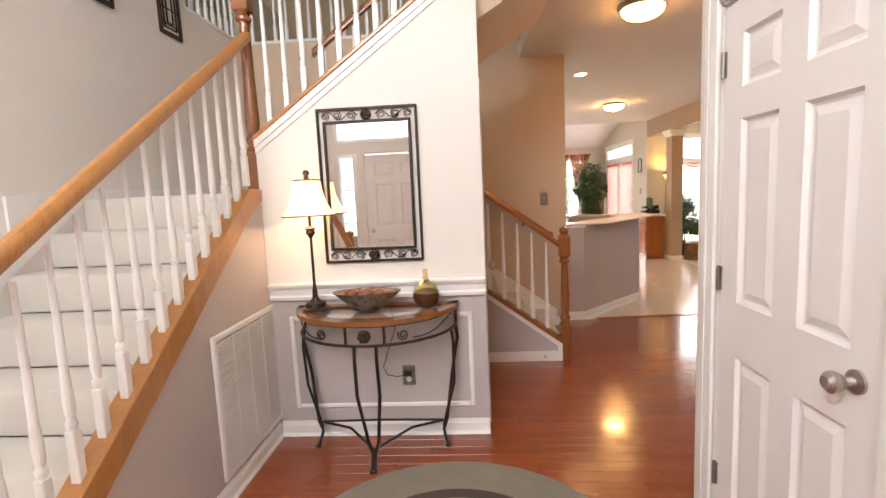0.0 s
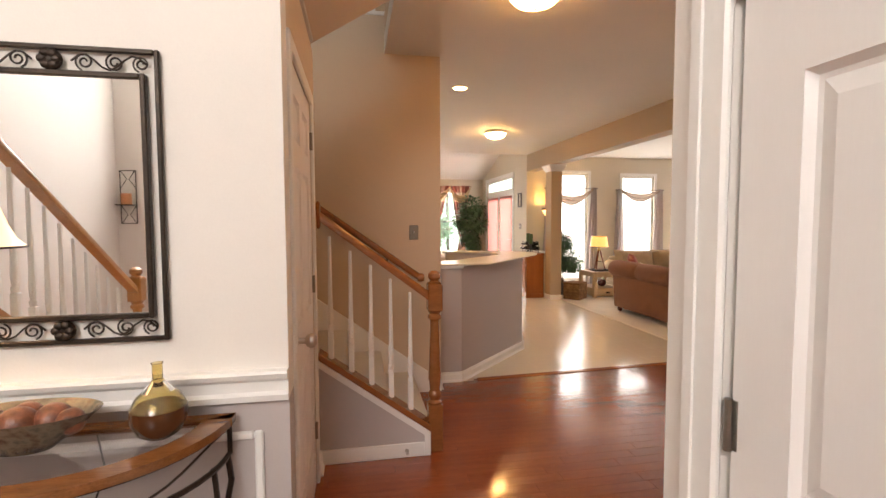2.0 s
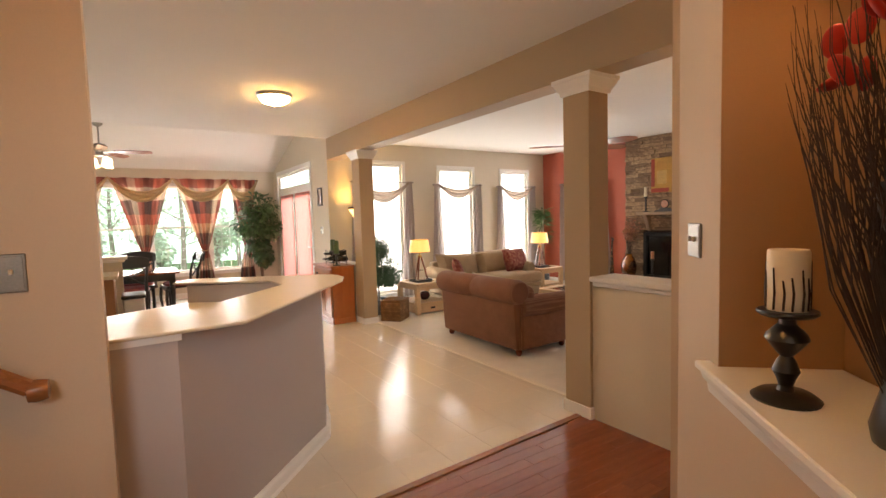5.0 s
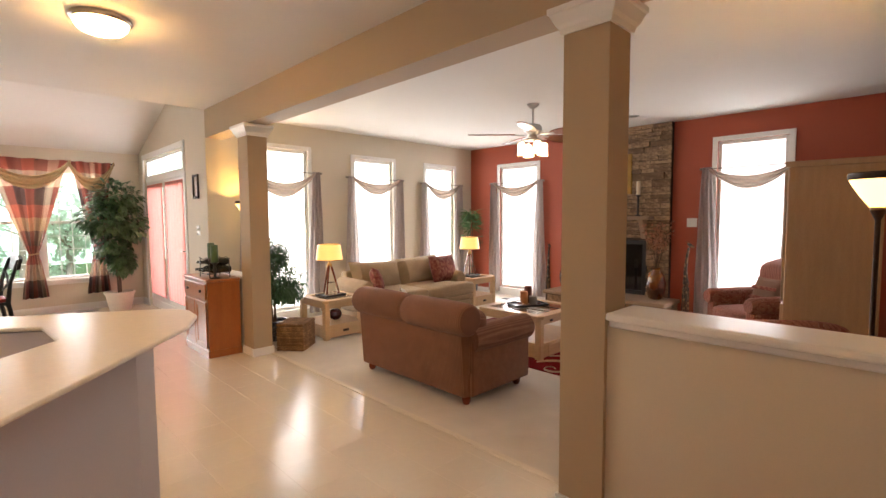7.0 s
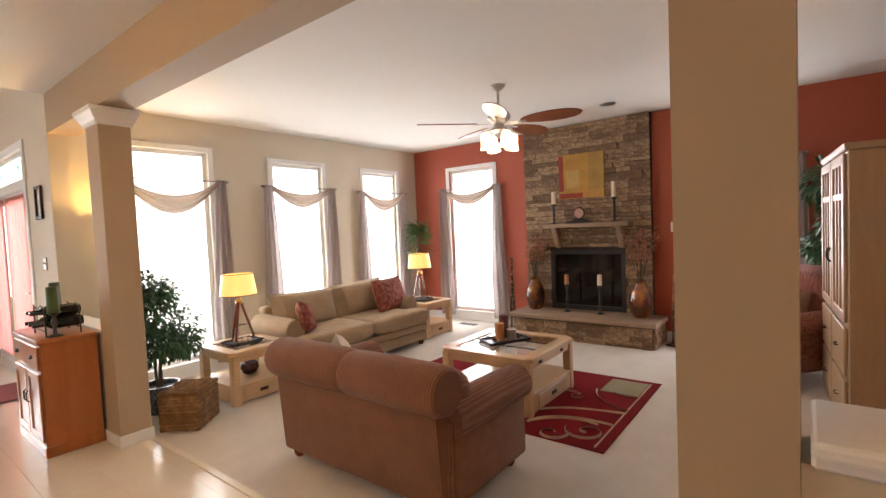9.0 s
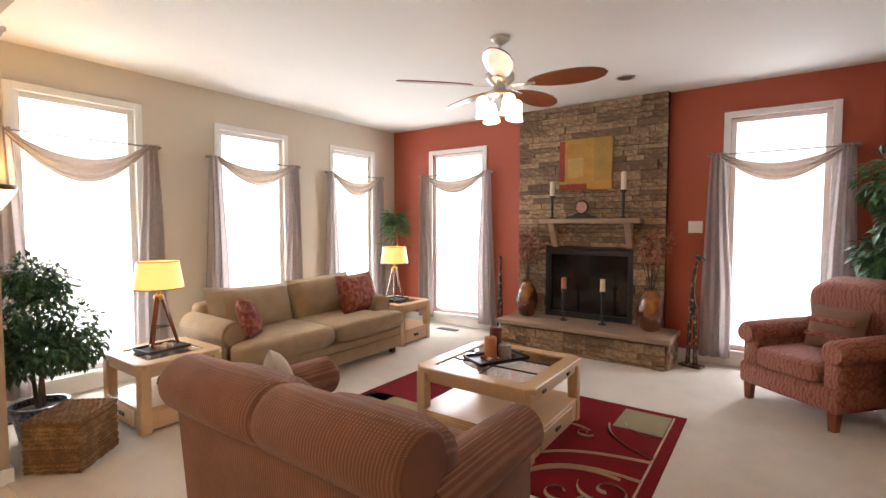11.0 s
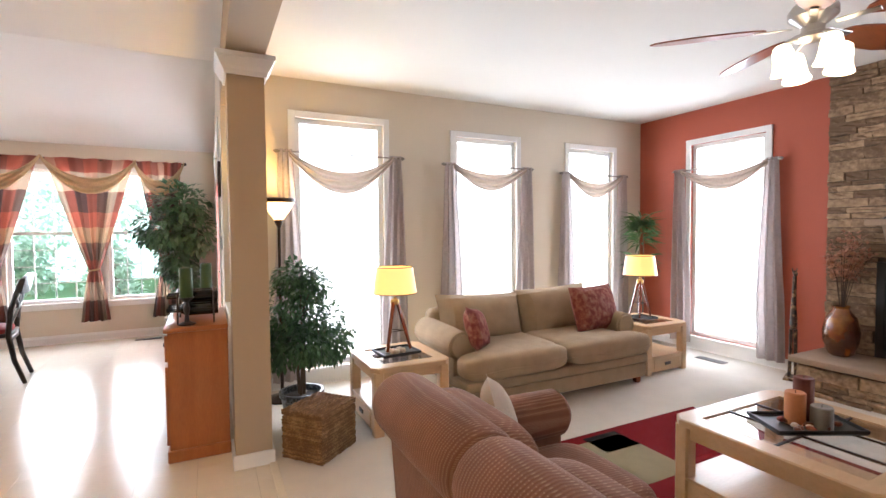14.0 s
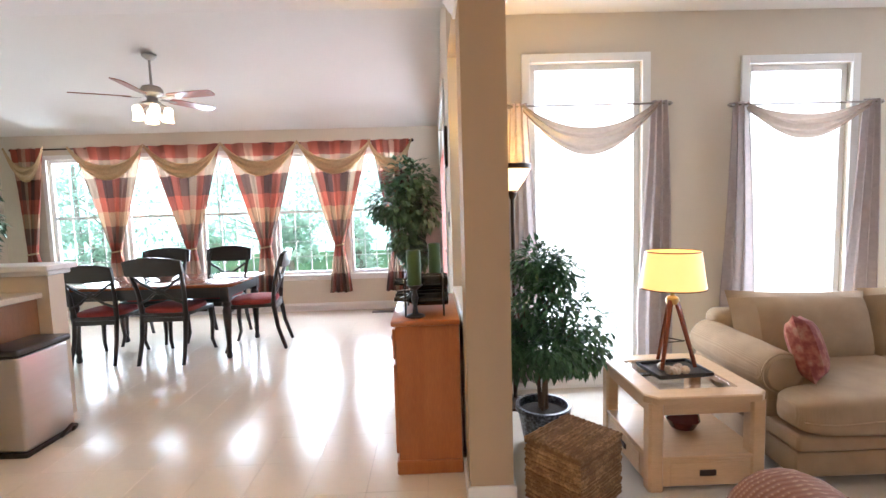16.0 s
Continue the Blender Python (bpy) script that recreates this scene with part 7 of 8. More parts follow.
# ---------------------------------------------------------------- curtains of the living room
def scarf_curtain(axis, a, u0, u1, inside, zr, sag0, sag1):
    """Rod with finials and a draped scarf: a swag between two tails."""
    t = thing("window_scarf", "sheer taupe scarf draped over a thin metal rod", "curtain", None, "window scarves")
    def at(u, d, z):
        return (a + inside * d, u, z) if axis == "x" else (u, a + inside * d, z)
    b = BM()
    tube(b, [at(u0 - 0.14, 0.07, zr), at(u1 + 0.14, 0.07, zr)], 0.007, 8)
    part("rod", b, PEWTER, t)
    for u, sg in ((u0 - 0.14, -1), (u1 + 0.14, 1)):
        b = BM()
        tube(b, [at(u, 0.07, zr), at(u + sg * 0.02, 0.07, zr), at(u + sg * 0.035, 0.07, zr), at(u + sg * 0.055, 0.07, zr)], [0.008, 0.016, 0.017, 0.004], 8)
        part("finial", b, PEWTER, t)
        b = BM()
        tube(b, [at(u - sg * 0.06, 0.002, zr), at(u - sg * 0.06, 0.07, zr)], 0.005, 6)
        part("bracket", b, PEWTER, t)
    w0, w1 = u0 - 0.07, u1 + 0.07
    b = BM()
    nu, nv = 30, 14
    g = [[None] * (nv + 1) for _ in range(nu + 1)]
    for i in range(nu + 1):
        s_ = i / nu
        for j in range(nv + 1):
            v = j / nv
            sag = (sag0 + sag1 * v) * (1 - (2 * s_ - 1) ** 2) ** 0.9
            edge = abs(2 * s_ - 1) ** 6
            d = 0.088 + 0.020 * math.sin(v * 15 + 2.5 * s_) * (1 - 0.6 * edge) + 0.02 * math.sin(v * math.pi)
            z = zr + 0.018 - sag - 0.10 * v * edge * 0.6
            g[i][j] = b.verts.new(at(w0 + (w1 - w0) * s_, d, z))
    for i in range(nu):
        for j in range(nv):
            b.faces.new((g[i][j], g[i + 1][j], g[i + 1][j + 1], g[i][j + 1]))
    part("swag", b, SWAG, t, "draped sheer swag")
    for uc, sg in ((w0, -1), (w1, 1)):
        b = BM()
        nz, nv = 16, 22
        g = [[None] * (nv + 1) for _ in range(nz + 1)]
        for i in range(nz + 1):
            s_ = i / nz
            z = zr + 0.02 - (zr - 0.06) * s_
            hw = 0.06 + 0.075 * min(1, s_ * 1.4)
            for j in range(nv + 1):
                v = 2 * j / nv - 1
                g[i][j] = b.verts.new(at(uc + sg * 0.02 + v * hw + 0.008 * math.sin(s_ * 5 + sg), 0.075 + 0.024 * math.sin(v * 9.5 + s_ * 1.3) * (0.6 + 0.4 * s_), z))
        for i in range(nz):
            for j in range(nv):
                b.faces.new((g[i][j], g[i + 1][j], g[i + 1][j + 1], g[i][j + 1]))
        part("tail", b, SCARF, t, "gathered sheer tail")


scarf_curtain("y", 10.29, *NORTH_WINDOWS[0], -1, 2.085, 0.18, 0.19)
scarf_curtain("y", 10.29, *NORTH_WINDOWS[1], -1, 2.06, 0.10, 0.17)
scarf_curtain("y", 10.29, *NORTH_WINDOWS[2], -1, 2.04, 0.12, 0.17)
scarf_curtain("x", 8.69, *EAST_WINDOWS[0], -1, 2.06, 0.11, 0.16)
scarf_curtain("x", 8.69, *EAST_WINDOWS[1], -1, 2.06, 0.13, 0.16)


# ---------------------------------------------------------------- lamps and fans
def torchiere(x, y):
    t = thing("floor_lamp", "dark torchiere floor lamp with a lit patterned glass bowl", "floor lamp", pose(x, y, 0.004), "torchieres")
    b = BM()
    lathe(b, [(0.13, 0), (0.13, 0.015), (0.05, 0.03), (0.014, 0.05), (0.012, 0.7), (0.018, 0.72), (0.012, 0.74), (0.012, 1.42), (0.035, 1.47), (0.03, 1.49)], 20)
    part("stand", b, BRONZE, t)
    b = BM()
    lathe(b, [(0.035, 1.485), (0.075, 1.54), (0.11, 1.60), (0.122, 1.625)], 28, cap=False)
    part("bowl", b, TORCH, t, "lit cream glass bowl")
    b = BM()
    lathe(b, [(0.122, 1.625), (0.128, 1.635), (0.128, 1.655), (0.122, 1.66)], 28, cap=False)
    part("rim_band", b, BRONZE, t, "patterned rim band")
    b = BM()
    lathe(b, [(0.045, 1.55), (0.05, 1.60), (0.03, 1.63), (0, 1.64)], 14)
    part("bulb", b, TORCH_UP, t)


torchiere(4.20, 10.02)
torchiere(5.05, 4.25)


def ceiling_fan(x, y, z, rod, blade_r, a0, label, oval=True, cups=4, metal=NICKEL):
    t = thing("ceiling_fan", label, "ceiling fan", pose(x, y, z))
    b = BM()
    lathe(b, [(0.07, 0.0), (0.068, -0.02), (0.03, -0.05), (0.012, -0.055), (0.012, -rod), (0.04, -rod - 0.01)], 20, cap=False)
    part("downrod", b, metal, t)
    b = BM()
    zz = -rod
    lathe(b, [(0.03, zz), (0.085, zz - 0.02), (0.105, zz - 0.05), (0.105, zz - 0.085), (0.075, zz - 0.11), (0.05, zz - 0.13), (0.05, zz - 0.16), (0.075, zz - 0.17), (0.075, zz - 0.19), (0.03, zz - 0.205), (0, zz - 0.21)], 24)
    part("motor", b, metal, t)
    for k in range(5):
        m = Matrix.Rotation(radians(a0 + 72 * k), 4, "Z") @ Matrix.Translation((0, 0, zz - 0.125)) @ Matrix.Rotation(radians(-13), 4, "X")
        b = BM()
        pts = []
        n = 16
        for i in range(n):
            a = 2 * math.pi * i / n
            if oval:
                pts.append((0.20 + (blade_r - 0.20) / 2 * (1 + math.cos(a)), 0.098 * math.sin(a) * (1 + 0.15 * math.cos(a))))
            else:
                pts.append((0.18 + (blade_r - 0.18) / 2 * (1 + math.copysign(abs(math.cos(a)) ** 0.3, math.cos(a))), 0.062 * math.copysign(abs(math.sin(a)) ** 0.5, math.sin(a)) * (1 + 0.1 * math.cos(a))))
        prism(b, pts, "z", -0.004, 0.004, m=m)
        bl = part("blade", b, FANBLADE, t, "reddish wooden fan blade")
        b = BM()
        box(b, 0.09, 0.26, -0.018, 0.018, -0.012, -0.005, 0.003, m=m)
        part("blade_iron", b, metal, bl)
    for k in range(cups):
        a = radians(a0 + 30 + 360 / cups * k)
        m = Matrix.Translation((0.145 * math.cos(a), 0.145 * math.sin(a), zz - 0.215)) @ Matrix.Rotation(radians(9), 4, Vector((-math.sin(a), math.cos(a), 0)))
        b = BM()
        tube(b, [(0.04 * math.cos(a), 0.04 * math.sin(a), zz - 0.18), (0.09 * math.cos(a), 0.09 * math.sin(a), zz - 0.19), (0.143 * math.cos(a), 0.143 * math.sin(a), zz - 0.215)], 0.008, 6)
        part("lamp_arm", b, metal, t)
        b = BM()
        lathe(b, [(0.022, 0.0), (0.038, -0.012), (0.046, -0.045), (0.048, -0.085), (0.054, -0.115), (0.066, -0.145), (0.062, -0.147), (0.05, -0.115), (0.0, -0.10)], 18, m)
        part("lamp_glass", b, BULB_GLASS, t, "lit frosted glass cup")


ceiling_fan(6.41, 7.28, CEIL, 0.22, 0.75, -153.0, "nickel ceiling fan with red wooden blades and lit cups")
ceiling_fan(0.83, 11.84, 3.03, 0.30, 0.70, -84, "nickel ceiling fan with wooden blades over the dining table", False, metal=PEWTER)

# ---------------------------------------------------------------- fireplace
FX = 8.62
t = thing("fireplace_insert", "black gas fireplace insert with dark glass", "fireplace", pose(FX, 7.335, 0.31))
b = BM()
frame_ring(b, "x", -0.02, 0.05, -0.44, 0.44, 0.06, 0.73, 0.06, True, 0.004)
part("surround", b, FIREBOX, t)
b = BM()
box(b, 0.02, 0.026, -0.44, 0.44, 0.06, 0.73)
part("glass_front", b, FIREGLASS, t, "dark reflective glass")
b = BM()
for k in range(5):
    box(b, -0.012, 0.0, -0.42, 0.42, 0.745 + k * 0.008, 0.749 + k * 0.008)
    box(b, -0.012, 0.0, -0.42, 0.42, 0.012 + k * 0.008, 0.016 + k * 0.008)
part("louvre", b, BLACK, t)
b = BM()
for k in range(3):
    tube(b, [(0.05, -0.25 + 0.12 * k, 0.14 + 0.02 * k), (0.055, 0.05 + 0.1 * k, 0.20 - 0.03 * k)], 0.03, 8)
part("log", b, BARK, t)
t = thing("mantel_shelf", "rough tan stone mantel shelf on two stone brackets", "mantel")
part("shelf", box(BM(), 8.41, FX - 0.001, 6.74, 7.85, 1.40, 1.452, 0.008, 2), HEARTHSTONE, t)
for y in (6.88, 7.72):
    b = BM()
    prism(b, [(FX - 0.001, 1.12), (8.575, 1.14), (8.545, 1.22), (8.48, 1.35), (8.45, 1.399), (FX - 0.001, 1.399)], "y", y - 0.035, y + 0.035, 0.006)
    part("bracket", b, HEARTHSTONE, t)
t = thing("canvas_painting", "abstract canvas in ochre, gold and red above the mantel", "painting", pose(FX - 0.012, 7.37, 1.775))
CANV = [material("paint_" + n_, c_, 0.7, 7, 0.5, 0.3, 60) for n_, c_ in (("gold", (0.55, 0.30, 0.05)), ("red", (0.36, 0.045, 0.02)), ("cream", (0.60, 0.38, 0.11)), ("olive", (0.44, 0.26, 0.055)), ("amber", (0.55, 0.28, 0.05)))]
part("canvas", box(BM(), -0.03, 0.0, -0.30, 0.30, 0, 0.575, 0.004), CANV[0], t)
for y0, y1, z0, z1_, k in ((0.235, 0.298, 0.10, 0.56, 1), (0.02, 0.20, 0.14, 0.36, 2), (-0.298, -0.10, 0.10, 0.57, 3), (-0.02, 0.298, 0.005, 0.07, 1), (-0.26, -0.06, 0.005, 0.09, 4), (0.02, 0.20, 0.37, 0.52, 4)):
    part("colour_field", box(BM(), -0.032, -0.0301, y0, y1, z0, z1_), CANV[k], t)
t = thing("mantel_clock", "round clock on a curved black stand", "clock", pose(8.50, 7.37, 1.453))
b = BM()
prism(b, [(-0.20, 0), (0.20, 0), (0.17, 0.02), (0.10, 0.035), (0.07, 0.06), (-0.07, 0.06), (-0.10, 0.035), (-0.17, 0.02)], "x", -0.02, 0.02, 0.003)
part("stand", b, BLACK, t)
b = BM()
lathe(b, [(0.072, -0.012), (0.078, 0.0), (0.070, 0.012), (0, 0.012)], 28, Matrix.Translation((-0.012, 0, 0.125)) @ Matrix.Rotation(radians(-90), 4, "Y"))
part("case", b, BRONZE, t)
b = BM()
lathe(b, [(0.062, 0.0125), (0.04, 0.0135), (0, 0.0135)], 28, Matrix.Translation((-0.012, 0, 0.125)) @ Matrix.Rotation(radians(-90), 4, "Y"))
part("dial", b, patterned("dial_rose", (0.45, 0.20, 0.14), (0.52, 0.32, 0.24), (0.30, 0.10, 0.07), 16, rough=0.4), t, "rose coloured dial")


def stick(x, y, z, h, ch, cm, label="tall black candle stand with a cream candle"):
    t = thing("candle_holder", label, "candle holder", pose(x, y, z), "fireplace candles")
    b = BM()
    lathe(b, [(0.045, 0), (0.048, 0.006), (0.03, 0.016), (0.012, 0.025), (0.018, h * 0.25), (0.011, h * 0.3), (0.019, h * 0.5), (0.011, h * 0.56), (0.017, h * 0.78), (0.012, h * 0.85), (0.034, h - 0.006), (0.036, h), (0, h)], 16)
    part("stand", b, BLACK, t)
    b = BM()
    lathe(b, [(0.027, h), (0.028, h + 0.003), (0.027, h + ch), (0.02, h + ch + 0.002), (0, h + ch - 0.003)], 16)
    part("candle", b, cm, t)


stick(8.50, 7.72, 1.453, 0.26, 0.16, WAX)
stick(8.50, 6.93, 1.453, 0.30, 0.19, WAX)
stick(8.40, 7.53, 0.311, 0.36, 0.12, WAX_ORANGE)
stick(8.40, 7.10, 0.311, 0.36, 0.13, WAX)


def branch_vase(x, y, z, seed, k_=1.0):
    t = thing("floor_vase", "large amber glass vase with dried copper branches", "vase", pose(x, y, z) @ Matrix.Diagonal((k_, k_, k_, 1)), "hearth vases")
    b = BM()
    lathe(b, [(0.06, 0), (0.085, 0.02), (0.118, 0.12), (0.122, 0.20), (0.10, 0.30), (0.062, 0.355), (0.052, 0.375), (0.066, 0.395), (0.06, 0.395), (0.045, 0.375)], 26)
    part("vase", b, AMBER_DARK, t, "streaked amber glass")
    r_ = random.Random(seed)
    tips = []
    for k in range(16):
        a, q = r_.uniform(0, 6.28), r_.uniform(0.05, 0.24)
        top = Vector((q * math.cos(a), q * math.sin(a), r_.uniform(0.75, 1.02)))
        mid = Vector((top.x * 0.4, top.y * 0.4, 0.62))
        b = BM()
        tube(b, [(0, 0, 0.3), tuple(mid), tuple(top)], [0.003, 0.0025, 0.0012], 4)
        part("branch", b, TWIG, t)
        tips += [(mid, top)]
    b = BM()
    for mid, top in tips:
        for k in range(34):
            p_ = mid.lerp(top, r_.uniform(0.0, 1.05)) + Vector((r_.uniform(-0.03, 0.03), r_.uniform(-0.03, 0.03), r_.uniform(-0.02, 0.02)))
            leaf_verts(b, p_, Vector((r_.uniform(-1, 1), r_.uniform(-1, 1), r_.uniform(-0.4, 1))), Vector((0, 0, 1)), 0.046, 0.028)
    part("dried_leaves", b, DRIED, t, "small dried copper leaves", smooth=False)


branch_vase(8.42, 7.99, 0.311, 41, 1.06)
branch_vase(8.40, 6.62, 0.311, 42, 1.08)


def giraffe(m, h, label):
    b = BM()
    s_ = h / 1.15
    for dx, dy in ((-0.03, -0.02), (0.03, -0.02), (-0.03, 0.02), (0.03, 0.02)):
        tube(b, [(dx * 1.2, dy * 1.2, 0.02), (dx, dy, 0.25 * s_), (dx * 0.8, dy * 0.8, 0.52 * s_)], [0.011, 0.009, 0.013], 8)
    ellipsoid(b, 0.042, 0.030, 0.075 * s_, 1, Matrix.Translation((0, 0, 0.58 * s_)), 14, 10)
    tube(b, [(0.0, 0, 0.60 * s_), (0.01, 0, 0.75 * s_), (-0.005, 0, 0.92 * s_), (-0.03, 0, 1.06 * s_)], [0.031, 0.022, 0.017, 0.015], 10)
    ellipsoid(b, 0.055, 0.02, 0.022, 1, Matrix.Translation((-0.055, 0, 1.09 * s_)) @ Matrix.Rotation(radians(-25), 4, "Y"), 12, 8)
    for dy in (-0.012, 0.012):
        tube(b, [(-0.025, dy, 1.10 * s_), (-0.015, dy * 1.6, 1.145 * s_)], 0.005, 5)
    box(b, -0.10, 0.10, -0.06, 0.06, 0.0, 0.022, 0.004)
    ob = link_mesh("giraffe_statue", b, patterned("carved_wood", (0.025, 0.015, 0.012), (0.06, 0.03, 0.018), (0.42, 0.27, 0.13), 26, rough=0.5))
    soften(ob)
    ob.matrix_world = m
    tagged(ob, label, "statue")


giraffe(pose(8.42, 6.24, 0.004, 0, 0, 70), 1.12, "carved wooden giraffe statue on a dark base")
giraffe(pose(8.44, 8.36, 0.004, 0, 0, 200), 1.02, "slim carved wooden giraffe statue beside the hearth")

# armoire
t = thing("armoire", "tall whitewashed oak armoire with panelled doors", "armoire", pose(7.05, 4.625, 0.004, 0, 0, 4.4))
ARMOIRE_OAK = material("armoire_oak", (0.44, 0.29, 0.16), 0.45, 4, 0.35, 0.06, 36, tint=(0.32, 0.19, 0.10), stretch=(8, 8, 1), coat=0.1)
part("body", box(BM(), -0.57, 0.57, -0.30, 0.28, 0.05, 1.83, 0.006), ARMOIRE_OAK, t)
part("plinth", box(BM(), -0.58, 0.58, -0.31, 0.295, 0.0, 0.05, 0.005), ARMOIRE_OAK, t)
b = BM()
prism(b, [(-0.305, 1.831), (0.285, 1.831), (0.30, 1.85), (0.302, 1.875), (-0.305, 1.875)], "x", -0.58, 0.58, 0.004)
part("cornice", b, ARMOIRE_OAK, t)
for sx in (-1, 1):
    b = BM()
    xa, xb = sorted((sx * 0.01, sx * 0.55))
    frame_ring(b, "y", 0.281, 0.302, xa + 0.07, xb - 0.07, 0.82, 1.75, 0.065, True, 0.004)
    box(b, xa + 0.07, xb - 0.07, 0.281, 0.290, 0.82, 1.75)
    for k in (1, 2):
        box(b, xa + 0.07 + (xb - xa - 0.14) * k / 3 - 0.012, xa + 0.07 + (xb - xa - 0.14) * k / 3 + 0.012, 0.290, 0.299, 0.82, 1.75)
    box(b, xa + 0.07, xb - 0.07, 0.290, 0.299, 1.53, 1.57)
    d_ = part("door", b, ARMOIRE_OAK, t)
    b = BM()
    tube(b, [(sx * 0.04, 0.31, 1.10), (sx * 0.04, 0.325, 1.13), (sx * 0.04, 0.325, 1.17), (sx * 0.04, 0.31, 1.20)], 0.006, 6)
    part("handle", b, BRONZE, d_)
    for z0, z1_ in ((0.08, 0.38), (0.41, 0.72)):
        d_ = part("drawer", box(BM(), xa + 0.01, xb - 0.01, 0.281, 0.302, z0, z1_, 0.005), ARMOIRE_OAK, t)
        b = BM()
        tube(b, [((xa + xb) / 2 - 0.04, 0.303, (z0 + z1_) / 2), ((xa + xb) / 2 - 0.03, 0.32, (z0 + z1_) / 2), ((xa + xb) / 2 + 0.03, 0.32, (z0 + z1_) / 2), ((xa + xb) / 2 + 0.04, 0.303, (z0 + z1_) / 2)], 0.005, 6)
        part("handle", b, BRONZE, d_)


def floor_vent(x, y, rz):
    t = thing("floor_register", "small dark floor register", "vent", pose(x, y, 0.004, 0, 0, rz))
    part("frame", box(BM(), -0.15, 0.15, -0.055, 0.055, 0.0, 0.006, 0.002), BRONZE, t)
    for k in range(9):
        part("slat", box(BM(), -0.13 + k * 0.03, -0.118 + k * 0.03, -0.04, 0.04, 0.006, 0.009), BLACK, t)


floor_vent(8.38, 9.10, 90)
floor_vent(2.95, 13.2, 0)

# ---------------------------------------------------------------- cabinet by the column
t = thing("sideboard", "small cherry sideboard with a drawer and two doors", "cabinet", pose(3.61, 9.56, 0))
part("body", box(BM(), -0.165, 0.165, -0.36, 0.36, 0.06, 0.79, 0.004), CHERRYWOOD, t)
part("plinth", box(BM(), -0.178, 0.168, -0.372, 0.372, 0.0, 0.075, 0.006), CHERRYWOOD, t)
part("top", box(BM(), -0.185, 0.168, -0.378, 0.378, 0.79, 0.82, 0.008, 2), CHERRYWOOD, t)
for y0, y1 in ((-0.34, -0.005), (0.005, 0.34)):
    b = BM()
    frame_ring(b, "x", -0.182, -0.166, y0 + 0.055, y1 - 0.055, 0.15, 0.53, 0.05, True, 0.003)
    box(b, -0.174, -0.166, y0 + 0.055, y1 - 0.055, 0.15, 0.53)
    d_ = part("door", b, CHERRYWOOD, t)
    yk = y1 - 0.03 if y0 < -0.1 else y0 + 0.03
    b = BM()
    tube(b, [(-0.183, yk, 0.42), (-0.197, yk, 0.41), (-0.197, yk, 0.35), (-0.183, yk, 0.34)], 0.005, 6)
    part("handle", b, BRONZE, d_)
d_ = part("drawer", box(BM(), -0.182, -0.166, -0.34, 0.34, 0.61, 0.77, 0.005), CHERRYWOOD, t)
for y in (-0.2, 0.2):
    b = BM()
    ellipsoid(b, 0.012, 0.03, 0.018, 1, Matrix.Translation((-0.188, y, 0.69)), 12, 8)
    part("handle", b, BRONZE, d_)
t = thing("wine_rack", "black iron rack holding dark wine bottles", "wine rack", pose(3.60, 9.42, 0.821))
for x in (-0.10, 0.10):
    b = BM()
    for y in (-0.15, 0.15):
        tube(b, [(x, y, 0.0), (x, y * 0.9, 0.20)], 0.005, 6)
    tube(b, [(x, -0.16, 0.20), (x, -0.05, 0.215), (x, 0.05, 0.185), (x, 0.16, 0.21)], 0.005, 6)
    tube(b, [(x, -0.15, 0.04), (x, 0.15, 0.04)], 0.005, 6)
    part("rack_side", b, BLACKMETAL, t)
for y, z in ((-0.10, 0.085), (0.0, 0.085), (0.10, 0.085), (-0.05, 0.165), (0.05, 0.165)):
    o = thing("wine_bottle", "dark wine bottle lying in the rack", "bottle", pose(3.60, 9.42 + y, 0.821 + z), "bottles in the rack")
    b = BM()
    lathe(b, [(0, 0.0), (0.034, 0.004), (0.037, 0.02), (0.037, 0.17), (0.030, 0.195), (0.014, 0.22), (0.013, 0.29), (0.015, 0.292), (0, 0.294)], 16, Matrix.Translation((0.13, 0, 0)) @ Matrix.Rotation(radians(-90), 4, "Y"))
    part("bottle", b, material("wine_glass_dark", (0.012, 0.014, 0.010), 0.12, 5, 0.2, 0.0, 30), o)
for x, y, h in ((3.55, 9.27, 0.17), (3.66, 9.70, 0.17)):
    o = thing("candle_holder", "black stand with a tall green pillar candle", "candle holder", pose(x, y, 0.821), "green candles")
    b = BM()
    lathe(b, [(0.05, 0), (0.05, 0.008), (0.015, 0.02), (0.011, 0.06), (0.02, 0.10), (0.010, 0.14), (0.042, h - 0.004), (0.044, h), (0, h)], 16)
    part("stand", b, BLACK, o)
    b = BM()
    lathe(b, [(0.036, h), (0.037, h + 0.004), (0.036, h + 0.18), (0.03, h + 0.183), (0, h + 0.178)], 18)
    part("candle", b, WAX_GREEN, o)

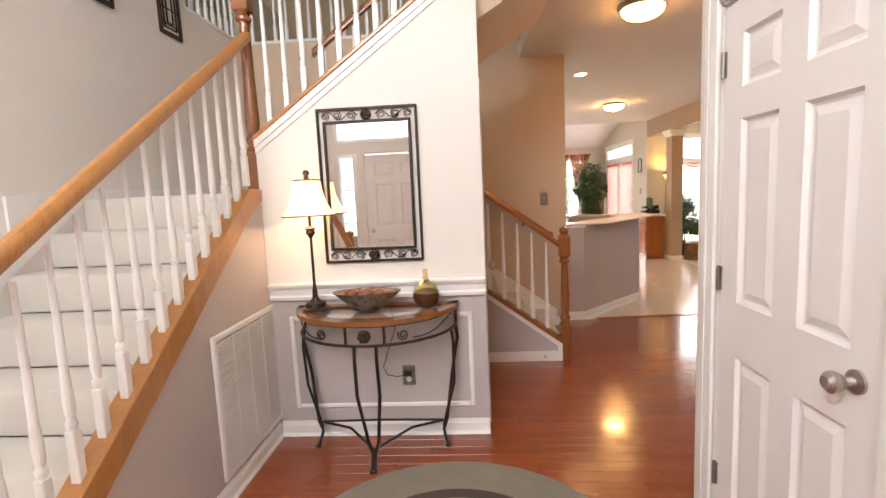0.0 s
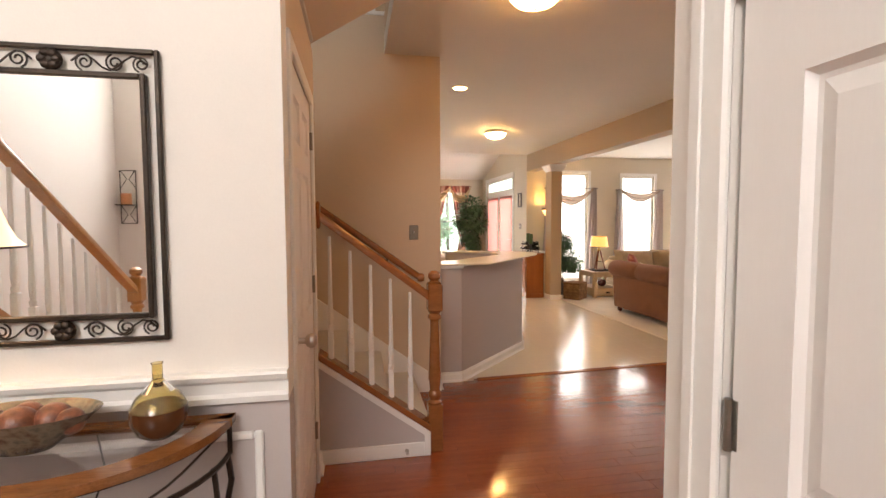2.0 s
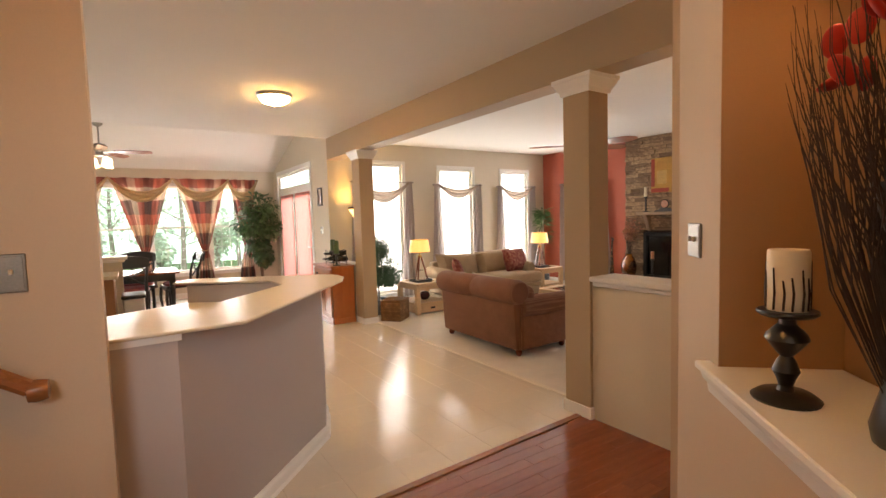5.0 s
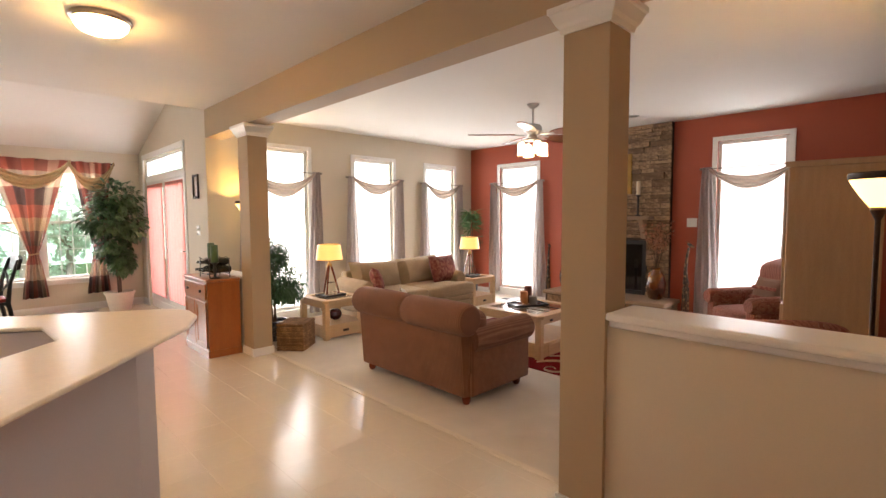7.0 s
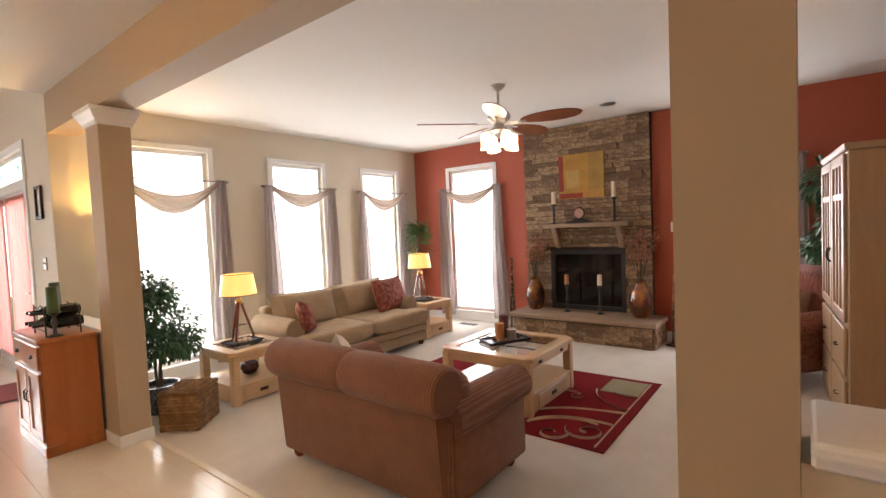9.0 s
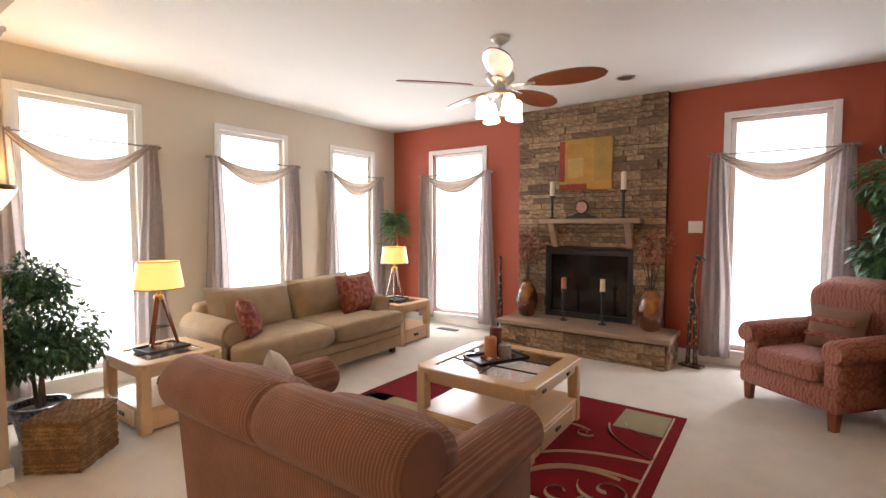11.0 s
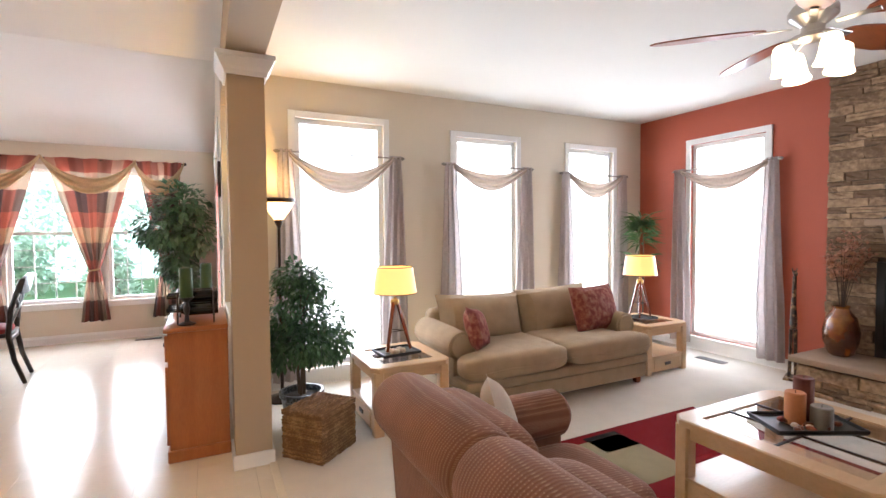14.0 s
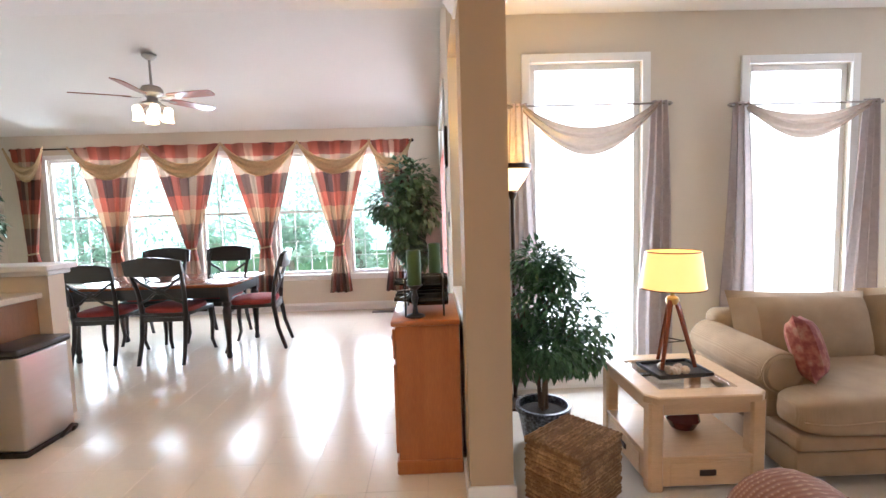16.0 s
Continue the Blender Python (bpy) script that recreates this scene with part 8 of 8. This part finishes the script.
# ---------------------------------------------------------------- dining nook
t = thing("dining_table", "black dining table with a polished reddish wood top", "table", pose(0.93, 11.72, 0))
part("tabletop", box(BM(), -0.82, 0.82, -0.45, 0.45, 0.705, 0.735, 0.008, 2), TABLE_RED, t)
b = BM()
for xa, xb, ya, yb in ((-0.76, 0.76, -0.40, -0.38), (-0.76, 0.76, 0.38, 0.40), (-0.76, -0.74, -0.38, 0.38), (0.74, 0.76, -0.38, 0.38)):
    box(b, xa, xb, ya, yb, 0.60, 0.704, 0.003)
part("apron", b, BLACK, t)
for sx in (-1, 1):
    for sy in (-1, 1):
        b = BM()
        m = Matrix.Translation((sx * 0.72, sy * 0.36, 0))
        box(b, -0.042, 0.042, -0.042, 0.042, 0.56, 0.704, 0.004, m=m)
        lathe(b, [(0.02, 0), (0.028, 0.015), (0.026, 0.04), (0.018, 0.07), (0.026, 0.10), (0.026, 0.12), (0.022, 0.14), (0.038, 0.40), (0.040, 0.47), (0.03, 0.50), (0.042, 0.52), (0.042, 0.54), (0.03, 0.56)], 16, m)
        part("leg", b, BLACK, t)


def dining_chair():
    t = thing("dining_chair", "black wooden dining chair with a red padded seat", "chair", None, "dining chairs")
    b = BM()
    prism(b, [(-0.22, -0.21), (0.22, -0.21), (0.19, 0.20), (-0.19, 0.20)], "z", 0.40, 0.435, 0.008, 2)
    part("seat_frame", b, BLACK, t)
    b = BM()
    ellipsoid(b, 0.205, 0.195, 0.035, 0.5, Matrix.Translation((0, -0.005, 0.45)), 24, 10)
    part("seat", b, SEAT_RED, t, "red padded seat")
    for sx in (-1, 1):
        b = BM()
        tube(b, [(sx * 0.19, -0.20, 0.40), (sx * 0.195, -0.215, 0.25), (sx * 0.19, -0.20, 0.10), (sx * 0.20, -0.235, 0.0)], [0.022, 0.020, 0.016, 0.014], 8)
        part("front_leg", b, BLACK, t)
        b = BM()
        tube(b, [(sx * 0.185, 0.27, 0.0), (sx * 0.18, 0.21, 0.20), (sx * 0.18, 0.18, 0.42), (sx * 0.19, 0.20, 0.62), (sx * 0.205, 0.25, 0.80), (sx * 0.195, 0.275, 0.88)], [0.016, 0.018, 0.021, 0.018, 0.017, 0.014], 8)
        part("back_leg", b, BLACK, t)
        b = BM()
        tube(b, [(sx * 0.185, 0.235, 0.74), (sx * 0.10, 0.235, 0.68), (sx * 0.04, 0.225, 0.64), (0, 0.222, 0.63)], 0.012, 7)
        tube(b, [(sx * 0.185, 0.20, 0.52), (sx * 0.10, 0.21, 0.56), (sx * 0.04, 0.222, 0.61), (0, 0.224, 0.63)], 0.012, 7)
        part("back_brace", b, BLACK, t)
    b = BM()
    n = 12
    vs = []
    for i in range(n + 1):
        x = -0.235 + 0.47 * i / n
        q = 1 - (2 * i / n - 1) ** 2
        vs.append([b.verts.new((x, y + 0.02 * q, z)) for y, z in ((0.245, 0.772 - 0.014 * q), (0.278, 0.772 - 0.014 * q), (0.305, 0.890 + 0.034 * q), (0.275, 0.890 + 0.034 * q))])
    for u, v in zip(vs, vs[1:]):
        for k in range(4):
            b.faces.new((u[k], u[(k + 1) % 4], v[(k + 1) % 4], v[k]))
    b.faces.new(vs[0])
    b.faces.new(vs[-1][::-1])
    part("crest_rail", b, BLACK, t)
    b = BM()
    ellipsoid(b, 0.035, 0.014, 0.035, 1, Matrix.Translation((0, 0.22, 0.63)), 14, 8)
    part("rosette", b, BLACK, t)
    for y in (-0.19, 0.19):
        b = BM()
        box(b, -0.17, 0.17, y - 0.009, y + 0.009, 0.36, 0.40, 0.003)
        part("seat_rail", b, BLACK, t)
    return t


chair = dining_chair()
BIG = Matrix.Diagonal((1.07, 1.07, 1.05, 1))
chair.matrix_world = pose(0.43, 11.50, 0, 0, 0, 182) @ BIG
for m in (pose(1.10, 11.49, 0, 0, 0, 178), pose(0.50, 12.16, 0, 0, 0, 2), pose(1.20, 12.18, 0, 0, 0, -4), pose(1.78, 11.78, 0, 0, 0, -82)):
    copy_thing(chair, m @ BIG)
t = thing("serving_bowl", "small pale bowl on the dining table", "bowl", pose(0.9, 11.7, 0.736))
b = BM()
lathe(b, [(0.05, 0), (0.06, 0.01), (0.11, 0.045), (0.115, 0.05), (0.10, 0.045), (0.05, 0.015), (0, 0.014)], 22)
part("bowl", b, POT_CREAM, t)


def cloth(bm, fn, nu, nv, uvf):
    uv = bm.loops.layers.uv.verify()
    g = [[bm.verts.new(fn(i / nu, j / nv)) for j in range(nv + 1)] for i in range(nu + 1)]
    for i in range(nu):
        for j in range(nv):
            f = bm.faces.new((g[i][j], g[i + 1][j], g[i + 1][j + 1], g[i][j + 1]))
            for lp, (p, q) in zip(f.loops, ((i, j), (i + 1, j), (i + 1, j + 1), (i, j + 1))):
                lp[uv].uv = uvf(p / nu, q / nv)
    return bm


t = thing("curtain_rod", "thin dark rod above the nook windows", "curtain rod")
b = BM()
tube(b, [(-1.95, 13.36, 2.33), (3.42, 13.36, 2.33)], 0.011, 8)
part("rod", b, BRONZE, t)
for x in (-1.95, 3.42):
    b = BM()
    ellipsoid(b, 0.022, 0.022, 0.022, 1, Matrix.Translation((x, 13.36, 2.33)), 12, 8)
    part("finial", b, BRONZE, t)
for x in (-1.8, -0.1, 1.43, 3.3):
    b = BM()
    tube(b, [(x, 13.449, 2.33), (x, 13.36, 2.33)], 0.006, 6)
    part("bracket", b, BRONZE, t)


def plaid_panel(xc, w, half=0, seed=0):
    """A panel gathered on the rod, tied in at the middle, with a gold scarf across its head."""
    t = thing("plaid_curtain", "plaid curtain panel in rust and brown, tied at the waist", "curtain", None, "plaid curtains")
    ZT, ZK, ZB = 2.345, 0.93, 0.27
    off = half * w * 0.30
    def width(z):
        if z > ZK:
            s_ = (z - ZK) / (ZT - ZK)
            return 0.055 + (w / 2 - 0.055) * s_ ** 0.92
        s_ = (ZK - z) / (ZK - ZB)
        return 0.055 + 0.10 * s_ ** 0.7
    def fn(s_, v):
        z = ZT + (ZB - ZT) * v
        hw = width(z)
        u = 2 * s_ - 1
        gather = 0.012 + 0.028 * (1 - min(1, hw / (w / 2)))
        x = xc + u * hw + off * (1 - min(1, (hw - 0.055) / (w / 2 - 0.055)))
        return (x, 13.33 + gather * math.sin(u * 17 + seed) + 0.012 * math.sin(u * 7 + 3 * v), z + 0.006 * math.sin(u * 9))
    b = BM()
    cloth(b, fn, 44, 40, lambda s_, v: (s_ * 1.25 + 0.37 * seed, (1 - v) * 2.07))
    part("panel", b, PLAID, t)
    b = BM()
    tube(b, [(xc + off + 0.062 * math.cos(a), 13.33 + 0.045 * math.sin(a), ZK + 0.01 * math.cos(a)) for a in [2 * math.pi * k / 16 for k in range(16)]], 0.012, 6, closed=True)
    part("tie", b, GOLD_SCARF, t, "gold tie band")
    def sw(s_, v):
        u = 2 * s_ - 1
        sag = (0.27 + 0.15 * v) * (1 - abs(u) ** 2.2)
        return (xc + u * (w / 2 + 0.035), 13.285 - 0.02 * math.sin(v * 3.1) + 0.014 * math.sin(v * 16 + 2 * u), ZT + 0.02 - sag - 0.05 * v)
    b = BM()
    cloth(b, sw, 26, 12, lambda s_, v: (s_, v))
    part("swag", b, GOLD_SCARF, t, "gold sheer scarf swag")


for k, (xc, w, hf) in enumerate(((-1.72, 0.44, -0.4), (-0.65, 0.92, 0), (0.36, 0.94, 0), (1.37, 0.94, 0), (2.37, 0.92, 0), (3.12, 0.52, 0.3))):
    plaid_panel(xc, w, hf, k)

# sheer red curtains on the French door
for y0, y1 in ((11.10, 11.98), (12.12, 13.0)):
    t = thing("door_curtain", "sheer red patterned curtain on the French door", "curtain", None, "door curtains")
    b = BM()
    tube(b, [(XB0 + 0.012, y0, 1.96), (XB0 + 0.012, y1, 1.96)], 0.006, 6)
    part("rod", b, BRONZE, t)
    b = BM()
    cloth(b, lambda s_, v: (XB0 + 0.012 - 0.014 * math.sin(s_ * 42), y0 + (y1 - y0) * s_, 1.985 - 1.75 * v), 70, 10, lambda s_, v: (s_, v))
    part("sheer", b, RED_SHEER, t)
t = thing("door_mat", "small dark red mat by the French door", "mat", pose(3.60, 11.40, 0.008))
part("mat", box(BM(), -0.24, 0.24, -0.37, 0.37, 0, 0.010, 0.003), MAT_RED, t)

# half wall and low counter between kitchen and nook
bm = BM()
box(bm, XW, 1.04, 10.06, 10.20, 0, 1.01)
structure("wall_half_nook", bm, WALL_BEIGE, "cream half wall between kitchen and dining nook", "half wall")
bm = BM()
box(bm, XW, 1.10, 9.98, 10.26, 1.045, 1.085, 0.008, 2)
box(bm, XW, 1.07, 10.02, 10.23, 1.011, 1.044, 0.006)
structure("sill_half_nook", bm, TRIM, "white moulded ledge on the half wall", "cap")
t = thing("kitchen_cabinet", "brown kitchen base cabinet with a pale worktop", "cabinet", pose(-0.5, 9.72, 0))
part("body", box(BM(), -1.6, 1.46, -0.30, 0.335, 0.0, 0.86, 0.004), material("cabinet_brown", (0.30, 0.16, 0.08), 0.4, 4, 0.3, 0.05, 30, stretch=(6, 6, 1)), t)
part("worktop", box(BM(), -1.6, 1.50, -0.33, 0.337, 0.861, 0.90, 0.006), LAMINATE, t)
t = thing("trash_can", "stainless step trash can with a black lid", "trash can", pose(1.14, 9.72, 0))
part("body", box(BM(), -0.11, 0.11, -0.19, 0.19, 0.03, 0.60, 0.02, 3), STEEL, t)
part("base", box(BM(), -0.118, 0.118, -0.198, 0.198, 0.0, 0.032, 0.01, 2), BLACK, t)
part("lid", box(BM(), -0.125, 0.125, -0.205, 0.205, 0.602, 0.645, 0.016, 3), BLACK, t, "black hinged lid")
b = BM()
tube(b, [(0.119, 0.05, 0.012), (0.15, 0.06, 0.05), (0.155, 0.10, 0.07), (0.15, 0.14, 0.05), (0.119, 0.15, 0.012)], 0.012, 8)
part("pedal", b, BLACK, t, "black foot pedal")

# ---------------------------------------------------------------- outside
GRASS = material("lawn", (0.09, 0.16, 0.045), 0.9, 1.2, 0.4, 0.5, 30, tint=(0.05, 0.09, 0.025))
bm = BM()
box(bm, -400, 400, -400, 400, -0.5, -0.30)
structure("ground", bm, GRASS, "lawn around the house", "lawn")
# Self-lit white for sheets outside that stand in for the overexposed view.
BLOWN_WHITE = glow("blown_white_view", (1.0, 0.99, 0.97), 1.6)
bm = BM()
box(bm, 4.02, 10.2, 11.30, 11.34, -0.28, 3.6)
structure("backdrop_north", bm, BLOWN_WHITE, "glowing white sheet for the overexposed view beyond the living room windows", "backdrop")
bm = BM()
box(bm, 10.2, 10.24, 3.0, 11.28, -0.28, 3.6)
structure("backdrop_east", bm, BLOWN_WHITE, "glowing white sheet for the overexposed view beyond the east windows", "backdrop")
# Outdoor overexposure is put into the leaf colour, paler than real foliage.
GARDEN_LEAF_OVERLIT = sheer("garden_leaf_overlit", (0.72, 0.86, 0.70), 0.6)


# Trunk colour lightened too, so the trees look overexposed.
BARK_OVERLIT = material("bark_overlit", (0.42, 0.38, 0.31), 0.9, 12, 0.4, 0.5, 60)


def garden_tree(m, h, seed):
    r_ = random.Random(seed)
    t = thing("tree", "leafy green garden tree in summer", "tree", m, "garden trees")
    b = BM()
    tube(b, [(0, 0, 0), (0.05, 0, h * 0.3), (0, 0.06, h * 0.7)], [0.09, 0.07, 0.03], 8)
    blobs = []
    for k in range(9):
        a, q = r_.uniform(0, 6.28), r_.uniform(0.2, 0.34) * h
        c = (q * math.cos(a) * 0.8, q * math.sin(a) * 0.8, h * r_.uniform(0.18, 0.92))
        blobs.append((c, (h * 0.17, h * 0.17, h * 0.13)))
        tube(b, [(0, 0, c[2] * 0.7), c], [0.03, 0.01], 5)
    blobs.append(((0, 0, h * 0.62), (h * 0.2, h * 0.2, h * 0.3)))
    part("trunk", b, BARK_OVERLIT, t)
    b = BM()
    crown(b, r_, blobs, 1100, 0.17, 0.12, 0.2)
    part("crown", b, GARDEN_LEAF_OVERLIT, t, smooth=False)


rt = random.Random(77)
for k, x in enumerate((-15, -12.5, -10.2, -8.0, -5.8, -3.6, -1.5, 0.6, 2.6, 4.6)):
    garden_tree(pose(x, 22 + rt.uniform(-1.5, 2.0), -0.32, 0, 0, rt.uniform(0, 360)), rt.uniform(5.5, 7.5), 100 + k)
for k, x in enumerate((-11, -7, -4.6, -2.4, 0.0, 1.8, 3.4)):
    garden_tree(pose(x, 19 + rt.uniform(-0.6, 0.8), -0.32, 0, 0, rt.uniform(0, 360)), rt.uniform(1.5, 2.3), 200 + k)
# Glowing sheet behind the trees imitates the washed-out glare of the overexposed garden.
GREEN_GLARE = glow("garden_glare", (0.74, 1.0, 0.84), 1.1)
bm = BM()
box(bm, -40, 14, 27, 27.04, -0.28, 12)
structure("backdrop_garden", bm, GREEN_GLARE, "glowing pale green sheet for the glare beyond the nook windows", "backdrop")
# Added glowing sheet, whitens the view through sidelights and transom in the mirror.
bm = BM()
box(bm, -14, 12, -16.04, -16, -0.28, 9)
structure("backdrop_south", bm, BLOWN_WHITE, "glowing white sheet added to brighten the view beyond the front door", "backdrop")
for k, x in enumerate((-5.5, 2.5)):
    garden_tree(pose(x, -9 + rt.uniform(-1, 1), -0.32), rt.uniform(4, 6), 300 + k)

# ---------------------------------------------------------------- strips, tiles and stones
def inside_poly(x, y, poly):
    c_ = False
    n = len(poly)
    for i in range(n):
        (xa, ya), (xb, yb) = poly[i], poly[i - 1]
        if (ya > y) != (yb > y) and x < (xb - xa) * (y - ya) / (yb - ya) + xa:
            c_ = not c_
    return c_


def slab_data(name, w, d, h, mat, chamfer=0.0009):
    bm = BM()
    prism(bm, [(0, 0), (w, 0), (w, d), (0, d)], "z", -h, -chamfer)
    top = [f for f in bm.faces if all(abs(v.co.z + chamfer) < 1e-6 for v in f.verts)]
    r = bmesh.ops.inset_region(bm, faces=top, thickness=chamfer)
    for v in top[0].verts:
        v.co.z = 0
    me = bpy.data.meshes.new(name)
    bmesh.ops.recalc_face_normals(bm, faces=bm.faces)
    bm.to_mesh(me)
    bm.free()
    me.materials.append(mat)
    return me


def scatter_pieces(name, parent, spots, mat, near, limit, h):
    """Pieces near the walk become objects of their own; the rest is one joined mesh."""
    spots = sorted(spots, key=near)
    shared = {}
    rest = bmesh.new()
    for k, (x, y, w, d) in enumerate(spots):
        key = (round(w, 3), round(d, 3))
        if key not in shared:
            shared[key] = slab_data(name, w, d, h, mat)
        if k < limit:
            ob = new(name, shared[key])
            ob.parent = parent
            ob.location = (x, y, 0)
        else:
            n0 = len(rest.verts)
            rest.from_mesh(shared[key])
            rest.verts.ensure_lookup_table()
            for v in rest.verts[n0:]:
                v.co.x += x
                v.co.y += y
    if rest.verts:
        me = bpy.data.meshes.new(name + "s_joined")
        rest.to_mesh(me)
        me.materials.append(mat)
        ob = new("far_" + name + "s", me)
        ob.parent = parent
        ob["kind"] = "stuff"
    rest.free()


rp = random.Random(4)
fh = bpy.data.objects["floor_hall"]
FLOOR_POLY = [(-1.12, -1.6), (0.99, -1.6), (0.99, 1.95), (3.05, 4.08), (3.80, 4.08), (3.80, 5.17), (1.43, 5.06), (1.03, 5.05), (1.03, 4.86), (-0.2, 4.86), (0.15, 3.9), (0.15, 2.63), (-1.12, 2.63)]
spots = []
PW = 0.083
def wall_x(y):
    """East end of the wood floor at y."""
    return 1.01 if y < 1.92 else 1.03 + (y - 1.92) * 0.965 if y < 4.08 else 3.82


LENS = (0.45, 0.6, 0.75, 0.9, 1.15)
for r in range(82):
    y = -1.6 + r * PW
    x = -2.2 - rp.uniform(0, 0.5)
    while x < 3.9:
        ln = rp.choice(LENS)
        x1 = x + ln
        # end strips against walls, the threshold and the bar
        xa, xb = max(x, -1.14 if y > 0.9 else XW - 0.02), min(x1, wall_x(y + PW / 2))
        if xb - xa > 0.03 and (any(inside_poly(q, y + PW / 2, FLOOR_POLY) for q in (xa + 0.02, (xa + xb) / 2, xb - 0.02)) or (xa < -1.12 and y < 0.9)):
            lim = 5.066 + 0.0466 * max(0.0, (xa + xb) / 2 - 1.43)
            d = min(PW, math.floor((lim - y) * 100) / 100)
            if d > 0.008:
                spots.append((round(xa, 2) + 0.0003, y, round(xb - xa, 2) - 0.0006, d - 0.0006))
        x = x1
scatter_pieces("floor_strip", fh, spots, CHERRY, lambda s_: (s_[0] + s_[2] / 2 - 1.2) ** 2 + (s_[1] - 2.9) ** 2, 300, 0.014)

fk = bpy.data.objects["floor_kitchen"]
spots = []
TS = 0.3048
for i in range(22):
    for j in range(29):
        x, y = XW + i * TS, 5.09 + j * TS
        x1 = min(x + TS, 3.99)
        if x1 - x < 0.03 or y > 13.44:
            continue
        y0 = y
        lim = 5.075 + 0.0466 * (x1 - 1.43) if x1 > 1.43 else 5.05
        if j == 0:
            y0 = lim + 0.002
        spots.append((x + 0.0004, y0, x1 - x - 0.0008, y + TS - y0 - 0.0005))
scatter_pieces("floor_tile", fk, spots, VINYL, lambda s_: (s_[0] - 2.6) ** 2 + (s_[1] - 7.2) ** 2 * 0.6, 300, 0.007)


# stone veneer: chimney breast and hearth
def stone_data(w, h, d, k):
    """A split-faced stone: local x outwards (negative), y width, z height."""
    r_ = random.Random(k)
    bm = BM()
    bm_v = []
    nu, nv = 4, 3
    front = [[bm.verts.new((-d - r_.uniform(-0.007, 0.009) * (0.3 if i in (0, nu) or j in (0, nv) else 1), w * (i / nu) + (r_.uniform(-0.004, 0.004)), h * (j / nv) + r_.uniform(-0.003, 0.003))) for j in range(nv + 1)] for i in range(nu + 1)]
    back = [[bm.verts.new((0, w * (i / nu), h * (j / nv))) for j in range(nv + 1)] for i in range(nu + 1)]
    for i in range(nu):
        for j in range(nv):
            bm.faces.new((front[i][j], front[i + 1][j], front[i + 1][j + 1], front[i][j + 1]))
    for i in range(nu):
        bm.faces.new((front[i][0], back[i][0], back[i + 1][0], front[i + 1][0]))
        bm.faces.new((front[i][nv], front[i + 1][nv], back[i + 1][nv], back[i][nv]))
    for j in range(nv):
        bm.faces.new((front[0][j], front[0][j + 1], back[0][j + 1], back[0][j]))
        bm.faces.new((front[nu][j], back[nu][j], back[nu][j + 1], front[nu][j + 1]))
    me = bpy.data.meshes.new("stone")
    bmesh.ops.recalc_face_normals(bm, faces=bm.faces)
    bm.to_mesh(me)
    bm.free()
    me.materials.append(STONE)
    return me


bm = BM()
grid_wall(bm, "x", FX + 0.005, 8.689, 6.53, 8.19, 0.0, CEIL - 0.001, [(6.84, 7.83, 0.31, 1.11)])
box(bm, 8.675, 8.688, 6.84, 7.83, 0.31, 1.11)
chim = structure("chimney_breast", bm, MORTAR, "brown ledge-stone chimney breast from hearth to ceiling", "fireplace")
bm = BM()
box(bm, 8.12, FX + 0.004, 6.42, 8.16, 0, 0.255)
hearth = structure("hearth", bm, MORTAR, "raised ledge-stone hearth", "hearth")
bm = BM()
box(bm, 8.055, FX + 0.003, 6.37, 8.21, 0.256, 0.31, 0.012, 2)
hs = structure("hearth_slab", bm, HEARTHSTONE, "tan flagstone slab on the hearth", "hearth")


def lay_stones(parent, y0, y1, z0, z1_, place, holes, rs, seed0):
    z = z0
    n = 0
    while z < z1_ - 0.015:
        h = min(rs.choice((0.04, 0.05, 0.06, 0.075, 0.10)), z1_ - z)
        y = y0 + 0.0
        first = True
        while y < y1 - 0.01:
            w = rs.uniform(0.14, 0.44) if not first else rs.uniform(0.08, 0.30)
            first = False
            w = min(w, y1 - y)
            if y1 - (y + w) < 0.06:
                w = y1 - y
            ya, yb = y, y + w
            segs = [(ya, yb)]
            for hy0, hy1, hz0, hz1 in holes:
                if z + h > hz0 + 0.01 and z < hz1 - 0.01:
                    new_ = []
                    for p, q in segs:
                        if q <= hy0 or p >= hy1:
                            new_.append((p, q))
                        else:
                            if p < hy0 - 0.03:
                                new_.append((p, hy0))
                            if q > hy1 + 0.03:
                                new_.append((hy1, q))
                    segs = new_
            for p, q in segs:
                d = rs.uniform(0.012, 0.040)
                me = stone_data(q - p - 0.006, h - 0.006, d, seed0 + n)
                ob = new("stone", me)
                ob.parent = parent
                place(ob, p + 0.003, z + 0.003)
                n += 1
            y += w
        z += h


rs = random.Random(15)
def on_chimney(ob, y, z):
    ob.location = (FX + 0.004, y, z)
lay_stones(chim, 6.53, 8.19, 0.311, CEIL - 0.002, on_chimney, [(6.84, 7.83, 0.31, 1.11)], rs, 1000)
def on_hearth(ob, y, z):
    ob.location = (8.119, y, z)
lay_stones(hearth, 6.42, 8.16, 0.0, 0.255, on_hearth, [], rs, 3000)
def on_hearth_south(ob, u, z):
    ob.matrix_basis = Matrix(((0, 1, 0, u), (1, 0, 0, 6.419), (0, 0, 1, z), (0, 0, 0, 1)))
lay_stones(hearth, 8.12, 8.60, 0.0, 0.255, on_hearth_south, [], rs, 4000)
